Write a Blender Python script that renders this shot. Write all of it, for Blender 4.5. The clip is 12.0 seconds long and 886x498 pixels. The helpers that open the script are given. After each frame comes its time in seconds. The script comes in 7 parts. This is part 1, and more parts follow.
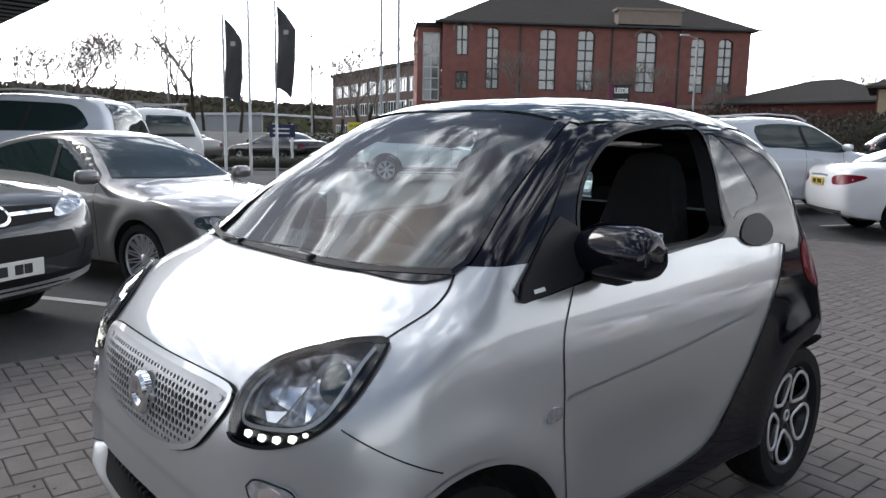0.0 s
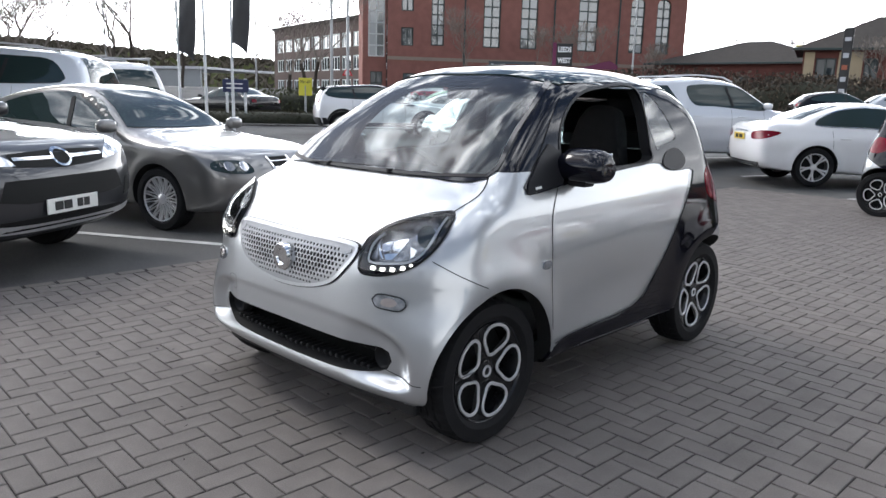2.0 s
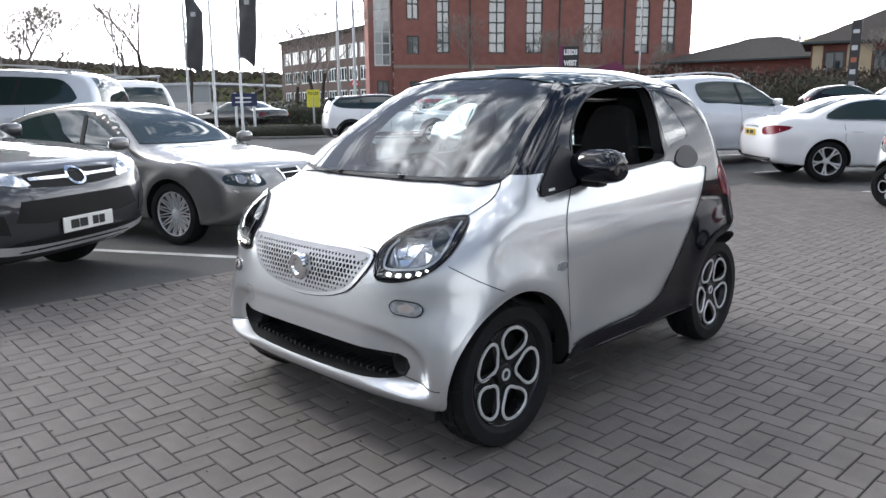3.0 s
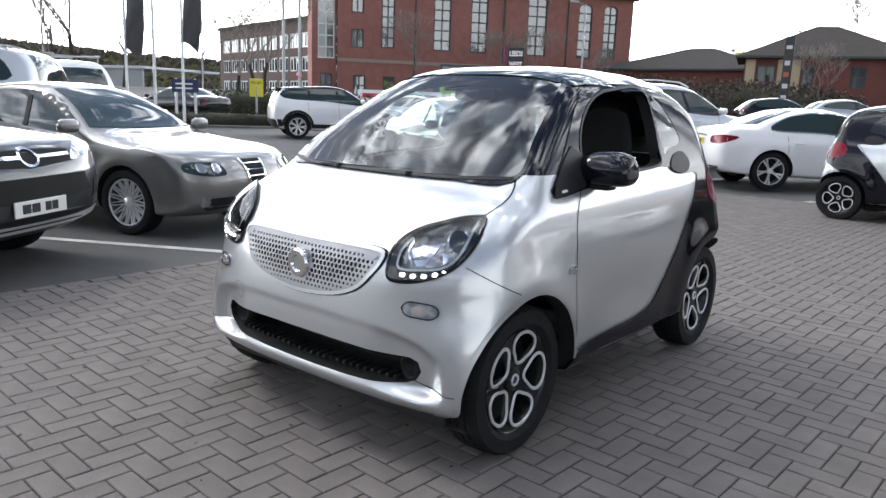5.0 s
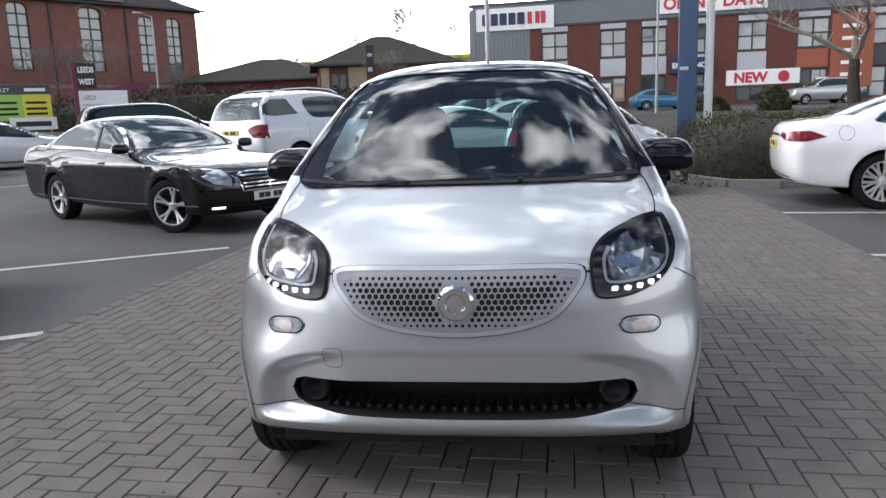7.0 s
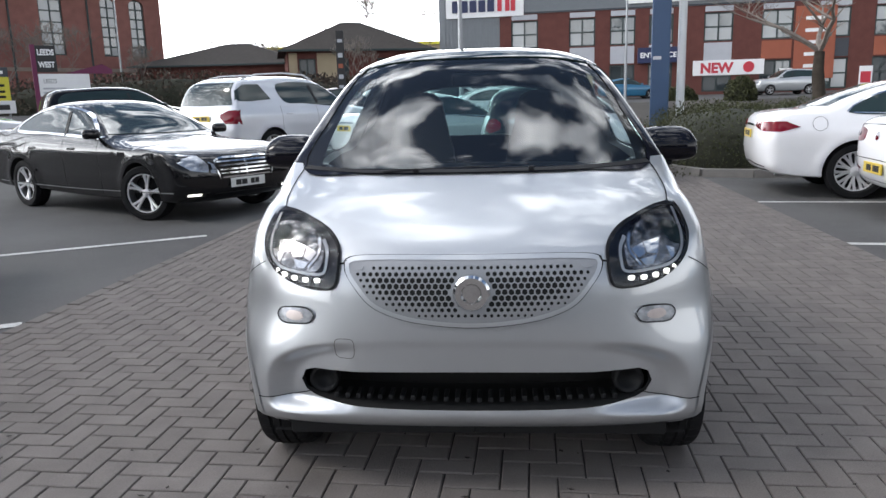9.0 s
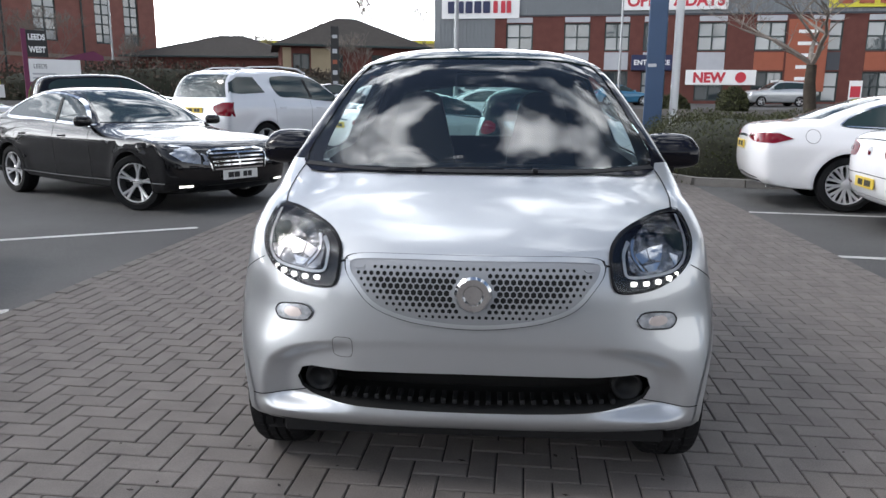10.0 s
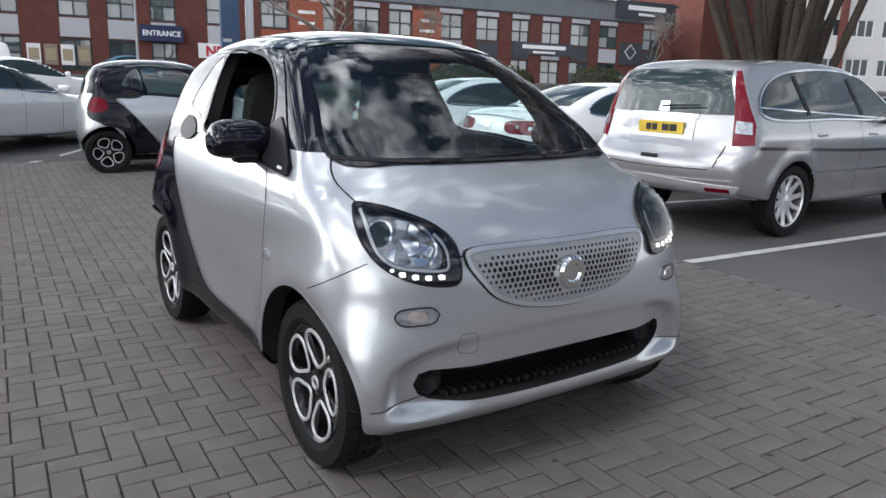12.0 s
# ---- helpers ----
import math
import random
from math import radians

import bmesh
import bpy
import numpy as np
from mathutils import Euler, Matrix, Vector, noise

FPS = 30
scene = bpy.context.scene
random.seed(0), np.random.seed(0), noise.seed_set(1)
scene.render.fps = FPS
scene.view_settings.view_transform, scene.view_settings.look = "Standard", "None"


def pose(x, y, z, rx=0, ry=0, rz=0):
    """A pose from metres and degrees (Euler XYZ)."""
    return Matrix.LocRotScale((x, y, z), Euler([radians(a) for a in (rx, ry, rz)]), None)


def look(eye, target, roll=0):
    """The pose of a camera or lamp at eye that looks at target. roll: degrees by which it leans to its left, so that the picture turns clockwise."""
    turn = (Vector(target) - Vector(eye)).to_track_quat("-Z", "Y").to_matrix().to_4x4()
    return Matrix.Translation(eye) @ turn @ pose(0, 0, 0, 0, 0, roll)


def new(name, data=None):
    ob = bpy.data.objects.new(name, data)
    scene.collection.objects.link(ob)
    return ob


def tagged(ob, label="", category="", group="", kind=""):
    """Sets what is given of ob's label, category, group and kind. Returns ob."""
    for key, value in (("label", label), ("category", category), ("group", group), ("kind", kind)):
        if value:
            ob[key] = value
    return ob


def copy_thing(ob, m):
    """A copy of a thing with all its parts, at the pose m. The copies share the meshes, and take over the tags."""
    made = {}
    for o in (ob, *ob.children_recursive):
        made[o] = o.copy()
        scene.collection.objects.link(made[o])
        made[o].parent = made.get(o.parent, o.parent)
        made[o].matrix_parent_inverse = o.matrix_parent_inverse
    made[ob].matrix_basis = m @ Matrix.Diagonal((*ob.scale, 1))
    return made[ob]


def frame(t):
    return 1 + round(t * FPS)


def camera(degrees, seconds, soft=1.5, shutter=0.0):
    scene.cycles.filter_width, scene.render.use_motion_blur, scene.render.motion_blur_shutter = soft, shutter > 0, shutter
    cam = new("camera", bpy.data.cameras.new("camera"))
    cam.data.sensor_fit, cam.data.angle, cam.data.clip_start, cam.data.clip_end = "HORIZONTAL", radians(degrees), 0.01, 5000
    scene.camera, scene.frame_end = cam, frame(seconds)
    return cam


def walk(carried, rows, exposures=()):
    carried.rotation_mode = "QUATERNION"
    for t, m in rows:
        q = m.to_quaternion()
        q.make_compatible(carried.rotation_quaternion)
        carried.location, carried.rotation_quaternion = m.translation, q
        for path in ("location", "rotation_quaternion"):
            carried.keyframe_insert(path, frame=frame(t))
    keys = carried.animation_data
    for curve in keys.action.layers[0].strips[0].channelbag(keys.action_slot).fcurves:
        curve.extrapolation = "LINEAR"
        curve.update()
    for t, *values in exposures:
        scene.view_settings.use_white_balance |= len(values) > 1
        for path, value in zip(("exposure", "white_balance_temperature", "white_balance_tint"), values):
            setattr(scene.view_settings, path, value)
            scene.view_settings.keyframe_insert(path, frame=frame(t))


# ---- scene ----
cam = camera(62.5, 12.0)
PATH = [
    (0, (1.945, -2.046, 1.393), (0.477, -0.720, 1.097), 1.04),
    (0.5, (2.212, -2.526, 1.383), (0.766, -1.177, 1.084), 0.12),
    (1, (2.413, -2.847, 1.403), (1.002, -1.473, 1.057), 0.60),
    (1.5, (2.516, -3.069, 1.377), (1.169, -1.647, 0.971), 2.44),
    (2, (2.540, -3.097, 1.373), (1.197, -1.671, 0.968), 1.58),
    (2.5, (2.540, -3.097, 1.362), (1.181, -1.682, 0.972), 0.29),
    (3, (2.533, -3.106, 1.365), (1.164, -1.701, 0.978), -0.44),
    (5, (2.243, -3.225, 1.353), (1.005, -1.704, 0.960), 2.11),
    (5.5, (1.788, -3.437, 1.323), (0.779, -1.750, 0.954), 1.40),
    (6, (1.190, -3.556, 1.325), (0.472, -1.723, 0.975), 1.40),
    (6.5, (0.654, -3.644, 1.303), (0.263, -1.714, 0.954), -0.58),
    (7, (0.237, -3.655, 1.304), (0.004, -1.701, 0.944), -2.03),
    (9, (0.080, -3.634, 1.306), (-0.065, -1.679, 0.911), -1.51),
    (9.5, (0.077, -3.628, 1.307), (-0.063, -1.672, 0.913), -0.35),
    (10, (0.030, -3.616, 1.304), (-0.081, -1.658, 0.908), 0.55),
    (10.5, (-0.336, -3.616, 1.312), (-0.117, -1.669, 0.910), 0.70),
    (11, (-0.837, -3.472, 1.307), (-0.231, -1.609, 0.905), 2.85),
    (11.5, (-1.369, -3.337, 1.332), (-0.465, -1.600, 0.922), 2.38),
    (12, (-1.768, -3.146, 1.330), (-0.659, -1.542, 0.889), 1.61),
]
walk(cam, [(t, look(eye, target, roll)) for t, eye, target, roll in PATH], ((0, 0.10), (0.5, 0.05), (2.5, 0.65), (5, 0.70), (6, 0.49), (7, 0.36), (9.5, 0.37), (10.5, 0.32), (12, 0.16)))

# ---- world ----
SUN_AZ, SUN_EL = 258.0, 46.0      # bearing from +y clockwise, height in degrees
world = bpy.data.worlds.new("sky")
scene.world = world
world.use_nodes = True
wn, wl = world.node_tree.nodes, world.node_tree.links
wn.clear()
sky = wn.new("ShaderNodeTexSky")
sky.sky_type, sky.sun_disc = "NISHITA", False
sky.sun_elevation, sky.sun_rotation = radians(SUN_EL), radians(SUN_AZ)
sky.dust_density = 1.5
tc = wn.new("ShaderNodeTexCoord")
sep = wn.new("ShaderNodeSeparateXYZ")
wl.new(tc.outputs["Generated"], sep.inputs[0])
lift = wn.new("ShaderNodeMath"); lift.operation = "MAXIMUM"; lift.inputs[1].default_value = 0.06
wl.new(sep.outputs["Z"], lift.inputs[0])
div = wn.new("ShaderNodeVectorMath"); div.operation = "DIVIDE"
comb = wn.new("ShaderNodeCombineXYZ")
for k in range(3):
    wl.new(lift.outputs[0], comb.inputs[k])
wl.new(tc.outputs["Generated"], div.inputs[0]); wl.new(comb.outputs[0], div.inputs[1])
cn = wn.new("ShaderNodeTexNoise")
cn.inputs["Scale"].default_value, cn.inputs["Detail"].default_value, cn.inputs["Roughness"].default_value = 4.5, 9.0, 0.55
cn.noise_dimensions = "4D"
cn.inputs["W"].default_value = 2.3
wl.new(div.outputs[0], cn.inputs["Vector"])
cr = wn.new("ShaderNodeValToRGB")
cr.color_ramp.elements[0].position, cr.color_ramp.elements[1].position = 0.49, 0.60
wl.new(cn.outputs["Fac"], cr.inputs[0])
hz = wn.new("ShaderNodeMapRange")      # cloud closes up towards the horizon
hz.inputs["From Min"].default_value, hz.inputs["From Max"].default_value = 0.42, 0.12
wl.new(sep.outputs["Z"], hz.inputs["Value"])
mx = wn.new("ShaderNodeMath"); mx.operation = "MAXIMUM"
wl.new(cr.outputs["Color"], mx.inputs[0]); wl.new(hz.outputs[0], mx.inputs[1])
cn2 = wn.new("ShaderNodeTexNoise")
cn2.inputs["Scale"].default_value, cn2.inputs["Detail"].default_value = 5.0, 6.0
wl.new(div.outputs[0], cn2.inputs["Vector"])
cc = wn.new("ShaderNodeValToRGB")
cc.color_ramp.elements[0].position, cc.color_ramp.elements[0].color = 0.38, (2.2, 2.6, 3.2, 1)
cc.color_ramp.elements[1].position, cc.color_ramp.elements[1].color = 0.72, (22.5, 23.0, 23.8, 1)
far = wn.new("ShaderNodeMix"); far.data_type = "FLOAT"
hz2 = wn.new("ShaderNodeMapRange")
hz2.inputs["From Min"].default_value, hz2.inputs["From Max"].default_value = 0.45, 0.18
wl.new(sep.outputs["Z"], hz2.inputs["Value"])
wl.new(hz2.outputs[0], far.inputs["Factor"]); wl.new(cn2.outputs["Fac"], far.inputs["A"]); far.inputs["B"].default_value = 0.71
wl.new(far.outputs["Result"], cc.inputs[0])
# cloud brightened round a made-up bearing off the sun, added as side light
GLOW_AZ, GLOW_EL = radians(302), radians(42)
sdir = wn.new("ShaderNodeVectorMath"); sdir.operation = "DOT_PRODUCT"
sdir.inputs[1].default_value = (math.sin(GLOW_AZ) * math.cos(GLOW_EL), math.cos(GLOW_AZ) * math.cos(GLOW_EL), math.sin(GLOW_EL))
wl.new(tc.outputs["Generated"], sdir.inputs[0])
glow = wn.new("ShaderNodeMapRange")
glow.interpolation_type = "SMOOTHERSTEP"
glow.inputs["From Min"].default_value, glow.inputs["From Max"].default_value = -0.3, 1.0
glow.inputs["To Min"].default_value, glow.inputs["To Max"].default_value = 0.72, 3.1
wl.new(sdir.outputs["Value"], glow.inputs["Value"])
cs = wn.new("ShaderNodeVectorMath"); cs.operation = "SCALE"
wl.new(cc.outputs["Color"], cs.inputs[0]); wl.new(glow.outputs[0], cs.inputs["Scale"])
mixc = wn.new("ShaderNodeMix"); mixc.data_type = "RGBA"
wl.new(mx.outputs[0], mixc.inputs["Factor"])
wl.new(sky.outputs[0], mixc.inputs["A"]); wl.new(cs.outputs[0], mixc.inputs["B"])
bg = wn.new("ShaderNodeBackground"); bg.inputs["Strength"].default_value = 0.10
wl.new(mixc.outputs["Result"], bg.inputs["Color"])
wout = wn.new("ShaderNodeOutputWorld"); wl.new(bg.outputs[0], wout.inputs[0])
sun = new("sun", bpy.data.lights.new("sun", "SUN"))
sun.data.energy, sun.data.angle, sun.data.color = 1.0, radians(15), (1.0, 0.97, 0.93)
sa, se = radians(SUN_AZ), radians(SUN_EL)
sun.matrix_world = look((40 * math.sin(sa) * math.cos(se), 40 * math.cos(sa) * math.cos(se), 40 * math.sin(se)), (0, 0, 0))

# ---- materials ----


def mat(name, color, rough=0.5, metal=0.0, vary=0.12, scale=8.0, bump=0.0, bscale=60.0, coat=0.0, spread=0.0, alpha_noise=0.0, spec=0.5):
    """A surface with variation at two scales; spread varies it from piece to piece."""
    m = bpy.data.materials.new(name)
    m.use_nodes = True
    n, l = m.node_tree.nodes, m.node_tree.links
    b = n["Principled BSDF"]
    b.inputs["Roughness"].default_value, b.inputs["Metallic"].default_value = rough, metal
    b.inputs["Coat Weight"].default_value, b.inputs["Coat Roughness"].default_value = coat, 0.04
    b.inputs["Specular IOR Level"].default_value = spec
    b.inputs["Base Color"].default_value = (*color, 1)
    if vary or bump or spread:
        t = n.new("ShaderNodeTexCoord")
        big, fine = n.new("ShaderNodeTexNoise"), n.new("ShaderNodeTexNoise")
        big.inputs["Scale"].default_value, big.inputs["Detail"].default_value = scale, 4
        fine.inputs["Scale"].default_value, fine.inputs["Detail"].default_value = bscale, 5
        l.new(t.outputs["Object"], big.inputs["Vector"]); l.new(t.outputs["Object"], fine.inputs["Vector"])
        mixv = n.new("ShaderNodeMath"); mixv.operation = "MULTIPLY_ADD"; mixv.inputs[1].default_value = 0.5
        l.new(fine.outputs["Fac"], mixv.inputs[0])
        half = n.new("ShaderNodeMath"); half.operation = "MULTIPLY"; half.inputs[1].default_value = 0.5
        l.new(big.outputs["Fac"], half.inputs[0]); l.new(half.outputs[0], mixv.inputs[2])
        val = n.new("ShaderNodeMapRange")
        val.inputs["From Min"].default_value, val.inputs["From Max"].default_value = 0.3, 0.7
        val.inputs["To Min"].default_value, val.inputs["To Max"].default_value = 1 - vary, 1 + vary
        l.new(mixv.outputs[0], val.inputs["Value"])
        last = val.outputs[0]
        if spread:
            info = n.new("ShaderNodeObjectInfo"); geo = n.new("ShaderNodeNewGeometry")
            add = n.new("ShaderNodeMath"); add.operation = "ADD"
            l.new(info.outputs["Random"], add.inputs[0]); l.new(geo.outputs["Random Per Island"], add.inputs[1])
            fr = n.new("ShaderNodeMath"); fr.operation = "FRACT"; l.new(add.outputs[0], fr.inputs[0])
            rr = n.new("ShaderNodeMapRange")
            rr.inputs["To Min"].default_value, rr.inputs["To Max"].default_value = 1 - spread, 1 + spread
            l.new(fr.outputs[0], rr.inputs["Value"])
            mu = n.new("ShaderNodeMath"); mu.operation = "MULTIPLY"
            l.new(last, mu.inputs[0]); l.new(rr.outputs[0], mu.inputs[1]); last = mu.outputs[0]
        sc = n.new("ShaderNodeVectorMath"); sc.operation = "SCALE"
        sc.inputs[0].default_value = color
        l.new(last, sc.inputs["Scale"]); l.new(sc.outputs[0], b.inputs["Base Color"])
        if bump:
            bp = n.new("ShaderNodeBump"); bp.inputs["Strength"].default_value = bump; bp.inputs["Distance"].default_value = 0.004
            l.new(fine.outputs["Fac"], bp.inputs["Height"]); l.new(bp.outputs[0], b.inputs["Normal"])
    return m


def paint(name, color, metal=0.0, spec=0.5, rough=0.35):
    """Car paint under clear lacquer, with metal flake where it has some."""
    m = mat(name, color, rough, metal, 0.03, 3.0, 0.0, 900.0, 1.0, spec=spec)
    m.node_tree.nodes["Principled BSDF"].inputs["Coat Roughness"].default_value = 0.03
    return m


def glass_dark(name, color=(0.01, 0.013, 0.014), trans=0.0, rough=0.015, ior=1.45):
    m = mat(name, color, rough, 0.0, 0.0)
    b = m.node_tree.nodes["Principled BSDF"]
    b.inputs["Transmission Weight"].default_value = trans
    b.inputs["IOR"].default_value = ior
    return m


def clear_glass(name, tint=(0.80, 0.90, 0.87), mirror=0.09):
    """Thin tinted pane: straight-through light and a Fresnel gloss."""
    m = bpy.data.materials.new(name)
    m.use_nodes = True
    n, l = m.node_tree.nodes, m.node_tree.links
    n.clear()
    out, mix = n.new("ShaderNodeOutputMaterial"), n.new("ShaderNodeMixShader")
    tr, gl, fr = n.new("ShaderNodeBsdfTransparent"), n.new("ShaderNodeBsdfGlossy"), n.new("ShaderNodeFresnel")
    tr.inputs[0].default_value = (*tint, 1)
    gl.inputs["Roughness"].default_value = 0.01
    fr.inputs["IOR"].default_value = 1.0 + mirror * 8
    l.new(fr.outputs[0], mix.inputs[0]); l.new(tr.outputs[0], mix.inputs[1]); l.new(gl.outputs[0], mix.inputs[2])
    l.new(mix.outputs[0], out.inputs[0])
    return m


SILVER = paint("silver_paint", (0.50, 0.515, 0.53), 0.75, rough=0.36)
SILVER.node_tree.nodes["Principled BSDF"].inputs["Coat IOR"].default_value = 1.75
GLOSS_BLACK = paint("gloss_black_paint", (0.004, 0.004, 0.008), spec=0.0)
GLOSS_BLACK.node_tree.nodes["Principled BSDF"].inputs["Coat Roughness"].default_value = 0.06
GLOSS_BLACK.node_tree.nodes["Principled BSDF"].inputs["Coat Weight"].default_value = 0.75
GREY_PAINT = paint("grey_paint", (0.20, 0.195, 0.19), 0.65)
WHITE_PAINT = paint("white_paint", (0.78, 0.78, 0.79))
BLACK_PAINT = paint("black_paint", (0.005, 0.005, 0.006), spec=0.05)
DARK_PAINT = paint("dark_grey_paint", (0.040, 0.041, 0.046), 0.35, spec=0.2)
BLUE_PAINT = paint("blue_paint", (0.02, 0.14, 0.26), 0.2)
GREEN_PAINT = paint("green_paint", (0.06, 0.22, 0.06), 0.2)
WARM_SILVER = paint("warm_silver_paint", (0.40, 0.40, 0.41), 0.72)
PLASTIC = mat("black_plastic", (0.014, 0.014, 0.015), 0.55, 0, 0.15, 20, 0.15, 300, spec=0.25)
RUBBER = mat("tyre_rubber", (0.010, 0.010, 0.011), 0.75, 0, 0.25, 14, 0.3, 160, spec=0.2)
BARREL = mat("wheel_barrel", (0.10, 0.10, 0.102), 0.4, 0.5, 0.1, 20)
ALLOY = mat("alloy", (0.68, 0.68, 0.69), 0.28, 0.45, 0.05, 20)
BLACK_ALLOY = mat("black_alloy", (0.012, 0.012, 0.013), 0.25, 0.0, 0.1, 20, coat=0.4, spec=0.2)
CHROME = mat("chrome", (0.80, 0.81, 0.82), 0.07, 1.0, 0.02, 20)
GLASS = glass_dark("tinted_car_glass", (0.022, 0.036, 0.035), ior=1.6)
LAMP_BOWL = mat("lamp_bowl", (0.34, 0.34, 0.35), 0.18, 0.95, 0.75, 30, 1.0, 60)
LIGHT_GUIDE = mat("light_guide", (0.62, 0.63, 0.64), 0.2, 0.3, 0.05, 40)
LAMP_COVER = clear_glass("lamp_cover", (0.93, 0.94, 0.95), 0.06)
CLEAR = clear_glass("screen_glass", (0.63, 0.79, 0.78), 0.105)
LAMP_RED = mat("red_lens", (0.15, 0.001, 0.010), 0.14, 0, 0.15, 40, coat=0.5, spec=0.1)
LAMP_CLEAR = mat("lamp_lens", (0.36, 0.37, 0.39), 0.12, 0.6, 0.4, 30, coat=1.0)
HEAD_GLASS = mat("headlamp_glass", (0.50, 0.52, 0.55), 0.10, 0.65, 0.5, 14, coat=1.0)
LED = mat("lit_led", (0.9, 0.9, 0.85), 0.3, 0, 0)
LED.node_tree.nodes["Principled BSDF"].inputs["Emission Color"].default_value = (1, 0.97, 0.9, 1)
LED.node_tree.nodes["Principled BSDF"].inputs["Emission Strength"].default_value = 2.2
SEAT = mat("black_cloth", (0.012, 0.012, 0.013), 0.9, 0, 0.3, 30, 0.3, 400)
GRILLE_GREY = mat("satin_grille", (0.30, 0.305, 0.315), 0.40, 0.5, 0.05, 10)
SATIN_BLACK = mat("satin_black", (0.018, 0.018, 0.020), 0.42, 0, 0.1, 12, spec=0.15)
LAMP_AMBER = mat("amber_lens", (0.66, 0.58, 0.55), 0.12, 0.6, 0.1, 40, coat=1.0)
PLATE_W = mat("white_plate", (0.75, 0.75, 0.72), 0.35, 0, 0.04, 10)
PLATE_Y = mat("yellow_plate", (0.62, 0.45, 0.05), 0.35, 0, 0.05, 10)
INK = mat("black_print", (0.015, 0.015, 0.016), 0.5, 0, 0.05)
# near-black paints in the shade of arches, intakes, grille openings and shut gaps
CAVITY_SHADE = mat("cavity_shade", (0.006, 0.006, 0.006), 0.9, 0, 0.1)
ASPHALT = mat("asphalt", (0.062, 0.062, 0.063), 0.85, 0, 0.25, 1.2, 0.5, 140, spec=0.3)
BRICK = mat("red_brick", (0.125, 0.049, 0.041), 0.85, 0, 0.22, 1.5, 0.2, 30, spec=0.2)
WHITE_LINE = mat("road_paint", (0.46, 0.46, 0.45), 0.75, 0, 0.35, 5, 0.3, 60)
OFFICE_BRICK = mat("office_brick", (0.245, 0.112, 0.094), 0.85, 0, 0.2, 1.5, 0.2, 30, spec=0.2)
CLADDING = mat("grey_cladding", (0.19, 0.205, 0.22), 0.5, 0.2, 0.06, 2)
SLATE = mat("roof_slate", (0.052, 0.047, 0.043), 0.85, 0, 0.2, 3, spec=0.1)
STONE = mat("pale_stone", (0.25, 0.20, 0.165), 0.8, 0, 0.15, 4)
WINDOW = glass_dark("window_glass", (0.03, 0.04, 0.045), rough=0.03)
FRAME_W = mat("pale_frame", (0.55, 0.58, 0.57), 0.5, 0, 0.05)
FRAME_D = mat("dark_frame", (0.02, 0.035, 0.035), 0.5, 0, 0.05)
STEEL = mat("galvanised_steel", (0.33, 0.34, 0.35), 0.45, 0.6, 0.12, 5)
# much paler than BARK: the haze over distant crowns is put into the colour
TWIG = mat("hazed_twig", (0.20, 0.175, 0.155), 0.9, 0, 0.3, 6, 0.4, 40, spec=0.1)
BARK = mat("bark", (0.055, 0.046, 0.038), 0.9, 0, 0.3, 6, 0.6, 40, spec=0.1)
HEDGE = mat("hedge_leaf", (0.046, 0.050, 0.022), 0.65, 0, 0.4, 5, spread=0.35, spec=0.2)
HILL = mat("hillside", (0.050, 0.056, 0.026), 0.95, 0, 0.5, 0.03, spec=0.0)
KERB = mat("kerb_concrete", (0.20, 0.19, 0.18), 0.85, 0, 0.2, 5, 0.3, 90)

# ---- building kit ----
from mathutils.bvhtree import BVHTree
from mathutils.geometry import delaunay_2d_cdt


def part(name, src, material, parent=None, label="", m=None, smooth=False):
    """Links a bmesh (or an existing mesh) as one object, under parent if there is one."""
    if isinstance(src, bmesh.types.BMesh):
        me = bpy.data.meshes.new(name)
        src.to_mesh(me)
        src.free()
        if smooth:
            me.shade_smooth()
            if smooth is not True:
                me.set_sharp_from_angle(angle=radians(smooth))
        for mm in (material if isinstance(material, (list, tuple)) else [material]):
            me.materials.append(mm)
    else:
        me = src
    ob = new(name, me)
    if parent is not None:
        ob.parent = parent
    if m is not None:
        ob.matrix_basis = m
    if label:
        ob["label"] = label
    return ob


def thing(name, label, category, m=None, group="", kind=""):
    ob = new(name)
    ob.empty_display_size = 0.2
    if m is not None:
        ob.matrix_basis = m
    return tagged(ob, label, category, group, kind)


def box(bm, lo, hi, bevel=0.0, mi=0):
    """Adds a box between two corners."""
    r = bmesh.ops.create_cube(bm, size=1.0)
    for v in r["verts"]:
        v.co = Vector([lo[k] + (v.co[k] + 0.5) * (hi[k] - lo[k]) for k in range(3)])
    fs = {f for v in r["verts"] for f in v.link_faces}
    for f in fs:
        f.material_index = mi
    if bevel:
        es = list({e for f in fs for e in f.edges})
        bmesh.ops.bevel(bm, geom=es, offset=bevel, segments=2, profile=0.5, affect="EDGES")
    return bm


def boxed(lo, hi, bevel=0.0):
    return box(bmesh.new(), lo, hi, bevel)


def tube(bm, a, b, r0, r1=None, n=8):
    """Adds a tapered round bar from a to b."""
    r1 = r0 if r1 is None else r1
    a, b = Vector(a), Vector(b)
    q = (b - a).to_track_quat("Z", "Y").to_matrix()
    rings = []
    for c, r in ((a, r0), (b, r1)):
        rings.append([bm.verts.new(c + q @ Vector((r * math.cos(2 * math.pi * k / n), r * math.sin(2 * math.pi * k / n), 0))) for k in range(n)])
    for k in range(n):
        bm.faces.new((rings[0][k], rings[0][(k + 1) % n], rings[1][(k + 1) % n], rings[1][k]))
    bm.faces.new(rings[0][::-1]); bm.faces.new(rings[1])
    return bm


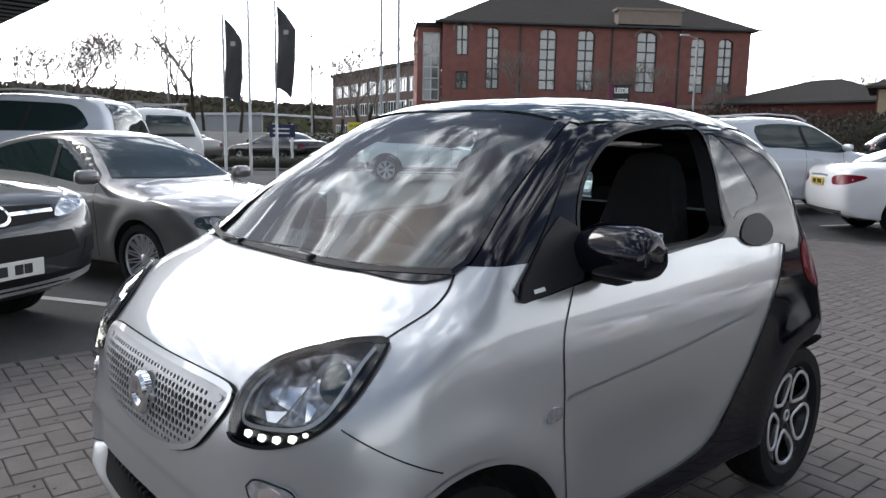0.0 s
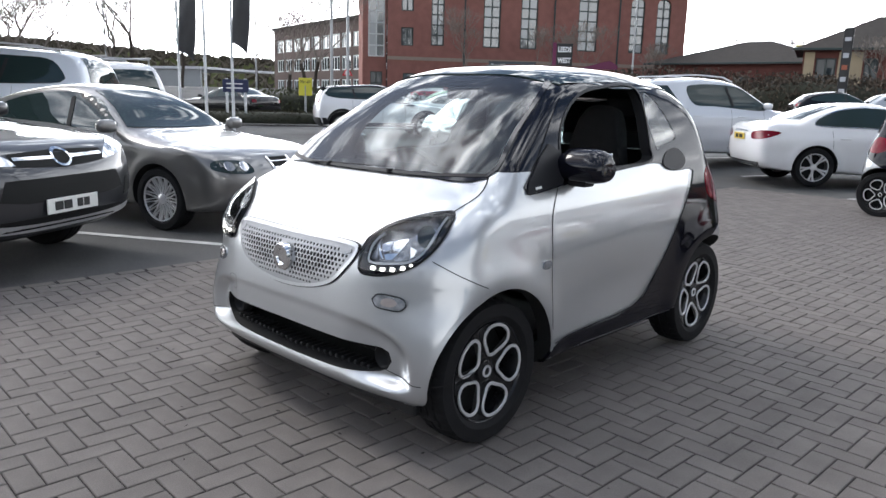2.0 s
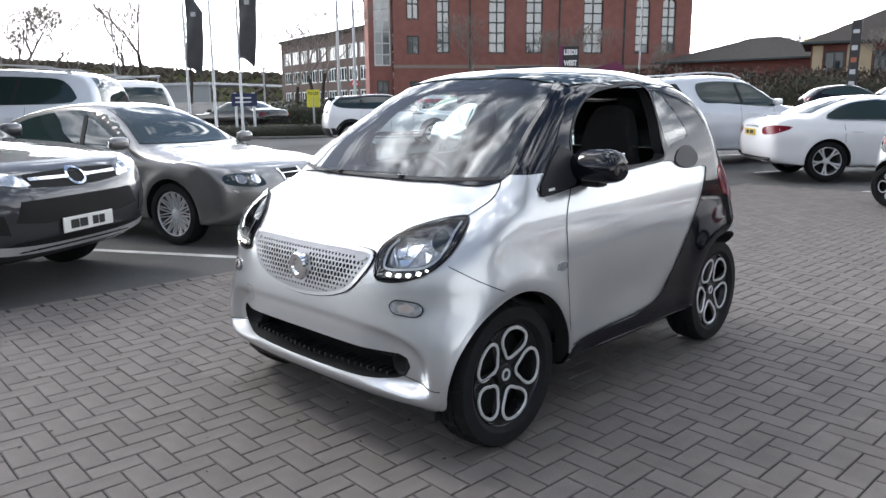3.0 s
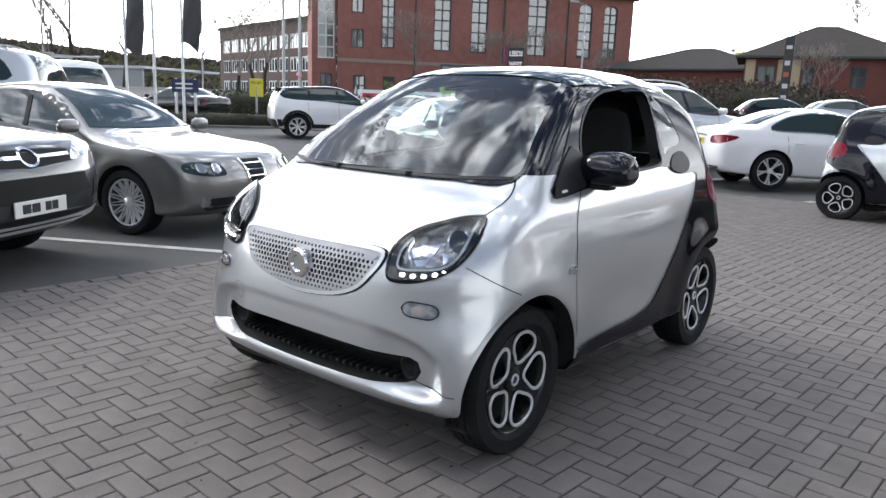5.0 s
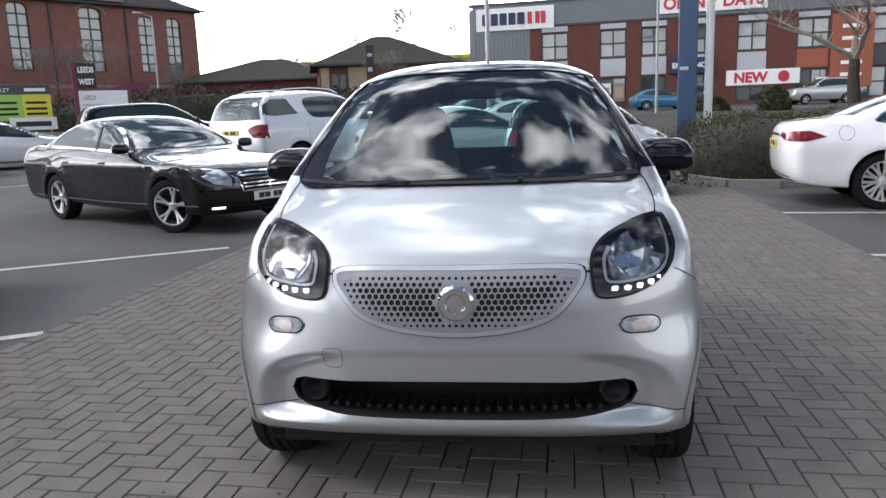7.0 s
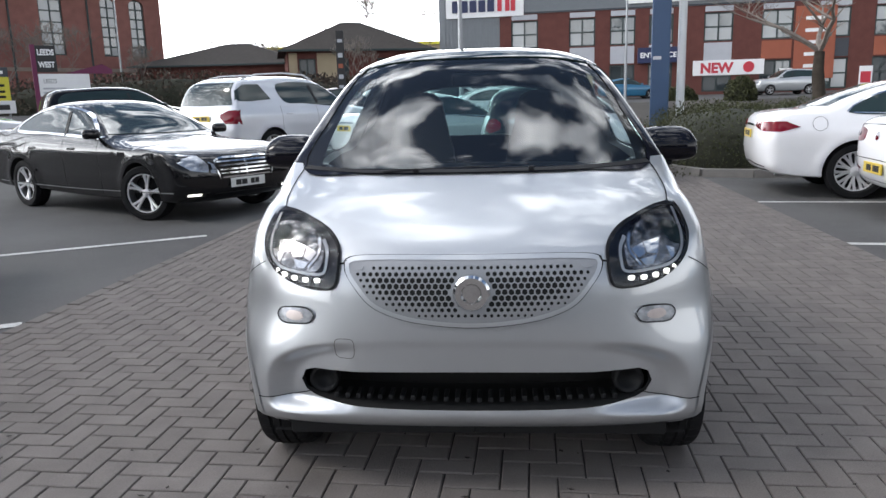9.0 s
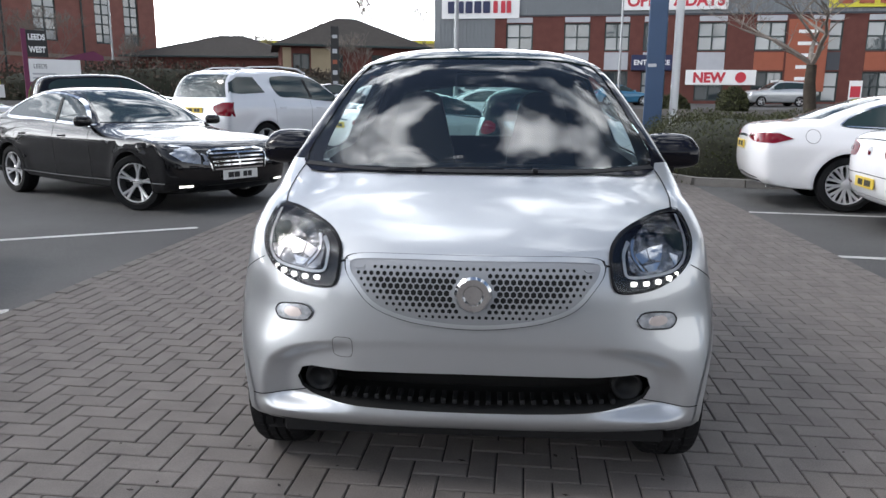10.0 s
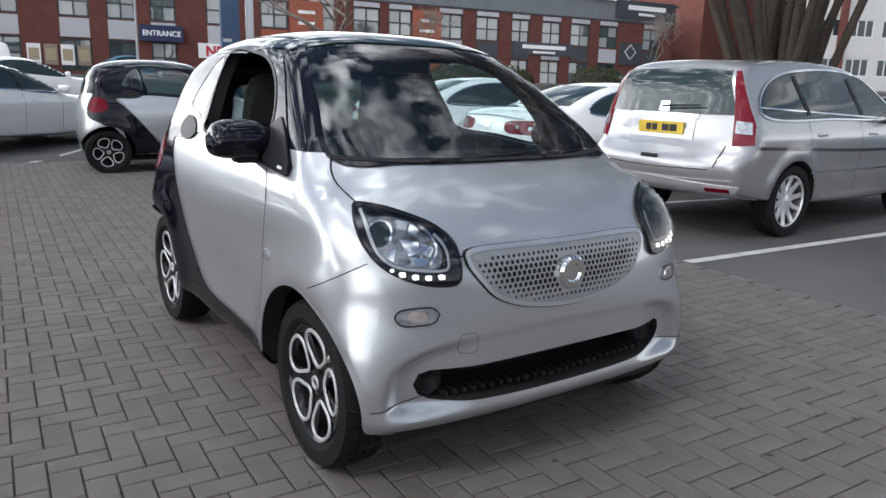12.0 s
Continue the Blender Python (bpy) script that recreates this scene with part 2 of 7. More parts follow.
def lathe(bm, prof, n=32, axis="X", mi=0):
    """Turns a profile of (radius, along) round the X axis."""
    rings = []
    for r, h in prof:
        rings.append([bm.verts.new((h, r * math.cos(2 * math.pi * k / n), r * math.sin(2 * math.pi * k / n))) for k in range(n)])
    for a, b in zip(rings, rings[1:]):
        for k in range(n):
            f = bm.faces.new((a[k], b[k], b[(k + 1) % n], a[(k + 1) % n]))
            f.material_index = mi
            f.smooth = True
    return bm


def spline(pts, count, closed=False):
    """Smooth curve through control points, resampled evenly."""
    P = [np.array(p, float) for p in pts]
    n = len(P)
    fine = []
    segs = n if closed else n - 1
    for i in range(segs):
        p0 = P[(i - 1) % n] if closed or i > 0 else 2 * P[0] - P[1]
        p1, p2 = P[i], P[(i + 1) % n]
        p3 = P[(i + 2) % n] if closed or i + 2 < n else 2 * P[-1] - P[-2]
        d = [max(np.linalg.norm((b - a)[:2]), 1e-6) ** 0.5 for a, b in ((p0, p1), (p1, p2), (p2, p3))]
        m1 = (p1 - p0) / d[0] - (p2 - p0) / (d[0] + d[1]) + (p2 - p1) / d[1]
        m2 = (p2 - p1) / d[1] - (p3 - p1) / (d[1] + d[2]) + (p3 - p2) / d[2]
        m1, m2 = m1 * d[1], m2 * d[1]
        for k in range(16):
            t = k / 16
            fine.append((2 * t**3 - 3 * t**2 + 1) * p1 + (t**3 - 2 * t**2 + t) * m1 + (-2 * t**3 + 3 * t**2) * p2 + (t**3 - t**2) * m2)
    fine.append(P[0] if closed else P[-1])
    F = np.array(fine)
    s = np.concatenate([[0], np.cumsum(np.linalg.norm(np.diff(F[:, :2], axis=0), axis=1))])
    u = np.linspace(0, s[-1], count + 1)[:-1] if closed else np.linspace(0, s[-1], count)
    return np.stack([np.interp(u, s, F[:, k]) for k in range(F.shape[1])], 1)


def shell(sil, hw, ys, zs, power=2.5, M=150, T=9, cell=0.06):
    """A car's body: a closed side outline (y, z, depth of rounding) swelled sideways to the half width hw(y, z).
    The rounding runs towards a core that spans ys along and zs in height."""
    out = spline(sil, M, True)
    cols = []
    steps = [math.asin((.86 * k / (T - 1)) ** (power / 2)) for k in range(T)]
    steps += [steps[-1] + (math.pi / 2 - steps[-1]) * k / 6 for k in range(1, 7)]
    for y, z, r in out:
        core = np.array([min(max(y, ys[0]), ys[1]), min(max(z, zs[0]), zs[1])])
        P = np.array([y, z])
        d = core - P
        ln = np.linalg.norm(d)
        r = min(r, 0.92 * ln)
        col = []
        for a in steps:
            Q = P + d / ln * r * (1 - math.cos(a) ** (2 / power))
            col.append((hw(*Q) * math.sin(a) ** (2 / power), *Q))
        cols.append(col)
    rim = [Vector(c[-1][1:]) for c in cols]
    pts = list(rim)
    ring_e = [(i, (i + 1) % M) for i in range(M)]
    y0, y1 = min(p[0] for p in rim), max(p[0] for p in rim)
    z0, z1 = min(p[1] for p in rim), max(p[1] for p in rim)
    ny, nz = int((y1 - y0) / cell), int((z1 - z0) / cell)
    inner = []
    for i in range(1, ny):
        for j in range(1, nz):
            q = Vector((y0 + (y1 - y0) * i / ny, z0 + (z1 - z0) * j / nz))
            if min((q - p).length_squared for p in rim) > (cell * .45) ** 2:
                inner.append(q)
    vs, _, fs, ov, _, _ = delaunay_2d_cdt(pts + inner, ring_e, [], 1, 1e-6)
    bm = bmesh.new()
    rows = len(cols[0])
    middle = [bm.verts.new((0, *c[0][1:])) for c in cols]
    for sgn in (1, -1):
        g = [[middle[i]] + [bm.verts.new((sgn * x, y, z)) for x, y, z in c[1:]] for i, c in enumerate(cols)]
        for i in range(M):
            a, b = g[i], g[(i + 1) % M]
            for k in range(rows - 1):
                q = (a[k], b[k], b[k + 1], a[k + 1])
                bm.faces.new(q if sgn > 0 else q[::-1]).smooth = True
        cap = []
        for v, o in zip(vs, ov):
            first = [k for k in o if k < M]
            cap.append(g[first[0]][-1] if first else bm.verts.new((sgn * hw(v[0], v[1]), v[0], v[1])))
        for f in fs:
            q = [cap[k] for k in f]
            if len(set(q)) == 3:
                bm.faces.new(q if sgn > 0 else q[::-1]).smooth = True
    loose = [v for v in bm.verts if not v.link_faces]
    bmesh.ops.delete(bm, geom=loose, context="VERTS")
    bmesh.ops.recalc_face_normals(bm, faces=bm.faces)
    return bm


def frame_of(az):
    """Axes of a horizontal view along bearing az (0: from the front, 90: on the left flank, 180: from behind): across and inward."""
    a = radians(az)
    return Vector((math.cos(a), math.sin(a), 0)), Vector((-math.sin(a), math.cos(a), 0))


def drop(bvh, az, u, z, top=False):
    """The point of the body that a level ray at (u, z) meets, coming from bearing az; or from above at (x, y) = (u, z)."""
    if top:
        hit = bvh.ray_cast(Vector((u, z, 4)), Vector((0, 0, -1)))
    else:
        across, inward = frame_of(az)
        hit = bvh.ray_cast(across * u - inward * 6 + Vector((0, 0, z)), inward)
    return hit[0], hit[1]


def within(poly, x, y):
    """Whether a point lies inside a flat outline."""
    if max(p[0] for p in poly) < x or min(p[0] for p in poly) > x:
        return False
    c = False
    for p, q in zip(poly, list(poly[1:]) + list(poly[:1])):
        if (p[1] > y) != (q[1] > y) and x < (q[0] - p[0]) * (y - p[1]) / (q[1] - p[1]) + p[0]:
            c = not c
    return c


def dense(poly, gap):
    """The same outline with its long edges cut up."""
    out = []
    for p, q in zip(poly, list(poly[1:]) + list(poly[:1])):
        n = max(1, int(math.hypot(q[0] - p[0], q[1] - p[1]) / gap))
        out += [(p[0] + (q[0] - p[0]) * k / n, p[1] + (q[1] - p[1]) * k / n) for k in range(n)]
    return out


def patch(bvh, az, outline, off=0.004, thick=0.012, smooth_n=0, cell=0.035, top=False, holes=()):
    """A panel that follows the body: a flat outline (u, z) dropped on it from bearing az, raised by off, with a rim."""
    ol = dense([tuple(p) for p in (spline(outline, smooth_n, True) if smooth_n else outline)], cell * 1.1)
    pts = [Vector(p[:2]) for p in ol]
    edges = [(i, (i + 1) % len(ol)) for i in range(len(ol))]
    base = len(pts)
    for h in holes:
        st = len(pts)
        rim_h = dense(h, cell * 1.1)
        pts += [Vector(p) for p in rim_h]
        edges += [(st + i, st + (i + 1) % len(rim_h)) for i in range(len(rim_h))]
    x0, x1 = min(p[0] for p in ol), max(p[0] for p in ol)
    y0, y1 = min(p[1] for p in ol), max(p[1] for p in ol)

    def inside(x, y):
        return within(ol, x, y)
    nx, ny = max(1, int((x1 - x0) / cell)), max(1, int((y1 - y0) / cell))
    for i in range(1, nx):
        for j in range(1, ny):
            x, y = x0 + (x1 - x0) * i / nx, y0 + (y1 - y0) * j / ny
            if inside(x, y) and not any(abs(x - h[0][0]) < .025 and abs(y - h[0][1]) < .025 for h in holes if len(h) == 6):
                pts.append(Vector((x, y)))
    vs, es, fs, ov, _, _ = delaunay_2d_cdt(pts, edges, [], 1, 1e-5)
    bm = bmesh.new()
    made = []
    last = None
    for v in vs:
        p, nrm = drop(bvh, az, v[0], v[1], top)
        if p is None:
            made.append(None)
            continue
        q = bm.verts.new(p + nrm * off)
        made.append((q, nrm))
    for f in fs:
        c = [made[i] for i in f]
        if None in c:
            continue
        if holes:
            mx_, my_ = sum(vs[i][0] for i in f) / 3, sum(vs[i][1] for i in f) / 3
            if any(within(h, mx_, my_) for h in holes):
                continue
        try:
            fc = bm.faces.new([q[0] for q in c])
        except ValueError:
            continue
        fc.smooth = True
        fc.normal_update()
        if fc.normal.dot(c[0][1]) < 0:
            fc.normal_flip()
    if thick:
        nor = {q[0]: q[1] for q in made if q}
        rim = [e for e in bm.edges if len(e.link_faces) == 1]
        low = {}
        for e in rim:
            e.smooth = False
            for v in e.verts:
                if v not in low:
                    low[v] = bm.verts.new(v.co - nor[v] * thick)
        for e in rim:
            a, b = e.verts
            lp = [x for x in e.link_loops]
            if lp and lp[0].vert == a:
                a, b = b, a
            bm.faces.new((a, b, low[b], low[a]))
    return bm


def seam(bvh, az, pts, width=0.006, off=0.0015, count=30, top=False, smooth=True):
    """A narrow strip along a line on the body (a shut line, a trim)."""
    line = spline(pts, count) if smooth else np.array(pts, float)
    bm = bmesh.new()
    prev = None
    for i in range(len(line)):
        a, b = line[max(i - 1, 0)], line[min(i + 1, len(line) - 1)]
        d = (b - a)[:2]
        d = d / (np.linalg.norm(d) or 1)
        nrm = np.array((-d[1], d[0])) * width / 2
        pair = []
        for s in (1, -1):
            q = line[i][:2] + s * nrm
            p, nn = drop(bvh, az, q[0], q[1], top)
            pair.append(None if p is None else bm.verts.new(p + nn * off))
        if prev and None not in prev and None not in pair:
            bm.faces.new((prev[0], prev[1], pair[1], pair[0])).smooth = True
        prev = pair
    bmesh.ops.recalc_face_normals(bm, faces=bm.faces)
    return bm


def carve(bm, cutters, material, cut_material):
    """Subtracts closed meshes from a body."""
    me = bpy.data.meshes.new("body")
    bm.to_mesh(me); bm.free()
    me.materials.append(material); me.materials.append(cut_material)
    ob = new("carve_body", me)
    tmp = [ob]
    for c in cutters:
        cm = bpy.data.meshes.new("cutter")
        c.to_mesh(cm); c.free()
        cm.materials.append(material); cm.materials.append(cut_material)
        for p in cm.polygons:
            p.material_index = 1
        co = new("cutter", cm)
        tmp.append(co)
        md = ob.modifiers.new("cut", "BOOLEAN")
        md.operation, md.object, md.solver = "DIFFERENCE", co, "EXACT"
        md.material_mode = "INDEX"
    dg = bpy.context.evaluated_depsgraph_get()
    res = bpy.data.meshes.new_from_object(ob.evaluated_get(dg))
    for o in tmp:
        bpy.data.objects.remove(o)
    out = bmesh.new()
    out.from_mesh(res)
    return out


def drum(x0, x1, y, z, r, n=40):
    bm = bmesh.new()
    lathe(bm, [(r, x0), (r, x1)], n)
    for xx in (x0, x1):
        ring = [v for v in bm.verts if abs(v.co.x - xx) < 1e-6]
        ring.sort(key=lambda v: math.atan2(v.co.z, v.co.y))
        bm.faces.new(ring)
    bmesh.ops.translate(bm, vec=(0, y, z), verts=bm.verts)
    bmesh.ops.recalc_face_normals(bm, faces=bm.faces)
    return bm


def wheel_meshes(R, w, rim, spokes, style="straight", mate=None):
    """Shared meshes of one kind of wheel, axis along x, outer face at +x."""
    rim_mat = mate or ALLOY
    made = {}
    bm = bmesh.new()
    h = w / 2
    lathe(bm, [(rim * 0.97, -h * .8), (R * .93, -h), (R * .985, -h * .8), (R, -h * .5), (R * .975, -h * .46), (R * .975, -h * .38), (R * 1.002, -h * .34), (R * 1.003, -h * .06), (R * .975, -h * .04), (R * .975, h * .04), (R * 1.003, h * .06), (R * 1.002, h * .34), (R * .975, h * .38), (R * .975, h * .46), (R, h * .5), (R * .985, h * .82), (R * .95, h), (rim * 1.12, h * 1.02), (rim * 1.02, h * .86), (rim * .97, h * .7)], 108 if style == "smart" else 48)
    if style == "smart":      # cross grooves in the tread shoulders
        for v in bm.verts:
            rr = math.hypot(v.co.y, v.co.z)
            k = round(math.atan2(v.co.z, v.co.y) / (2 * math.pi / 108))
            if rr > R * .975 and abs(v.co.x) > h * .3 and k % 3 == 0:
                v.co.y *= .976; v.co.z *= .976
    made["tyre"] = bm
    bm = bmesh.new()
    lathe(bm, [(rim * .98, -h * .8), (rim * .92, -h * .5), (rim * .9, h * .2), (rim * .97, h * .8), (rim * 1.0, h * .88), (rim * 1.02, h * .80)], 48)
    made["rim"] = bm
    if style == "smart":      # black spokes between the loops
        for k in range(5):
            a = 2 * math.pi * (k + .5) / 5
            c, t = Vector((0, math.cos(a), math.sin(a))), Vector((0, -math.sin(a), math.cos(a)))
            rows = [[bm.verts.new(c * r * rim + t * w_ * s_ * rim + Vector((h * x_, 0, 0))) for s_ in (1, -1)] for r, w_, x_ in ((.1, .17, .5), (.45, .13, .54), (.8, .16, .66), (.97, .30, .76))]
            for p, q in zip(rows, rows[1:]):
                bm.faces.new((p[0], p[1], q[1], q[0]))
        bmesh.ops.recalc_face_normals(bm, faces=bm.faces)
    bm = bmesh.new()
    lathe(bm, [(0.0, -h * .1), (rim * .55, -h * .1), (rim * .78, -h * .2), (rim * .9, -h * .2)], 32)
    made["disc"] = bm
    bm = bmesh.new()
    if style == "smart":
        # five bright rounded loops on a black disc
        for k in range(5):
            a0 = 2 * math.pi * k / 5
            half = ((.32, .0), (.35, .22), (.48, .40), (.62, .50), (.78, .485), (.90, .33), (.945, .0))
            both = [(r * rim, a0 + d) for r, d in half] + [(r * rim, a0 - d) for r, d in half[1:-1][::-1]]
            sm = spline([(r * math.cos(a), r * math.sin(a), h * (.58 + .34 * (r / rim) ** .8)) for r, a in both], 40, True)
            ring = []
            for i in range(40):
                d = (sm[(i + 1) % 40] - sm[i - 1])[:2]
                d = d / np.linalg.norm(d)
                nn = np.array((-d[1], d[0])) * rim * .027
                c = sm[i][:2]
                ring.append([bm.verts.new((sm[i][2] + dx, *(c + nn * q))) for q, dx in ((1.25, -.005), (.85, 0), (-.85, 0), (-1.25, -.005))])
            for i in range(40):
                p, q = ring[i], ring[(i + 1) % 40]
                for j in range(3):
                    bm.faces.new((p[j], q[j], q[j + 1], p[j + 1]))
    else:
        lathe(bm, [(rim * .955, h * .76), (rim * .985, h * .885), (rim * 1.015, h * .885), (rim * 1.03, h * .80)], 48)
        for k in range(spokes):
            a0 = 2 * math.pi * k / spokes
            forks = (0,) if style == "straight" else (-.11, .11)
            for fk in forks:
                ws0, ws1 = (.10, .075) if style == "straight" else (.055, .06)
                if style == "multi":
                    ws0, ws1 = .026, .024
                rows = []
                for rr, ww, xx in ((.14, ws0 * 1.2, .62), (.5, ws0, .58), (.8, ws1, .72), (.99, ws1 * 1.3, .80)):
                    a = a0 + fk * (rr - .1) / .9 * 1.5
                    c = Vector((math.cos(a), math.sin(a))) * rr * rim
                    t = Vector((-math.sin(a), math.cos(a))) * ww * rim
                    rows.append([bm.verts.new((h * xx + dx, *(c + t * s))) for s, dx in ((1.2, -.02), (.85, 0), (-.85, 0), (-1.2, -.02))])
                for p, q in zip(rows, rows[1:]):
                    for j in range(3):
                        bm.faces.new((p[j], q[j], q[j + 1], p[j + 1]))
    bmesh.ops.recalc_face_normals(bm, faces=bm.faces)
    made["spokes"] = bm
    bm = bmesh.new()
    lathe(bm, [(rim * .24, h * .3), (rim * .22, h * .64), (rim * .15, h * .70), (0.0005, h * .72)], 24)
    made["hub_cap"] = bm
    if style == "smart":
        bm = bmesh.new()
        lathe(bm, [(rim * .125, h * .70), (rim * .115, h * .76), (rim * .085, h * .76), (rim * .075, h * .70)], 24)
        made["hub_ring"] = bm
    mats = {"hub_ring": ALLOY, "tyre": RUBBER, "rim": BLACK_ALLOY if style == "smart" else BARREL, "disc": CAVITY_SHADE, "spokes": rim_mat, "hub_cap": BLACK_ALLOY if style == "smart" else rim_mat}
    res = {}
    for k, b in made.items():
        me = bpy.data.meshes.new("wheel_" + k)
        b.to_mesh(me); b.free()
        me.shade_smooth(); me.set_sharp_from_angle(angle=radians(35))
        me.materials.append(mats[k])
        res[k] = me
    return res


def fit_wheel(car, meshes, x, y, R, steer=0.0, spin=0.0):
    """Hangs one wheel on a car at (x, y), outer face away from the middle."""
    turn = pose(x, y, R, 0, 0, steer + (0 if x > 0 else 180)) @ pose(0, 0, 0, spin, 0, 0)
    w = part("wheel", meshes["disc"], None, car, m=turn)
    for k in meshes:
        if k != "disc":
            part(k, meshes[k], None, w)
    return w

# ---- lie of the land ----


def gz(x, y):
    """Ground height: level round the silver car, rising slowly away from the lane."""
    r = math.hypot(x, y)
    low = 1 - .65 * min(max((-x - 6) / 8, 0), 1) * min(max((30 - y) / 15, 0), 1)
    return 0.0 if r < 9 else low * min(0.028 * (r - 9) * min(1, (r - 9) / 4), 1.9)


def on(x, y, rz):
    return pose(x, y, gz(x, y) - .012, 0, 0, rz)


def lerp_table(tab):
    """A smooth function through (z, value) rows."""
    f = spline(tab, 200)
    zs, vs = f[:, 0], f[:, 1]
    return lambda z: float(np.interp(z, zs, vs))


# ---- cars: generic body ----
SALOON = [(-.44, .14, .2), (-.485, .19, .25), (-.5, .32, .29), (-.495, .44, .27), (-.472, .525, .22), (-.38, .595, .15), (-.25, .65, .13), (-.175, .685, .11),
          (-.07, .86, .11), (.02, .97, .10), (.10, 1.0, .10), (.20, .975, .11), (.30, .87, .13), (.37, .775, .14), (.445, .75, .14), (.487, .70, .17),
          (.50, .55, .22), (.50, .35, .24), (.485, .235, .2), (.43, .185, .15), (.2, .14, .1), (-.2, .125, .1)]
SUV = [(-.43, .16, .2), (-.485, .22, .26), (-.5, .36, .28), (-.492, .48, .26), (-.468, .565, .22), (-.38, .62, .17), (-.27, .66, .13), (-.20, .69, .11),
       (-.10, .86, .11), (-.02, .965, .10), (.10, 1.0, .09), (.28, .985, .10), (.425, .945, .11), (.462, .86, .13), (.487, .66, .16), (.50, .5, .18),
       (.50, .32, .20), (.48, .2, .2), (.42, .16, .2), (.2, .14, .1), (-.2, .14, .1)]
HATCH = [(-.44, .14, .2), (-.485, .19, .32), (-.5, .32, .38), (-.493, .44, .36), (-.465, .53, .3), (-.38, .60, .17), (-.25, .66, .13), (-.175, .695, .11),
         (-.07, .87, .11), (.02, .97, .10), (.10, 1.0, .10), (.24, .97, .11), (.36, .89, .13), (.45, .70, .2), (.49, .60, .26),
         (.50, .45, .32), (.495, .3, .32), (.47, .19, .25), (.42, .15, .2), (.2, .125, .1), (-.2, .125, .1)]
VAN = [(-.44, .13, .2), (-.485, .19, .3), (-.5, .30, .34), (-.49, .42, .3), (-.45, .50, .22), (-.36, .56, .15), (-.30, .60, .12), (-.20, .80, .12),
       (-.12, .95, .1), (0, 1.0, .09), (.3, 1.0, .09), (.46, .98, .1), (.49, .85, .12), (.50, .5, .15), (.49, .25, .15), (.45, .14, .12), (.2, .12, .1), (-.2, .12, .1)]
GLASS_SALOON = [(-.150, .66), (-.10, .77), (-.04, .87), (.03, .925), (.13, .935), (.215, .89), (.285, .79), (.30, .735), (.10, .70)]
GLASS_SUV = [(-.165, .665), (-.10, .80), (-.04, .895), (.05, .93), (.25, .92), (.375, .885), (.41, .80), (.405, .73), (.1, .68)]
GLASS_ARCHED = [(-.165, .655), (-.10, .80), (-.04, .895), (.05, .935), (.20, .93), (.31, .89), (.375, .81), (.405, .695), (.1, .66)]
GLASS_HATCH = [(-.150, .67), (-.10, .78), (-.04, .88), (.04, .93), (.18, .915), (.30, .84), (.35, .76), (.32, .73), (.1, .70)]


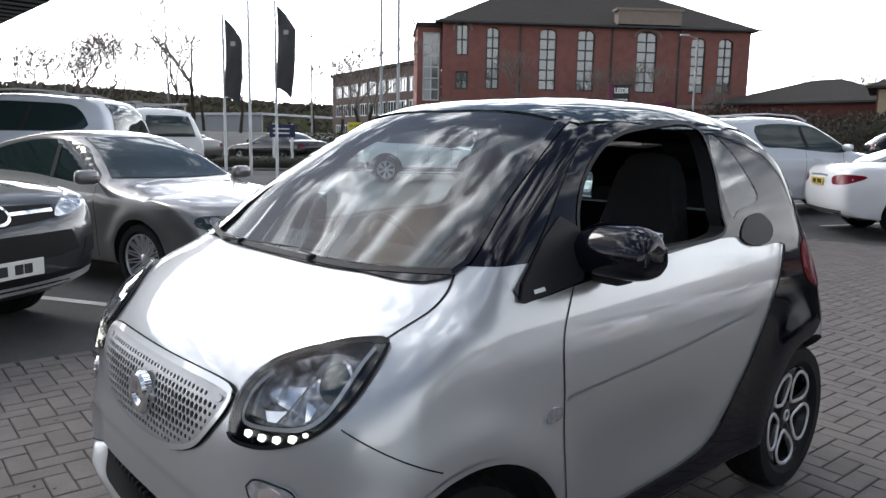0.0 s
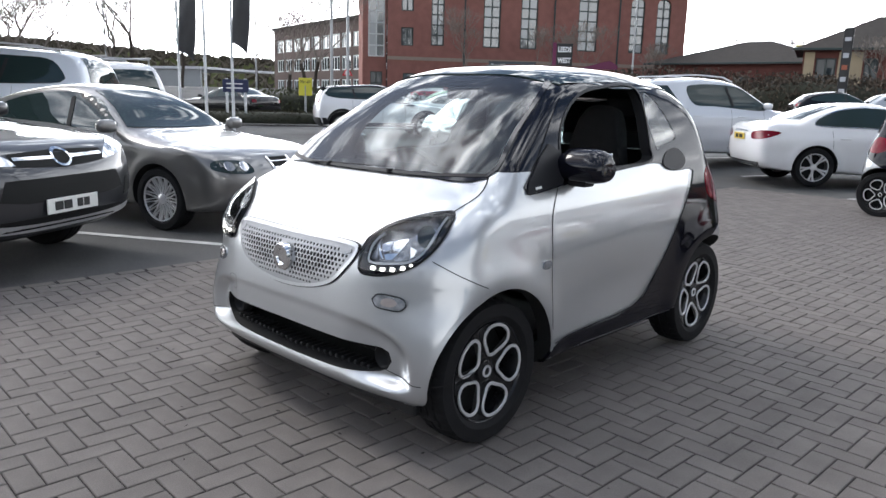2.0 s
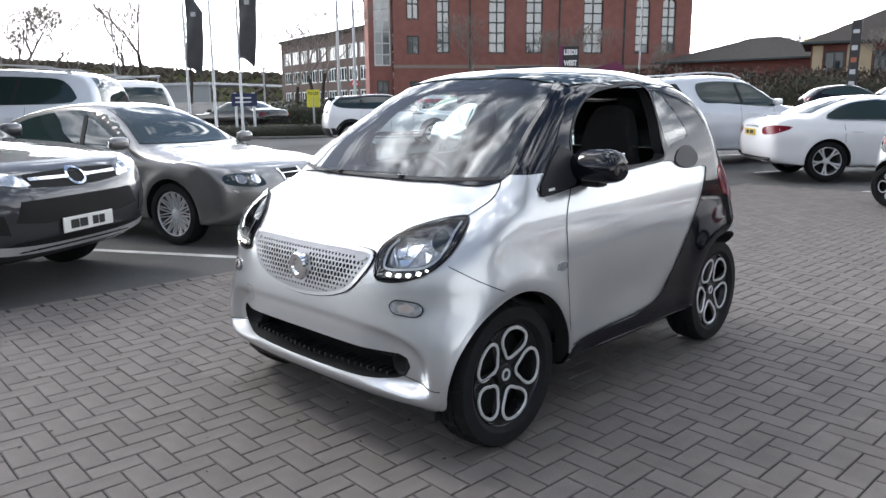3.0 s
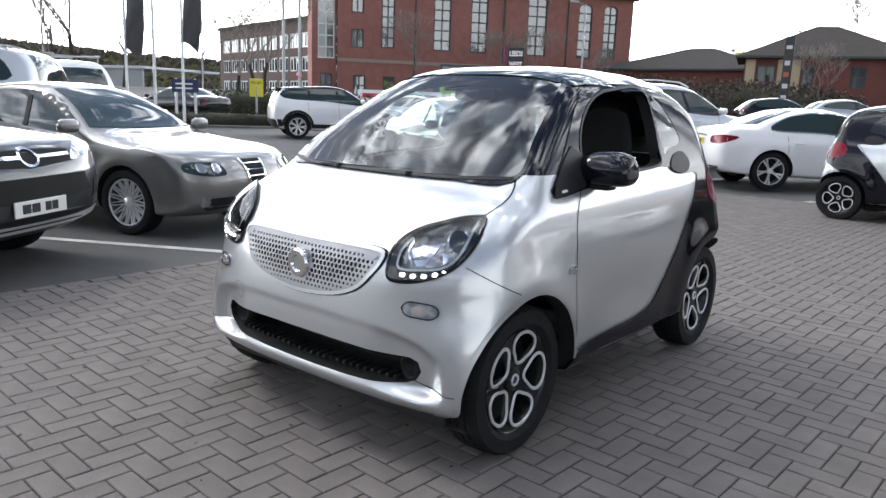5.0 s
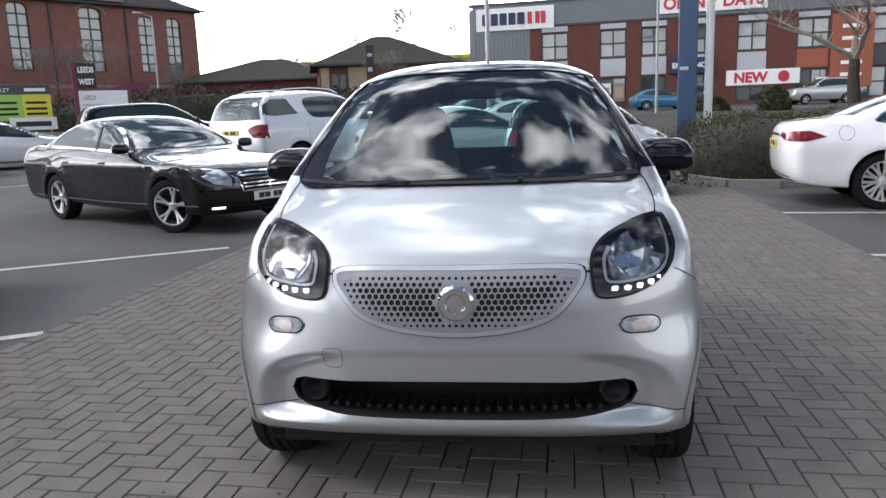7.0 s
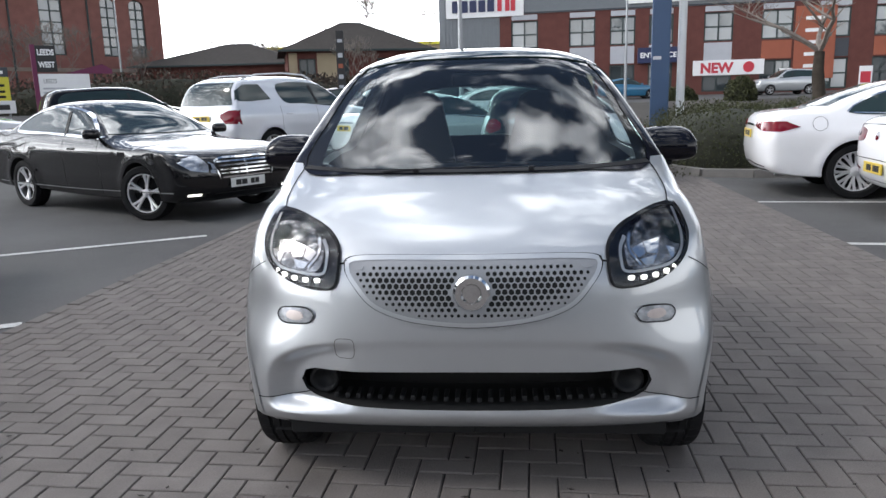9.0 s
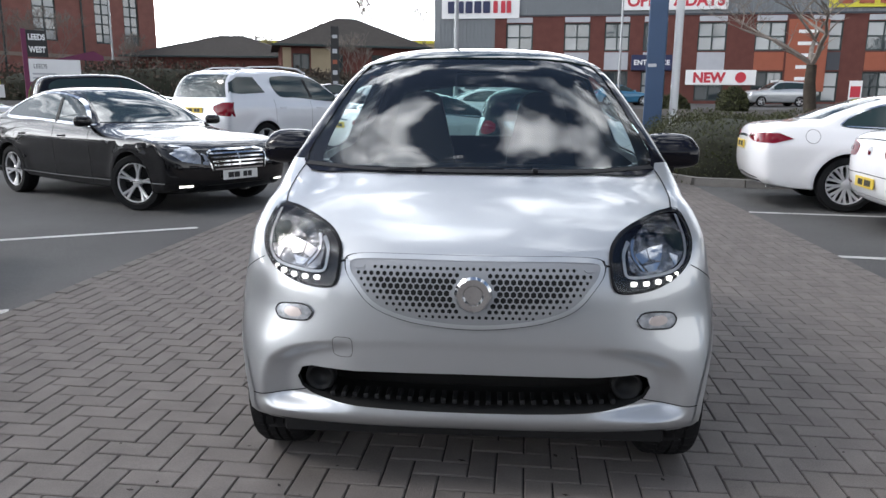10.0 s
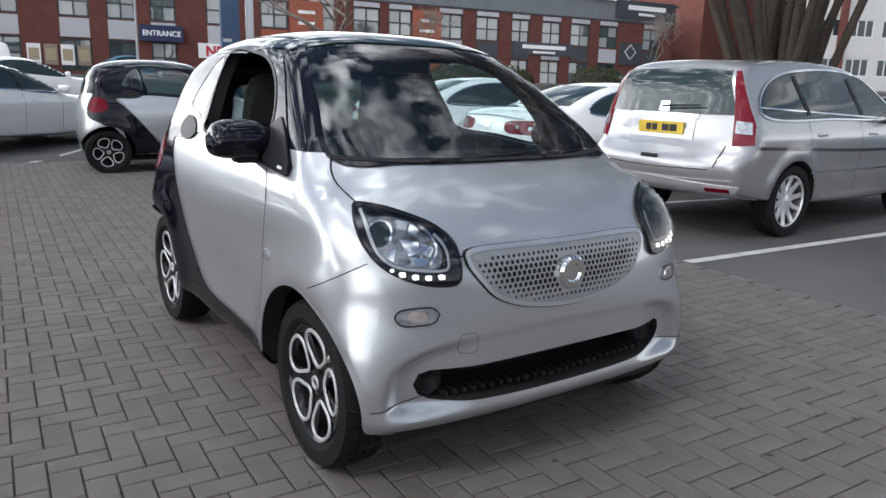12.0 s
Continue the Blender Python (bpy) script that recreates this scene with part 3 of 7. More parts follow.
def generic_car(label, m, L, W, H, wb, axle, sil, glass, color, body_name="car", style="straight", spokes=5, R=0.325, steer=0.0, belt=.64,
                panels=(), seams=(), group="", plate_front=None, plate_rear=None, cladding=None, detail=True, pillars=(.03,), mirrors=True, rails=False, spin=10, M=150, category="car", roof=None, chrome=False, rear_w=1.0):
    """A parked car: carved body shell, glass, lamps, wheels and trim. axle: y of the front axle; panels: (name, bearing, outline, material, raise, smooth, label)."""
    car = thing(body_name, label, category, m, group)
    hwid = W / 2
    tab = lerp_table([(0, .90 * hwid), (.2 * H, .95 * hwid), (.35 * H, .99 * hwid), (.5 * H, hwid), (belt * H, .955 * hwid), (.85 * H, .78 * hwid), (H, .66 * hwid), (1.2 * H, .6 * hwid)])
    outline = [(y * L, z * H, r) for y, z, r in sil]
    rear = axle + wb

    def width(y, z):
        w = tab(z)
        if M > 100:
            w += .016 * max(0, 1 - abs(z / H - belt + .075) / .05) - .012 * math.exp(-((z / H - .40) / .07) ** 2)
            for yc in (axle, rear):
                d = math.hypot(y - yc, z - R)
                w += .020 * math.exp(-((d - 1.22 * R) / .07) ** 2)
        return w
    bm = shell(outline, width, (-.30 * L, .30 * L), (.27 * H, .56 * H), 2.7, M, 8, .055 if M > 100 else .10)
    bvh = BVHTree.FromBMesh(bm)
    cuts = [drum(s * hwid * .45, s * hwid * 1.2, y, R, R * 1.13, 28) for y in (axle, rear) for s in (1, -1)]
    body = carve(bm, cuts, color, CAVITY_SHADE)
    if roof:
        for f in body.faces:
            if f.calc_center_median().z > .915 * H:
                f.material_index = 2
    part("body", body, [color, CAVITY_SHADE, roof or color], car, smooth=40)
    S = lambda pts: [(y * L, z * H) for y, z in pts]
    for s, az in ((1, 90), (-1, -90)):
        pts = S(glass) if s > 0 else [(-a, b) for a, b in S(glass)]
        part("side_window", patch(bvh, az, pts, .006, .012, 48, .05), GLASS, car, "dark tinted side glass")
        if chrome:
            part("window_trim", seam(bvh, az, list(pts) + [pts[0]], .016, .011, 60), CHROME, car)
        for yy in pillars:
            a = [(s * (yy - .01) * L, (belt + .045) * H), (s * (yy + .010) * L, .895 * H)]
            part("pillar_trim", seam(bvh, az, a, .06, .012, 8), PLASTIC, car)
        if detail:
            f = s
            for y0 in (-.145, pillars[0], .235):
                part("shut_line", seam(bvh, az, [(f * y0 * L, .20 * H), (f * (y0 - .003) * L, .45 * H), (f * y0 * L, (belt + .02) * H)], .007, .0015, 14), CAVITY_SHADE, car)
            for y0 in (pillars[0] - .05, .19):
                q, nn = drop(bvh, az, f * y0 * L, .575 * H)
                h = boxed((-.012, -.09, -.016), (.028, .09, .016), .008)
                part("door_handle", h, color, car, m=Matrix.Translation(q), smooth=30)
            part("sill_trim", seam(bvh, az, [(-f * .25 * L if f < 0 else -.25 * L, .155 * H), (f * .0, .15 * H), (f * .26 * L, .155 * H)][:: 1], .05, .004, 16), PLASTIC, car)
            for yc in (axle, rear):
                part("arch_lip", seam(bvh, az, [(f * (yc + 1.165 * R * math.cos(a)), R + 1.165 * R * math.sin(a)) for a in np.linspace(-.2, math.pi + .2, 36)], .022, .004, 36, smooth=False), color, car, smooth=True)
        if mirrors:
            q, nn = drop(bvh, az, s * -.145 * L, (belt + .035) * H)
            mb = bmesh.new()
            box(mb, (-.02 if s > 0 else -.20, -.05, .0), (.20 if s > 0 else .02, .06, .13), .045)
            part("wing_mirror", mb, color, car, m=Matrix.Translation(q + Vector((s * .03, -.02, -.02))), smooth=50)
    zb, zt = (belt + .055) * H, .945 * H
    part("windscreen", patch(bvh, 0, [(-.80 * hwid, zb), (-.55 * hwid, zt), (0, zt + .012), (.55 * hwid, zt), (.80 * hwid, zb), (0, zb - .01)], .007, .012, 0, .05), GLASS, car, "windscreen reflecting the sky")
    rz0 = (.785 if sil is SALOON else .68) * H
    zr = .955 * H if sil is SALOON else .915 * H
    part("rear_window", patch(bvh, 180, [(-.70 * hwid * rear_w, rz0), (-.56 * hwid * rear_w, zr), (0, zr + .012), (.56 * hwid * rear_w, zr), (.70 * hwid * rear_w, rz0), (0, rz0 - .01)], .007, .012, 0, .05), GLASS, car)
    for row in panels:
        nm, az, pts, mt, off, sm = row[:6]
        part(nm, patch(bvh, az, pts, off, .012, sm, .06), mt, car, row[6] if len(row) > 6 else "")
    for az, pts, wd, mt in seams:
        part("trim_strip", seam(bvh, az, pts, wd, .010, 24), mt, car)
    for (pl, az, base) in ((plate_front, 0, PLATE_W), (plate_rear, 180, PLATE_Y)):
        if pl:
            q, nn = drop(bvh, az, 0, pl)
            sg = -1 if az == 0 else 1
            yy = q.y + sg * .012
            pb = part("number_plate", boxed((-.26, min(0, sg * .012), -.056), (.26, max(0, sg * .012), .056), .004), base, car, m=Matrix.Translation((0, yy, pl)))
            for k, (x0, x1) in enumerate(((-.19, -.11), (-.10, -.02), (.035, .095), (.105, .165))):
                part("print_bar", boxed((x0, min(sg * .012, sg * .015), -.032), (x1, max(sg * .012, sg * .015), .032)), INK, pb)
    if rails:
        for s in (1, -1):
            rb = bmesh.new()
            p = [(s * .60 * hwid, y * L, z * H) for y, z in ((-.02, .965), (.03, 1.015), (.15, 1.03), (.3, 1.01), (.38, .955))]
            for a, b in zip(p, p[1:]):
                tube(rb, a, b, .016, None, 6)
            part("roof_rail", rb, ALLOY, car, smooth=60)
    wm = wheel_meshes(R, .215, R * .70, spokes, style)
    for i, y in enumerate((axle, rear)):
        for s in (1, -1):
            fit_wheel(car, wm, s * (hwid - .125), y, R, steer if i == 0 else 0, spin + 37 * i)
    return car

# ---- the silver car ----
SMART_SIL = [(-1.05, .21, .10), (-1.25, .212, .12), (-1.345, .235, .17), (-1.378, .34, .22), (-1.386, .48, .29), (-1.378, .62, .38), (-1.36, .72, .36), (-1.325, .80, .33),
             (-1.24, .885, .27), (-1.10, .985, .21), (-.99, 1.045, .19), (-.90, 1.097, .165), (-.60, 1.309, .145), (-.28, 1.498, .14), (-.08, 1.54, .13),
             (.30, 1.557, .13), (.72, 1.535, .14), (1.0, 1.465, .17), (1.10, 1.385, .22), (1.18, 1.20, .30), (1.24, 1.02, .33), (1.285, .85, .34),
             (1.308, .65, .34), (1.305, .42, .34), (1.25, .26, .30), (1.1, .215, .2), (.5, .20, .1), (-.5, .20, .1)]
SMART_HW = lerp_table([(0, .77), (.22, .795), (.42, .812), (.62, .817), (.80, .808), (.92, .788), (1.04, .745), (1.25, .655), (1.42, .575), (1.56, .51), (1.7, .45)])


def smart_hw(y, z):
    w = SMART_HW(z)
    for yc in (-.9365, .9365):      # swell over the wheels
        d = math.hypot(y - yc, z - .30)
        w += .020 * math.exp(-((d - .37) / .09) ** 2)
    w -= .022 * math.exp(-((z - .50) / .14) ** 2 - ((y + .05) / .38) ** 2)      # scooped door
    return w


def step(x, a, b):
    t = min(max((x - a) / (b - a), 0), 1)
    return t * t * (3 - 2 * t)


def prism(outline, lo, hi, along):
    """A closed bar with the given outline, along x (outline in y, z) or y (outline in x, z)."""
    bm = bmesh.new()
    ring = []
    for c in (lo, hi):
        ring.append([bm.verts.new((c, u, v) if along == "x" else (u, c, v)) for u, v in outline])
    n = len(outline)
    for k in range(n):
        bm.faces.new((ring[0][k], ring[0][(k + 1) % n], ring[1][(k + 1) % n], ring[1][k]))
    bm.faces.new(ring[0]); bm.faces.new(ring[1])
    bmesh.ops.recalc_face_normals(bm, faces=bm.faces)
    return bm


def mirrored(pts):
    return [(-p[0], p[1]) for p in pts]


DOOR_WINDOW = [(-.43, 1.062), (-.418, 1.158), (-.369, 1.241), (-.272, 1.327), (-.13, 1.400), (.05, 1.437), (.44, 1.44), (.445, 1.32), (.39, 1.153), (.383, 1.10), (0, 1.066)]
QUARTER = [(.50, 1.425), (.60, 1.385), (.68, 1.275), (.705, 1.20), (.51, 1.155), (.455, 1.13)]
SCREEN = [(-.655, 1.072), (-.40, 1.057), (0, 1.055), (.40, 1.057), (.655, 1.072), (.60, 1.25), (.525, 1.42), (.475, 1.475), (.25, 1.497), (0, 1.502), (-.25, 1.497), (-.475, 1.475), (-.525, 1.42), (-.60, 1.25)]
CELL = [(-.70, 1.05), (-.575, 1.145), (-.45, 1.255), (-.32, 1.36), (-.18, 1.435), (.10, 1.468), (.60, 1.46), (.86, 1.40), (.98, 1.32), (1.05, 1.2), (1.09, 1.05),
        (1.13, .98), (1.17, .85), (1.15, .76), (1.05, .71), (.95, .655), (.80, .622), (.68, .535), (.612, .43), (.588, .33), (.575, .225), (-.56, .225), (-.59, .30),
        (-.52, .335), (-.26, .345), (.04, .352), (.20, .385), (.27, .42), (.38, .545), (.54, .736), (.69, .90), (.79, 1.0), (.80, 1.02), (.56, 1.03), (.484, 1.063), (.40, 1.073),
        (0, 1.052), (-.49, 1.012), (-.69, .995), (-.722, 1.0), (-.735, 1.02)]
DOOR_WINDOW, QUARTER = ([tuple(p) for p in spline(o, n, True)] for o, n in ((DOOR_WINDOW, 70), (QUARTER, 36)))
SCREEN = [tuple(p) for p in spline(SCREEN, 90, True)]
CELL = [tuple(p) for p in spline(CELL, 200, True)]
SMART_SHAPE = []
HEADLAMP = [(-.048, .938), (-.105, .938), (-.20, .917), (-.31, .877), (-.375, .827), (-.398, .765), (-.394, .716), (-.335, .710), (-.24, .732), (-.155, .775), (-.095, .835), (-.062, .893)]


def seat(car, x):
    """A bucket seat with its headrest in one piece."""
    s = part("seat", shell([(-.28, .40, .05), (-.30, .50, .06), (-.20, .56, .05), (.10, .52, .05), (.18, .60, .06), (.30, 1.0, .06), (.36, 1.34, .08), (.42, 1.36, .06), (.45, 1.30, .05), (.38, .95, .05), (.30, .5, .05), (.2, .40, .05)],
             lambda y, z: .24 if z < .6 else (.24 - (z - .6) * .14 if z < 1.08 else .165 - (z - 1.08) * .22), (-.1, .25), (.47, .5), 3.0, 60, 5, .08), SEAT, car, "black cloth bucket seat", Matrix.Translation((x, .12, 0)), True)
    return s


def smart(label, m):
    car = thing("city_car", label, "car", m)
    bm = shell(SMART_SIL, smart_hw, (-.75, .75), (.32, .86), 2.8, 300, 34, .03)
    nose = {e for f in bm.faces if f.calc_center_median().y < -.9 and .24 < f.calc_center_median().z < .64 for e in f.edges}
    bmesh.ops.subdivide_edges(bm, edges=list(nose), cuts=2, use_grid_fill=True, smooth=.5)
    for f in bm.faces:
        f.smooth = True
    for v in bm.verts:      # hollow cheeks round the lower intake, over a jutting lip
        x, y, z = v.co
        if y < -.95 and z < .62:
            e = (abs(x) / .715) ** 4 + (max(.545 - z, 0) / .5) ** 8
            inside = 1 - step((abs(x) / .715) ** 3.2 + ((z - .30) / .245) ** 4 if z > .30 else (abs(x) / .715) ** 3.2, .62, 1.04)
            v.co.y += (.003 + .046 * step(abs(x), .36, .62)) * inside * step(z, .275, .325)
            v.co.y -= .012 * (1 - step(abs(z - .275), .0, .05)) * (1 - step(abs(x), .62, .78))
    bvh = BVHTree.FromBMesh(bm)
    cabin = shell([(-.70, .34, .05), (-.78, .5, .05), (-.80, .92, .05), (-.78, 1.08, .08), (-.26, 1.43, .1), (.0, 1.485, .1), (.35, 1.50, .1), (.75, 1.475, .1), (.97, 1.39, .12), (1.06, 1.25, .15), (1.12, 1.0, .2), (1.16, .75, .2), (1.13, .5, .1), (1.0, .34, .05)],
                  lambda y, z: SMART_HW(z) - .055, (-.6, .8), (.5, .9), 3.0, 70, 7, .12)
    cuts = [drum(s * .50, s * 1.1, y, .30, .350, 48) for y in (-.928, .9365) for s in (1, -1)]
    cuts.append(cabin)
    cuts.append(prism(SCREEN, -1.6, -.05, "y"))
    cuts.append(prism([(-.54, 1.09), (-.48, 1.35), (-.3, 1.40), (.3, 1.40), (.48, 1.35), (.54, 1.09)], .95, 1.6, "y"))
    for s in (1, -1):
        cuts.append(prism(DOOR_WINDOW, s * .4, s * 1.1, "x"))
        cuts.append(prism(QUARTER, s * .4, s * 1.1, "x"))
    intake = [tuple(p) for p in spline([(-.592, .385), (-.57, .424), (-.50, .432), (0, .440), (.50, .432), (.57, .424), (.592, .385), (.57, .345), (.48, .320), (0, .303), (-.48, .320), (-.57, .345)], 64, True)]
    cuts.append(prism(intake, -1.6, -1.13, "y"))
    body = carve(bm, cuts, SILVER, CAVITY_SHADE)
    bmesh.ops.bisect_plane(body, geom=body.verts[:] + body.edges[:] + body.faces[:], plane_co=(0, 0, 1.085), plane_no=(0, 0, 1))
    for f in body.faces:
        c = f.calc_center_median()
        if c.z > 1.085 and f.material_index == 0:
            f.material_index = 2
    part("body", body, [SILVER, CAVITY_SHADE, GLOSS_BLACK], car, smooth=38)
    SMART_SHAPE.append(bvh)
    # black safety cell
    for s, az in ((1, 90), (-1, -90)):
        o = CELL if s > 0 else mirrored(CELL)
        w = DOOR_WINDOW if s > 0 else mirrored(DOOR_WINDOW)
        q = QUARTER if s > 0 else mirrored(QUARTER)
        part("safety_cell", patch(bvh, az, o, .005, .012, 0, .03, holes=(w, q)), GLOSS_BLACK, car, "gloss black safety cell panel")
        part("quarter_window", patch(bvh, az, q, .003, .004, 0, .04), CLEAR, car, "fixed quarter glass")
        f = 1 if s > 0 else -1
        part("window_frame", seam(bvh, az, [(f * a, b) for a, b in DOOR_WINDOW + DOOR_WINDOW[:1]], .012, .008, 90, smooth=False), SATIN_BLACK, car)
        part("mirror_triangle", patch(bvh, az, [(f * a, b) for a, b in ((-.725, 1.0), (-.70, .993), (-.47, 1.02), (-.425, 1.07), (-.43, 1.16), (-.49, 1.19), (-.58, 1.135), (-.70, 1.04))], .012, .014, 0, .05), SATIN_BLACK, car, "matt black mirror triangle")
        part("quarter_fairing", patch(bvh, az, [(f * a, b) for a, b in ((.47, 1.065), (.53, 1.035), (.68, 1.04), (.735, 1.085), (.68, 1.135), (.55, 1.125))], .010, .014, 24, .04), SATIN_BLACK, car)
        part("print_bar", patch(bvh, az, [(f * a, b) for a, b in ((-.672, 1.009), (-.672, 1.019), (-.63, 1.022), (-.63, 1.012))], .0155, .002, 0, .03), PLATE_W, car)
        part("door_shut_line", seam(bvh, az, [(f * a, b) for a, b in ((-.50, 1.012), (-.575, .90), (-.59, .74), (-.592, .53), (-.57, .34))], .005, .0014, 50), CAVITY_SHADE, car)
        part("door_bottom_line", seam(bvh, az, [(f * a, b) for a, b in ((-.56, .345), (-.26, .353), (.04, .362), (.20, .395), (.38, .555), (.54, .746), (.70, .925), (.785, 1.02))], .008, .0066, 50), CAVITY_SHADE, car)
        cr = seam(bvh, az, [(f * a, b) for a, b in ((-.57, .728), (-.09, .754), (.50, .806))], .014, .007, 40)
        part("waist_crease", cr, SILVER, car, smooth=True)
        part("side_repeater", patch(bvh, az, [(f * a, b) for a, b in ((-.665, .69), (-.655, .715), (-.61, .718), (-.60, .70), (-.62, .685))], .006, .006, 16, .03), LAMP_CLEAR, car)
        part("wing_line", seam(bvh, az * 60 / 90, [(f * a, b) for a, b in ((-.695, .782), (-.58, .722), (-.475, .672))], .0035, .0012, 20), CAVITY_SHADE, car)
        part("arch_lip", seam(bvh, az, [(f * (-.928 + .357 * math.cos(a)), .30 + .357 * math.sin(a)) for a in np.linspace(-.15, math.pi + .2, 40)], .014, .004, 60, smooth=False), SILVER, car, smooth=True)
        part("bonnet_side_line", seam(bvh, 0, [(f * a, b) for a, b in ((.672, .942), (.685, .985), (.675, 1.03), (.655, 1.066))], .005, .0014, 24), CAVITY_SHADE, car)
        part("bonnet_corner_line", seam(bvh, 0, [(f * a, b) for a, b in ((.405, .796), (.425, .792), (.45, .787))], .006, .0016, 12), CAVITY_SHADE, car)
        # headlamp
        H = HEADLAMP if s > 0 else mirrored(HEADLAMP)
        az2 = 35 * s
        lamp = part("headlamp", patch(bvh, az2, H, .005, .014, 60, .03), GLOSS_BLACK, car, "clear headlamp in a black housing, lit at its foot")
        part("lamp_rim", seam(bvh, az2, H + H[:1], .009, .0075, 80), SATIN_BLACK, lamp)
        P = lambda pts: [(f * a, b) for a, b in pts]
        part("reflector", patch(bvh, az2, P(((-.095, .900), (-.17, .905), (-.26, .880), (-.318, .838), (-.338, .790), (-.33, .765), (-.25, .768), (-.185, .785), (-.135, .825), (-.105, .87))), .008, .004, 44, .02), LAMP_BOWL, lamp, "dark faceted reflector")
        part("projector", patch(bvh, az2, P([(-.140 + .036 * math.cos(k), .858 + .034 * math.sin(k)) for k in np.linspace(0, 2 * math.pi, 21)[:-1]]), .011, .004, 0, .02), GLASS, lamp, "dark round projector lens")
        part("projector_ring", seam(bvh, az2, P([(-.140 + .038 * math.cos(k), .858 + .036 * math.sin(k)) for k in np.linspace(.4, 3.6, 24)]), .006, .013, 24, smooth=False), CHROME, lamp)
        for facet in (((-.203, .845), (-.262, .835), (-.268, .806), (-.235, .800)), ((-.266, .834), (-.310, .818), (-.300, .792), (-.272, .804)), ((-.238, .797), (-.296, .788), (-.286, .770), (-.262, .772)),
                      ((-.185, .895), (-.225, .888), (-.222, .866), (-.196, .868)), ((-.168, .812), (-.195, .822), (-.190, .786), (-.180, .790)), ((-.232, .884), (-.262, .868), (-.250, .850), (-.228, .862))):
            part("reflector_facet", patch(bvh, az2, P(facet), .0125, .004, 0, .02), CHROME, lamp, "bright mirror facet")
        part("reflector_edge", seam(bvh, az2, P(((-.255, .880), (-.298, .850), (-.318, .812), (-.300, .772))), .007, .0135, 30), CHROME, lamp)
        part("light_guide", seam(bvh, az2, P(((-.072, .925), (-.088, .902), (-.11, .860), (-.143, .808), (-.19, .775), (-.265, .760), (-.345, .755), (-.357, .762), (-.356, .785), (-.343, .82), (-.307, .855))), .0085, .012, 70), LIGHT_GUIDE, lamp, "pale curved light guide")
        for u, z in ((-.338, .735), (-.298, .735), (-.258, .739), (-.218, .748)):
            part("led", patch(bvh, az2, P(((u - .010, z - .005), (u - .009, z + .006), (u, z + .009), (u + .009, z + .007), (u + .010, z + .001), (u + .003, z - .007))), .011, .004, 0, .05), LED, lamp, "lit white spot")
        part("led", patch(bvh, az2, P([(-.187 + .006 * math.cos(k), .762 + .005 * math.sin(k)) for k in np.linspace(0, 2 * math.pi, 9)[:-1]]), .011, .004, 0, .05), LED, lamp, "lit white spot")
        part("lamp_cover", patch(bvh, az2, H, .017, .010, 60, .03), LAMP_COVER, lamp, "clear headlamp cover")
        fo = [(f * a, b) for a, b in ((.035, .622), (.055, .642), (.12, .645), (.165, .637), (.178, .617), (.16, .594), (.10, .591), (.052, .598))]
        ind = part("indicator", patch(bvh, 20 * s, fo, .006, .012, 40, .03), HEAD_GLASS, car, "oval indicator lamp with a clear pinkish lens")
        part("indicator_rim", seam(bvh, 20 * s, fo + fo[:1], .005, .007, 60), SATIN_BLACK, ind)
        part("bulb_reflector", patch(bvh, 20 * s, [(f * a, b) for a, b in ((.075, .612), (.085, .63), (.13, .632), (.142, .615), (.125, .604), (.09, .603))], .010, .006, 20, .02), LAMP_AMBER, ind, "bright reflector")
        part("bumper_line", seam(bvh, 35 * s, [(f * a, b) for a, b in ((.05, .338), (-.06, .326), (-.154, .320), (-.235, .33), (-.29, .345))], .0035, .0015, 24), CAVITY_SHADE, car)
        # mirror
        mb = shell([(-.10, 1.06, .04), (-.115, 1.12, .05), (-.07, 1.178, .05), (.0, 1.188, .04), (.035, 1.14, .03), (.04, 1.08, .03), (0, 1.045, .04)], lambda y, z: .122 - max(z - 1.13, 0) * .35, (-.04, .0), (1.10, 1.13), 3.0, 72, 14, .025)
        mi = part("wing_mirror", mb, GLOSS_BLACK, car, "gloss black wing mirror on a matt foot", Matrix.Translation((s * .815, -.36, -.012)), True)
        ft = bmesh.new()
        box(ft, (-.15, -.06, 1.024), (.03, .02, 1.06), .014)
        box(ft, (-.16, -.05, 1.012), (-.09, .03, 1.05), .012)
        if s < 0:
            bmesh.ops.scale(ft, vec=(-1, 1, 1), verts=ft.verts); bmesh.ops.reverse_faces(ft, faces=ft.faces)
        part("mirror_foot", ft, SATIN_BLACK, mi, smooth=40)
        gl = boxed((-.09, .036, 1.085), (.09, .046, 1.17), .004)
        part("mirror_glass", gl, CHROME, mi)
        part("lower_valance", boxed((min(0, s * .66), -1.235, .155), (max(0, s * .66), -1.205, .225), .006), PLASTIC, car)
        # spats ahead of the front wheels, tail lamps
        part("wheel_spat", boxed((s * .58 - .15, -1.20, .145), (s * .58 + .15, -1.17, .225), .006), PLASTIC, car)
        T = [(f * a, b) for a, b in ((-.12, .86), (-.13, 1.0), (-.05, 1.04), (.04, .98), (.06, .88), (-.02, .83))]
        part("tail_lamp", patch(bvh, 180 - 38 * s, [(-a, b) for a, b in T], .008, .012, 30, .04), LAMP_RED, car)
        part("intake_lamp", lathe(bmesh.new(), [(.052, 0), (.052, .04), (.040, .05), (.036, .02), (.0005, .015)], 24), PLASTIC, car, m=Matrix.Translation((s * .520, -1.235, .375)) @ pose(0, 0, 0, 0, 0, -90))
        seat(car, s * .33)
        fit_wheel(car, SMART_WHEELS, s * .705, -.9365, .298, 0, 1 if s > 0 else 8)
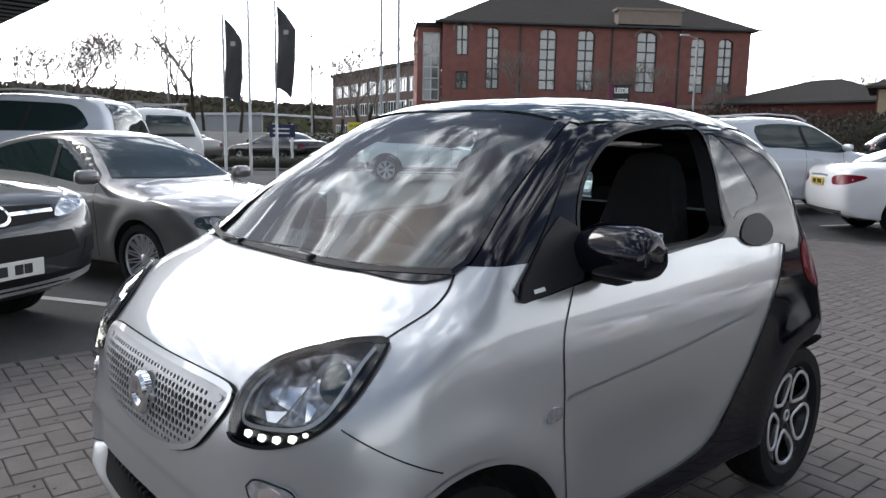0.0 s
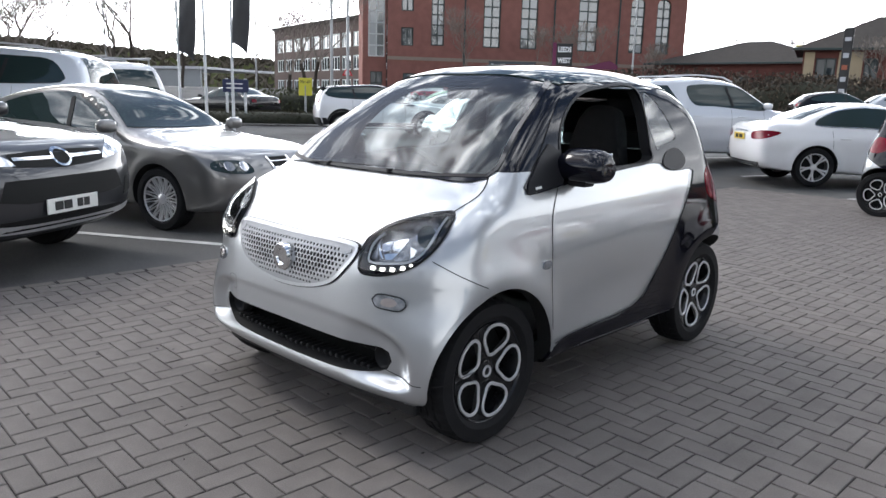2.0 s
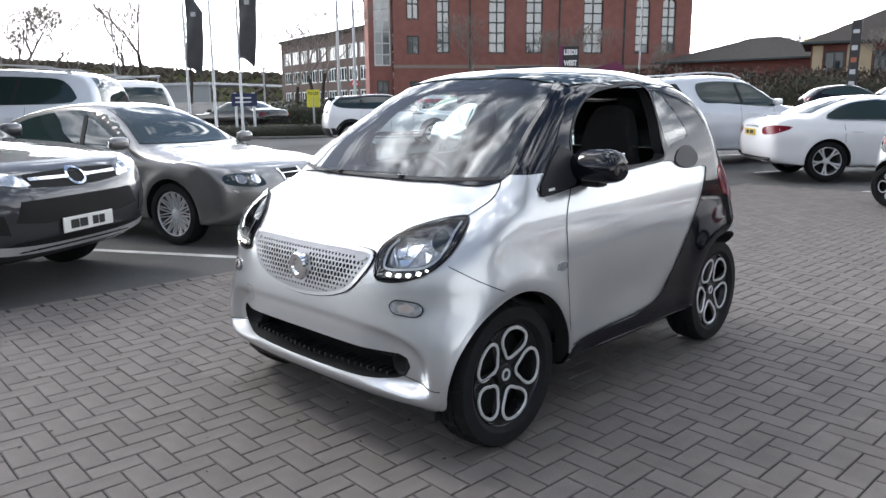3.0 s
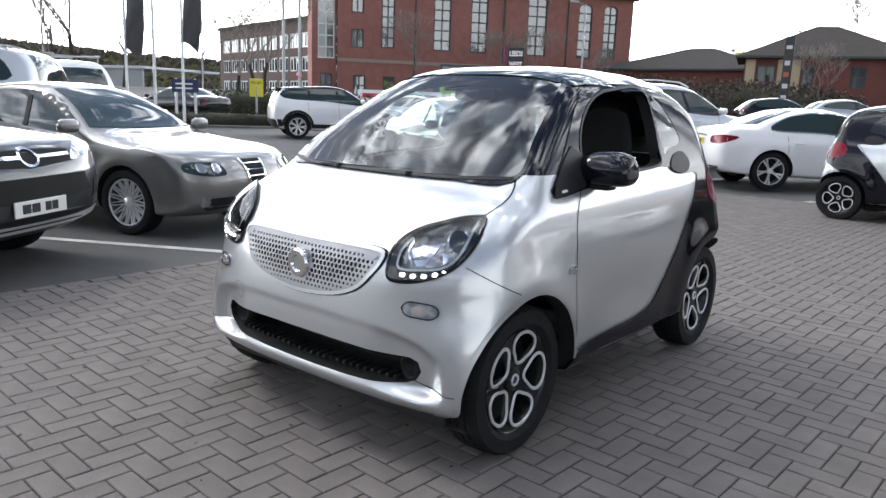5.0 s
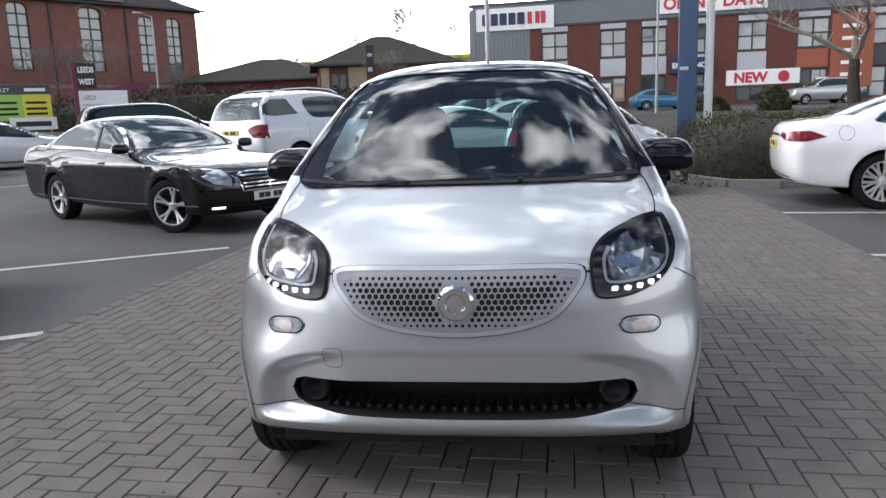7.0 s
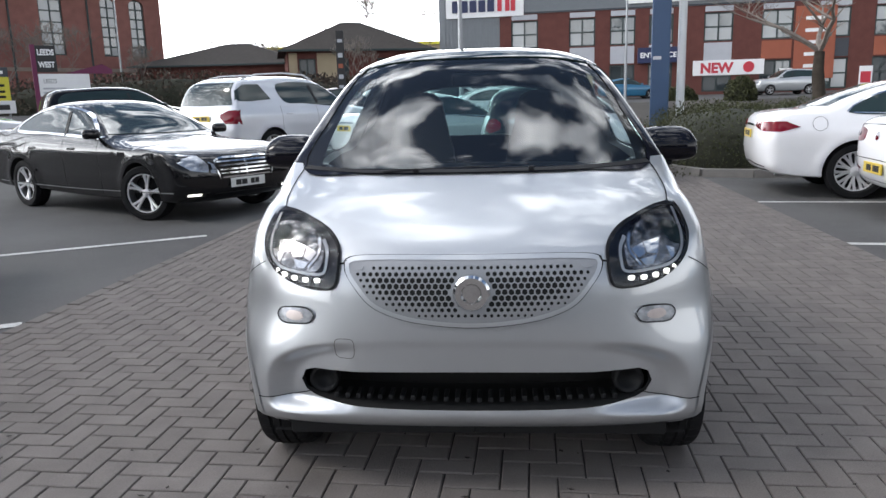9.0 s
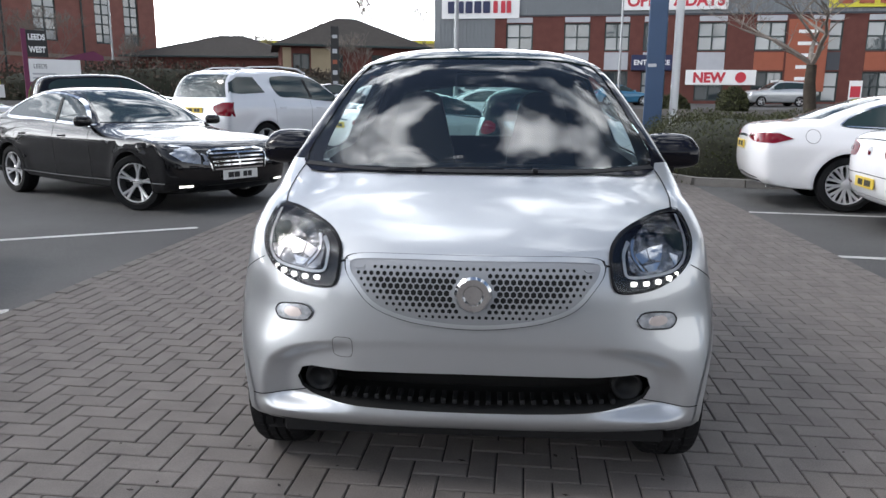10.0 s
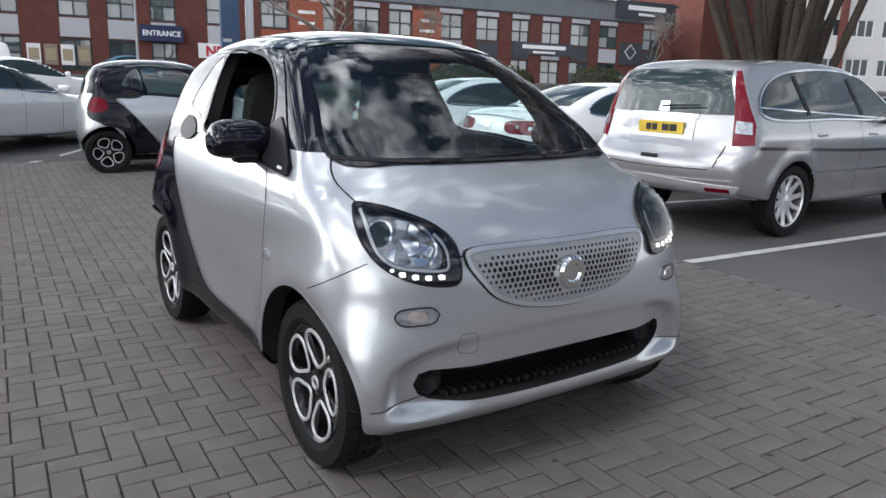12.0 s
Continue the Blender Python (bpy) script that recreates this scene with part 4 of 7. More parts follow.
        fit_wheel(car, SMART_WHEELS, s * .705, .9365, .298, 0, 49 if s > 0 else 42)
    # roof, screens
    part("roof_panel", patch(bvh, 0, [(a, b) for a, b in ((-.535, -.22), (-.46, -.275), (-.2, -.295), (0, -.30), (.2, -.295), (.46, -.275), (.535, -.22), (.565, .2), (.56, .6), (.50, .93), (.30, 1.03), (0, 1.05), (-.30, 1.03), (-.50, .93), (-.56, .6), (-.565, .2))], .0065, .012, 0, .05, True), GLASS, car, "gloss black roof reflecting the sky")
    part("windscreen", patch(bvh, 0, SCREEN, .003, .006, 0, .05), CLEAR, car, "windscreen reflecting broken cloud")
    part("screen_border", seam(bvh, 0, [(x * 1.0, z) for x, z in SCREEN + SCREEN[:1]], .016, .006, 120, smooth=False), GLOSS_BLACK, car)
    part("cowl", patch(bvh, 0, [(-.655, 1.062), (-.4, 1.050), (0, 1.048), (.4, 1.050), (.655, 1.062), (.64, 1.074), (.4, 1.060), (0, 1.058), (-.4, 1.060), (-.64, 1.074)], .008, .01, 0, .03), PLASTIC, car, "black scuttle panel")
    part("rear_window", patch(bvh, 180, [(-.56, 1.08), (-.49, 1.36), (-.3, 1.41), (.3, 1.41), (.49, 1.36), (.56, 1.08)], .003, .006, 0, .06), CLEAR, car)
    w1 = bmesh.new(); tube(w1, (-.33, -.974, 1.060), (.20, -.936, 1.074), .006, .004, 6)
    part("wiper", w1, SATIN_BLACK, car)
    w2 = bmesh.new(); tube(w2, (.10, -.962, 1.062), (.56, -.868, 1.072), .006, .004, 6)
    part("wiper", w2, SATIN_BLACK, car)
    for s in (1, -1):
        n = bmesh.new(); box(n, (s * .21 - .011, -.985, 1.055), (s * .21 + .011, -.96, 1.072), .005)
        part("washer_jet", n, SATIN_BLACK, car)
    # grille
    G = [(-.408, .795), (-.385, .803), (0, .806), (.385, .803), (.408, .795), (.405, .765), (.378, .725), (.322, .665), (.235, .628), (.125, .608), (0, .600), (-.125, .608), (-.235, .628), (-.322, .665), (-.378, .725), (-.405, .765)]
    Gs = [tuple(p) for p in spline(G, 80, True)]
    holes = []
    px, pz = .0212, .0184
    for j in range(-6, 6):
        for i in range(-20, 21):
            x, z = (i + .5 * (j % 2)) * px, .704 + j * pz
            if not within(Gs, x, z) or math.hypot(x, z - .705) < .066 or (abs(x) > .325 and z > .760):
                continue
            gap = min(math.hypot(x - p[0], z - p[1]) for p in Gs)
            if gap < .016:
                continue
            r = .0099 * min(1, .34 + gap / .105)
            holes.append([(x + r * math.cos(k * math.pi / 3 + .52), z + r * math.sin(k * math.pi / 3 + .52)) for k in range(6)])
    part("grille_backing", patch(bvh, 0, [(a * .97, .7 + (b - .7) * .93) for a, b in G], .0045, 0, 60, .022), CAVITY_SHADE, car)
    gr = part("grille", patch(bvh, 0, Gs, .008, .007, 0, .03, holes=holes), GRILLE_GREY, car, "silver honeycomb grille")
    for s in (1, -1):
        part("sensor_tab", patch(bvh, 0, [(s * a, b) for a, b in ((.350, .779), (.357, .786), (.383, .786), (.389, .780), (.382, .773), (.356, .772))], .0105, .006, 18, .03), GRILLE_GREY, gr)
    part("grille_rim", seam(bvh, 0, G + G[:1], .014, .010, 110), SILVER, gr, smooth=True)
    part("grille_gap", seam(bvh, 0, [(a * 1.022, .702 + (b - .702) * 1.06) for a, b in G + G[:1]], .009, .003, 110), CAVITY_SHADE, gr)
    part("badge", lathe(bmesh.new(), [(.060, 0), (.060, .018), (.052, .026), (.034, .026), (.028, .018), (.0005, .018)], 36), CHROME, gr, "round chrome badge", Matrix.Translation((0, -1.366, .705)) @ pose(0, 0, 0, 0, 0, -90), 30)
    part("towing_cap", seam(bvh, 0, [(-.424 + .034 * math.copysign(abs(math.cos(k)) ** .5, math.cos(k)), .515 + .034 * math.copysign(abs(math.sin(k)) ** .5, math.sin(k))) for k in np.linspace(0, 2 * math.pi, 30)], .0025, .0015, 30, smooth=False), GREY_PAINT, car)
    for k in range(26):
        x = -.47 + .94 * k / 25
        part("intake_tooth", boxed((x - .008, -1.335 + abs(x) * .05, .312 + abs(x) * .02), (x + .008, -1.25, .330 + abs(x) * .02), .004), PLASTIC, car)
    part("undertray", boxed((-.60, -1.20, .165), (.60, 1.1, .215), .02), PLASTIC, car)
    # cabin
    dsh = shell([(-.78, .80, .05), (-.80, 1.02, .05), (-.70, 1.06, .06), (-.45, 1.02, .07), (-.36, .95, .06), (-.40, .75, .05), (-.6, .7, .05)], lambda y, z: .66, (-.65, -.5), (.85, .92), 3, 50, 6, .08)
    part("dashboard", dsh, SEAT, car, "black dashboard", None, True)
    ring = bmesh.new()
    pr = [(.18 + .014 * math.cos(k), .014 * math.sin(k)) for k in np.linspace(0, 2 * math.pi, 9)]
    lathe(ring, pr, 32)
    sw = part("steering_wheel", ring, SATIN_BLACK, car, "black steering wheel", Matrix.Translation((-.33, -.24, .93)) @ pose(0, 0, 0, 0, 0, -90) @ pose(0, 0, 0, 0, 25, 0), True)
    part("wheel_boss", boxed((-.02, -.17, -.03), (.03, .17, .03), .012), SATIN_BLACK, sw)
    im = boxed((-.11, -.02, -.03), (.11, .02, .03), .012)
    part("inner_mirror", im, SATIN_BLACK, car, m=Matrix.Translation((0, -.27, 1.40)))
    part("cabin_floor", boxed((-.68, -.72, .335), (.68, 1.08, .36)), SEAT, car)
    return car


SMART_WHEELS = wheel_meshes(.298, .175, .208, 5, "smart")
silver_car = smart("silver two-seat city car with a black safety cell, on block paving", pose(0, 0, 0))

# ---- ground ----
def lane_x(y, side):
    return (-2.95 if side < 0 else 3.02) + .05 * y


def asphalt_sheet():
    steps = [-1500, -700, -350, -200, -130, -90, -64, -46, -34, -26, -20, -16, -13, -11] + [k * 1.0 for k in range(-9, 10)] + [11, 13, 16, 20, 26, 34, 46, 64, 90, 130, 200, 350, 700, 1500]
    bm = bmesh.new()
    g = [[bm.verts.new((x, y, gz(x, y) - .012)) for x in steps] for y in steps]
    for j in range(len(steps) - 1):
        for i in range(len(steps) - 1):
            bm.faces.new((g[j][i], g[j][i + 1], g[j + 1][i + 1], g[j + 1][i])).smooth = True
    return bm


GROUND_MAT = mat("worn_asphalt", (0.088, 0.087, 0.087), 0.9, 0, 0.5, 0.45, 1.0, 120, spec=0.25)
ground = tagged(part("ground", asphalt_sheet(), GROUND_MAT), "worn grey asphalt of the car park", "ground", kind="structure")
PAVER = mat("grey_paver", (0.140, 0.126, 0.118), 0.88, 0, 0.24, 5.0, 0.7, 170, spread=0.07, spec=0.25)
JOINT = mat("paver_joint", (0.022, 0.020, 0.019), 0.95, 0, 0.3, 20)
bed = bmesh.new()
bq = [bed.verts.new((x, y, -.008)) for x, y in ((lane_x(-9, -1), -9), (lane_x(-9, 1), -9), (lane_x(9.6, 1), 9.6), (lane_x(9.6, -1), 9.6))]
bed.faces.new(bq)
paving = tagged(part("pavement", bed, JOINT), "grey block paving laid in herringbone bond", "paving", kind="structure")


def strip(a, b, w=.10, z=-.006):
    a, b = Vector(a), Vector(b)
    n = Vector((-(b - a).y, (b - a).x)).normalized() * w / 2
    bm = bmesh.new()
    N = 8
    rows = []
    for k in range(N + 1):
        p = a.lerp(b, k / N)
        rows.append([bm.verts.new((*(p + n * s), gz(*p) + z)) for s in (1, -1)])
    for p, q in zip(rows, rows[1:]):
        bm.faces.new((p[0], p[1], q[1], q[0]))
    bmesh.ops.recalc_face_normals(bm, faces=bm.faces)
    return bm


BAYS = [((-2.93, .62), (-7.2, -1.78)), ((-2.95, 3.72), (-7.2, 1.32)), ((-3.1, -2.4), (-7.3, -4.8)), ((3.08, .42), (8.0, .10)), ((3.14, 2.90), (7.9, 2.25)), ((3.32, 5.58), (8.1, 4.95)),
        ((-.75, 9.35), (1.6, 13.3)), ((-3.0, 11.2), (-.6, 15.2)), ((-5.2, 13.3), (-2.8, 17.3)), ((-11.5, 10.5), (-9.0, 13.4))]
for k, (a, b) in enumerate(BAYS):
    tagged(part("bay_line", strip(a, b), WHITE_LINE), "worn white parking bay line on asphalt", "line", "bay lines", "structure")

# ---- neighbouring cars ----


def both(name, az, pts, mt, off=.005, sm=0, label=""):
    return [(name, az, pts, mt, off, sm, label), (name, -az if az not in (0, 180) else az, mirrored(pts), mt, off, sm, label)]


alfa = generic_car("dark silver three-door hatchback with a pointed chrome shield grille", on(-5.93, .66, 107), 4.30, 1.73, 1.44, 2.546, -1.24, HATCH, GLASS_HATCH, GREY_PAINT, "hatchback", "multi", 15, .318,
    panels=both("headlamp", 0, [(.42, .62), (.45, .70), (.62, .735), (.80, .72), (.815, .66), (.68, .615)], GLASS, .004, 30, "twin-lens headlamp") + both("headlamp_lens", 0, [(.52 + .05 * math.cos(k), .675 + .045 * math.sin(k)) for k in np.linspace(0, 6.28, 13)[:-1]], HEAD_GLASS, .010)
    + both("headlamp_lens", 0, [(.67 + .05 * math.cos(k), .68 + .045 * math.sin(k)) for k in np.linspace(0, 6.28, 13)[:-1]], LAMP_CLEAR, .010)
    + both("lower_intake", 0, [(.20, .30), (.22, .40), (.60, .40), (.70, .34), (.62, .28)], CAVITY_SHADE, .004) + both("fog_lamp", 0, [(.66 + .045 * math.cos(k), .36 + .045 * math.sin(k)) for k in np.linspace(0, 6.28, 13)[:-1]], LAMP_CLEAR, .008)
    + [("shield_grille", 0, [(-.15, .74), (.15, .74), (.08, .42), (0, .32), (-.08, .42)], CAVITY_SHADE, .006, 0, "dark shield grille")],
    seams=[(0, [(-.16, .745), (-.09, .42), (0, .31), (.09, .42), (.16, .745)], .022, CHROME)] + [(0, [(-.14 + .013 * k, .70 - .06 * k), (.14 - .013 * k, .70 - .06 * k)], .008, CHROME) for k in range(5)]
    + [(90, [(-.84, .47), (0, .46), (.90, .48)], .010, GREY_PAINT), (-90, [(.84, .47), (0, .46), (-.90, .48)], .010, GREY_PAINT)])
pl = part("number_plate", boxed((-.26, -.012, -.056), (.26, 0, .056), .004), PLATE_W, alfa, m=pose(-.40, -2.03, .50, 0, 0, -6))
for x0 in (-.19, -.10, .035, .105):
    part("print_bar", boxed((x0, -.015, -.032), (x0 + .065, -.012, .032)), INK, pl)

suv_dark = generic_car("dark grey sport utility car with a silver skid bar", on(-5.27, -2.16, 119.4), 4.57, 1.845, 1.68, 2.66, -1.31, SUV, GLASS_SUV, DARK_PAINT, "sport_utility_car", "straight", 5, .35,
    panels=both("headlamp", 0, [(.44, .84), (.50, .90), (.75, .985), (.86, 1.0), (.86, .93), (.70, .87)], HEAD_GLASS, .006, 24, "slim headlamp") + [("upper_grille", 0, [(-.46, .83), (-.46, .915), (0, .93), (.46, .915), (.46, .83), (0, .80)], CAVITY_SHADE, .005, 0), ("lower_grille", 0, [(-.62, .60), (-.56, .74), (.56, .74), (.62, .60), (.4, .57), (-.4, .57)], CAVITY_SHADE, .005, 0), ("bumper_valance", 0, [(-.80, .30), (-.84, .40), (-.6, .46), (.6, .46), (.84, .40), (.80, .30)], PLASTIC, .006, 0)]
    
    + both("fog_surround", 0, [(.66, .52), (.70, .66), (.82, .68), (.85, .56)], CAVITY_SHADE, .006),
    seams=[(0, [(.085 * math.cos(k), .875 + .06 * math.sin(k)) for k in np.linspace(0, 6.2832, 20)], .018, CHROME), (0, [(-.44, .88), (-.09, .875)], .022, CHROME), (0, [(.09, .875), (.44, .88)], .022, CHROME), (0, [(-.80, .425), (-.5, .395), (0, .385), (.5, .395), (.80, .425)], .06, ALLOY)], plate_front=.53, rails=True)

E_class = generic_car("glossy black saloon with a barred chrome grille", on(-5.04, 6.43, 58.6), 4.87, 1.854, 1.47, 2.874, -1.58, SALOON, GLASS_SALOON, BLACK_PAINT, "saloon_car", "twin", 5, .332, 24,
    panels=both("headlamp", 0, [(.54, .575), (.52, .66), (.60, .775), (.80, .80), (.85, .70), (.74, .61)], HEAD_GLASS, .006, 0, "angular headlamp") + both("inner_headlamp", 0, [(.44, .555), (.43, .66), (.505, .70), (.51, .57)], HEAD_GLASS, .006)
    + [("grille_backing", 0, [(-.38, .50), (-.42, .69), (0, .72), (.42, .69), (.38, .50), (0, .48)], CAVITY_SHADE, .005, 0), ("lower_intake", 0, [(-.44, .22), (-.44, .32), (.44, .32), (.44, .22)], CAVITY_SHADE, .004, 0)] + both("side_intake", 0, [(.52, .22), (.52, .34), (.80, .34), (.82, .26)], CAVITY_SHADE, .004)
    + both("light_strip", 0, [(.62, .315), (.62, .333), (.77, .333), (.77, .315)], LED, .010, 0, "lit daytime light strip"),
    seams=[(0, [(-.40 + .01 * k, .685 - .045 * k), (.40 - .01 * k, .685 - .045 * k)], .018, CHROME) for k in range(5)] + [(0, [(0, .71), (0, .49)], .022, CHROME), (0, [(-.39, .49), (-.43, .69), (0, .725), (.43, .69), (.39, .49)], .018, CHROME),
           (-90, [(2.2, .36), (0, .33), (-2.0, .36)], .014, CHROME), (90, [(-2.2, .36), (0, .33), (2.0, .36)], .014, CHROME), (-90, [(.76, .985), (0, 1.02), (-1.45, 1.07)], .014, CHROME)], plate_front=.43, chrome=True)

FLAP = [(-1.80 + .085 * math.cos(k), .93 + .085 * math.sin(k)) for k in np.linspace(0, 2 * math.pi, 24)]
jag = generic_car("white saloon with long narrow red tail lamps and chrome window trim", on(6.02, 6.38, 80), 4.96, 1.877, 1.46, 2.909, -1.55, SALOON, GLASS_SALOON, WHITE_PAINT, "saloon_car", "twin", 10, .345,
    panels=both("tail_lamp", 150, [(.22, .895), (.33, .965), (.84, .955), (.86, .90), (.62, .85), (.32, .84)], LAMP_RED, .014, 0, "long red tail lamp") + [("rear_diffuser", 180, [(-.78, .28), (-.72, .40), (0, .43), (.72, .40), (.78, .28), (.5, .26), (-.5, .26)], PLASTIC, .005, 0), ("plate_recess", 180, [(-.34, .72), (-.34, .89), (.34, .89), (.34, .72)], WHITE_PAINT, .004, 0)],
    seams=[(-90, FLAP, .006, GREY_PAINT), (180, [(-.42, .905), (0, .915), (.42, .905)], .03, CHROME), (-90, [(.74, .965), (0, 1.0), (-1.42, 1.06)], .012, CHROME)] + [(-90, [(.74, .965), (.5, 1.13), (.2, 1.27), (-.15, 1.35), (-.65, 1.365), (-1.1, 1.29), (-1.42, 1.14), (-1.49, 1.07)], .016, CHROME)], plate_rear=.80)
for s in (1, -1):
    part("exhaust", lathe(bmesh.new(), [(.03, 0), (.05, 0), (.052, .12), (.046, .12), (.044, .02)], 20), CHROME, jag, m=pose(s * .60, 2.12, .31, 0, 0, 90))

cc = generic_car("white four-door coupe with red tail lamps", on(6.44, 4.03, 82.2), 4.8, 1.855, 1.42, 2.711, -1.45, SALOON, GLASS_SALOON, WHITE_PAINT, "coupe_car", "straight", 7, .335,
    panels=both("tail_lamp", 150, [(.20, .86), (.30, .925), (.60, .93), (.86, .89), (.84, .80), (.55, .77), (.28, .79)], LAMP_RED, .006, 30, "red tail lamp with two round lights") + both("lamp_round", 150, [(.42 + .03 * math.cos(k), .845 + .025 * math.sin(k)) for k in np.linspace(0, 6.28, 13)[:-1]], LAMP_CLEAR, .012) + both("lamp_round", 150, [(.62 + .03 * math.cos(k), .855 + .025 * math.sin(k)) for k in np.linspace(0, 6.28, 13)[:-1]], LAMP_CLEAR, .012)
    + both("rear_reflector", 180, [(.50, .47), (.50, .49), (.80, .50), (.80, .48)], LAMP_RED, .006) + [("lower_valance", 180, [(-.8, .27), (-.76, .38), (.76, .38), (.8, .27)], PLASTIC, .005, 0), ("badge", 180, [(.05 * math.cos(k), .85 + .05 * math.sin(k)) for k in np.linspace(0, 6.28, 17)[:-1]], CHROME, .012, 0)],
    seams=[(180, [(-.82, .60), (0, .61), (.82, .60)], .008, CAVITY_SHADE), (-90, [(-1.2, .60), (-1.9, .62), (-2.2, .63)], .012, CHROME), (180, [(-.70, .95), (0, .97), (.70, .95)], .008, CAVITY_SHADE)], plate_rear=.52, chrome=True)

CRV = SUV[:11] + [(.30, .985, .10), (.405, .962, .10), (.438, .905, .16), (.456, .72, .26), (.463, .62, .30), (.470, .52, .32), (.496, .44, .36), (.497, .35, .36), (.478, .27, .28), (.41, .23, .14), (.2, .15, .1), (-.2, .14, .1)]
crv = generic_car("silver sport utility car with tall red tail lamps", on(6.08, 1.55, 91), 4.57, 1.82, 1.675, 2.62, -1.36, CRV, GLASS_ARCHED, WARM_SILVER, "sport_utility_car", "straight", 10, .345,
    panels=both("tail_lamp", 150, [(.215, .885), (.40, .87), (.405, 1.10), (.415, 1.25), (.435, 1.40), (.44, 1.52), (.395, 1.525), (.345, 1.36), (.285, 1.20), (.225, 1.06)], LAMP_RED, .010, 0, "tall red tail lamp beside the rear glass")
    + both("lamp_clear", 150, [(.245, .975), (.255, 1.08), (.385, 1.09), (.385, .985)], LAMP_CLEAR, .016) + [("plate_recess", 180, [(-.36, .90), (-.36, 1.09), (.36, 1.09), (.36, .90)], WARM_SILVER, .008, 0), ("bumper_guard", 180, [(-.86, .40), (-.84, .52), (0, .56), (.84, .52), (.86, .40), (0, .37)], ALLOY, .012, 0, "satin bumper guard"), ("lower_valance", 180, [(-.8, .26), (-.84, .38), (.84, .38), (.8, .26)], PLASTIC, .005, 0), ("badge", 180, [(-.06, 1.15), (-.05, 1.24), (.05, 1.24), (.06, 1.15)], CHROME, .016, 0)]
    + both("rear_reflector", 180, [(.58, .47), (.58, .50), (.78, .50), (.78, .47)], LAMP_RED, .018),
    seams=[(180, [(-.38, 1.115), (0, 1.12), (.38, 1.115)], .035, CHROME), (180, [(-.62, .66), (0, .645), (.62, .66)], .008, CAVITY_SHADE), (180, [(.66, .68), (.68, .78), (.68, .88)], .008, CAVITY_SHADE), (180, [(-.80, .575), (0, .565), (.80, .575)], .014, ALLOY), (180, [(-.10, .735), (0, .735), (.10, .735)], .035, CAVITY_SHADE), (-90, [(1.9, .62), (0, .60), (-1.0, .61)], .02, CHROME), (-90, [(.76, 1.10), (0, 1.13), (-1.85, 1.21)], .012, CHROME), (-90, [(1.2, .80), (0, .80), (-1.9, .86)], .03, DARK_PAINT)], plate_rear=1.0, pillars=(.02, .24), chrome=True, rear_w=1.12)
part("rear_wiper", tube(bmesh.new(), (-.02, 2.16, 1.20), (-.42, 2.14, 1.22), .012, .007, 6), SATIN_BLACK, crv)
part("tow_ball", lathe(bmesh.new(), [(.0005, .05), (.025, .04), (.03, .02), (.02, 0), (.012, -.05)], 14), CHROME, crv, m=pose(0, 2.36, .42, 0, -90, 0))

c_class = generic_car("white saloon with red tail lamps and a chrome bumper trim", on(-.99, 11.85, 130), 4.686, 1.81, 1.44, 2.84, -1.5, SALOON, GLASS_SALOON, WHITE_PAINT, "saloon_car", "twin", 5, .335,
    panels=both("tail_lamp", 150, [(.22, .90), (.30, .93), (.60, .92), (.72, .88), (.70, .80), (.50, .78), (.30, .82)], LAMP_RED, .008, 30, "red tail lamp") + [("rear_diffuser", 180, [(-.76, .27), (-.74, .39), (.74, .39), (.76, .27)], PLASTIC, .005, 0), ("plate_recess", 180, [(-.34, .72), (-.34, .90), (.34, .90), (.34, .72)], WHITE_PAINT, .004, 0)] + both("exhaust_trim", 180, [(.36, .285), (.38, .345), (.62, .345), (.64, .285)], CHROME, .014),
    seams=[(180, [(-.33, .905), (0, .915), (.33, .905)], .028, CHROME), (180, [(-.72, .375), (0, .36), (.72, .375)], .022, CHROME)], plate_rear=.81, chrome=True)

ml = generic_car("silver-white sport utility car with roof rails", on(-4.47, 12.7, 149), 4.78, 1.91, 1.815, 2.915, -1.55, SUV, [(-.165, .665), (-.10, .80), (-.04, .895), (.05, .925), (.17, .92), (.225, .885), (.205, .71), (.1, .685)], paint("pale_silver_paint", (.66, .68, .72), .35), "sport_utility_car", "twin", 5, .37,
    panels=both("quarter_window", 90, [(.275 * 4.78, .735 * 1.815), (.315 * 4.78, .90 * 1.815), (.40 * 4.78, .895 * 1.815), (.448 * 4.78, .83 * 1.815), (.462 * 4.78, .725 * 1.815), (.40 * 4.78, .715 * 1.815)], GLASS, .007, 0, "dark rear quarter glass") + both("tail_lamp", 150, [(.26, .87), (.29, 1.14), (.50, 1.13), (.70, 1.06), (.71, 1.0), (.58, .88)], LAMP_RED, .010, 0, "red tail lamp") + [("lower_valance", 180, [(-.84, .30), (-.86, .46), (.86, .46), (.84, .30)], PLASTIC, .005, 0)], plate_rear=.98, rails=True, pillars=(.02,), rear_w=1.2)

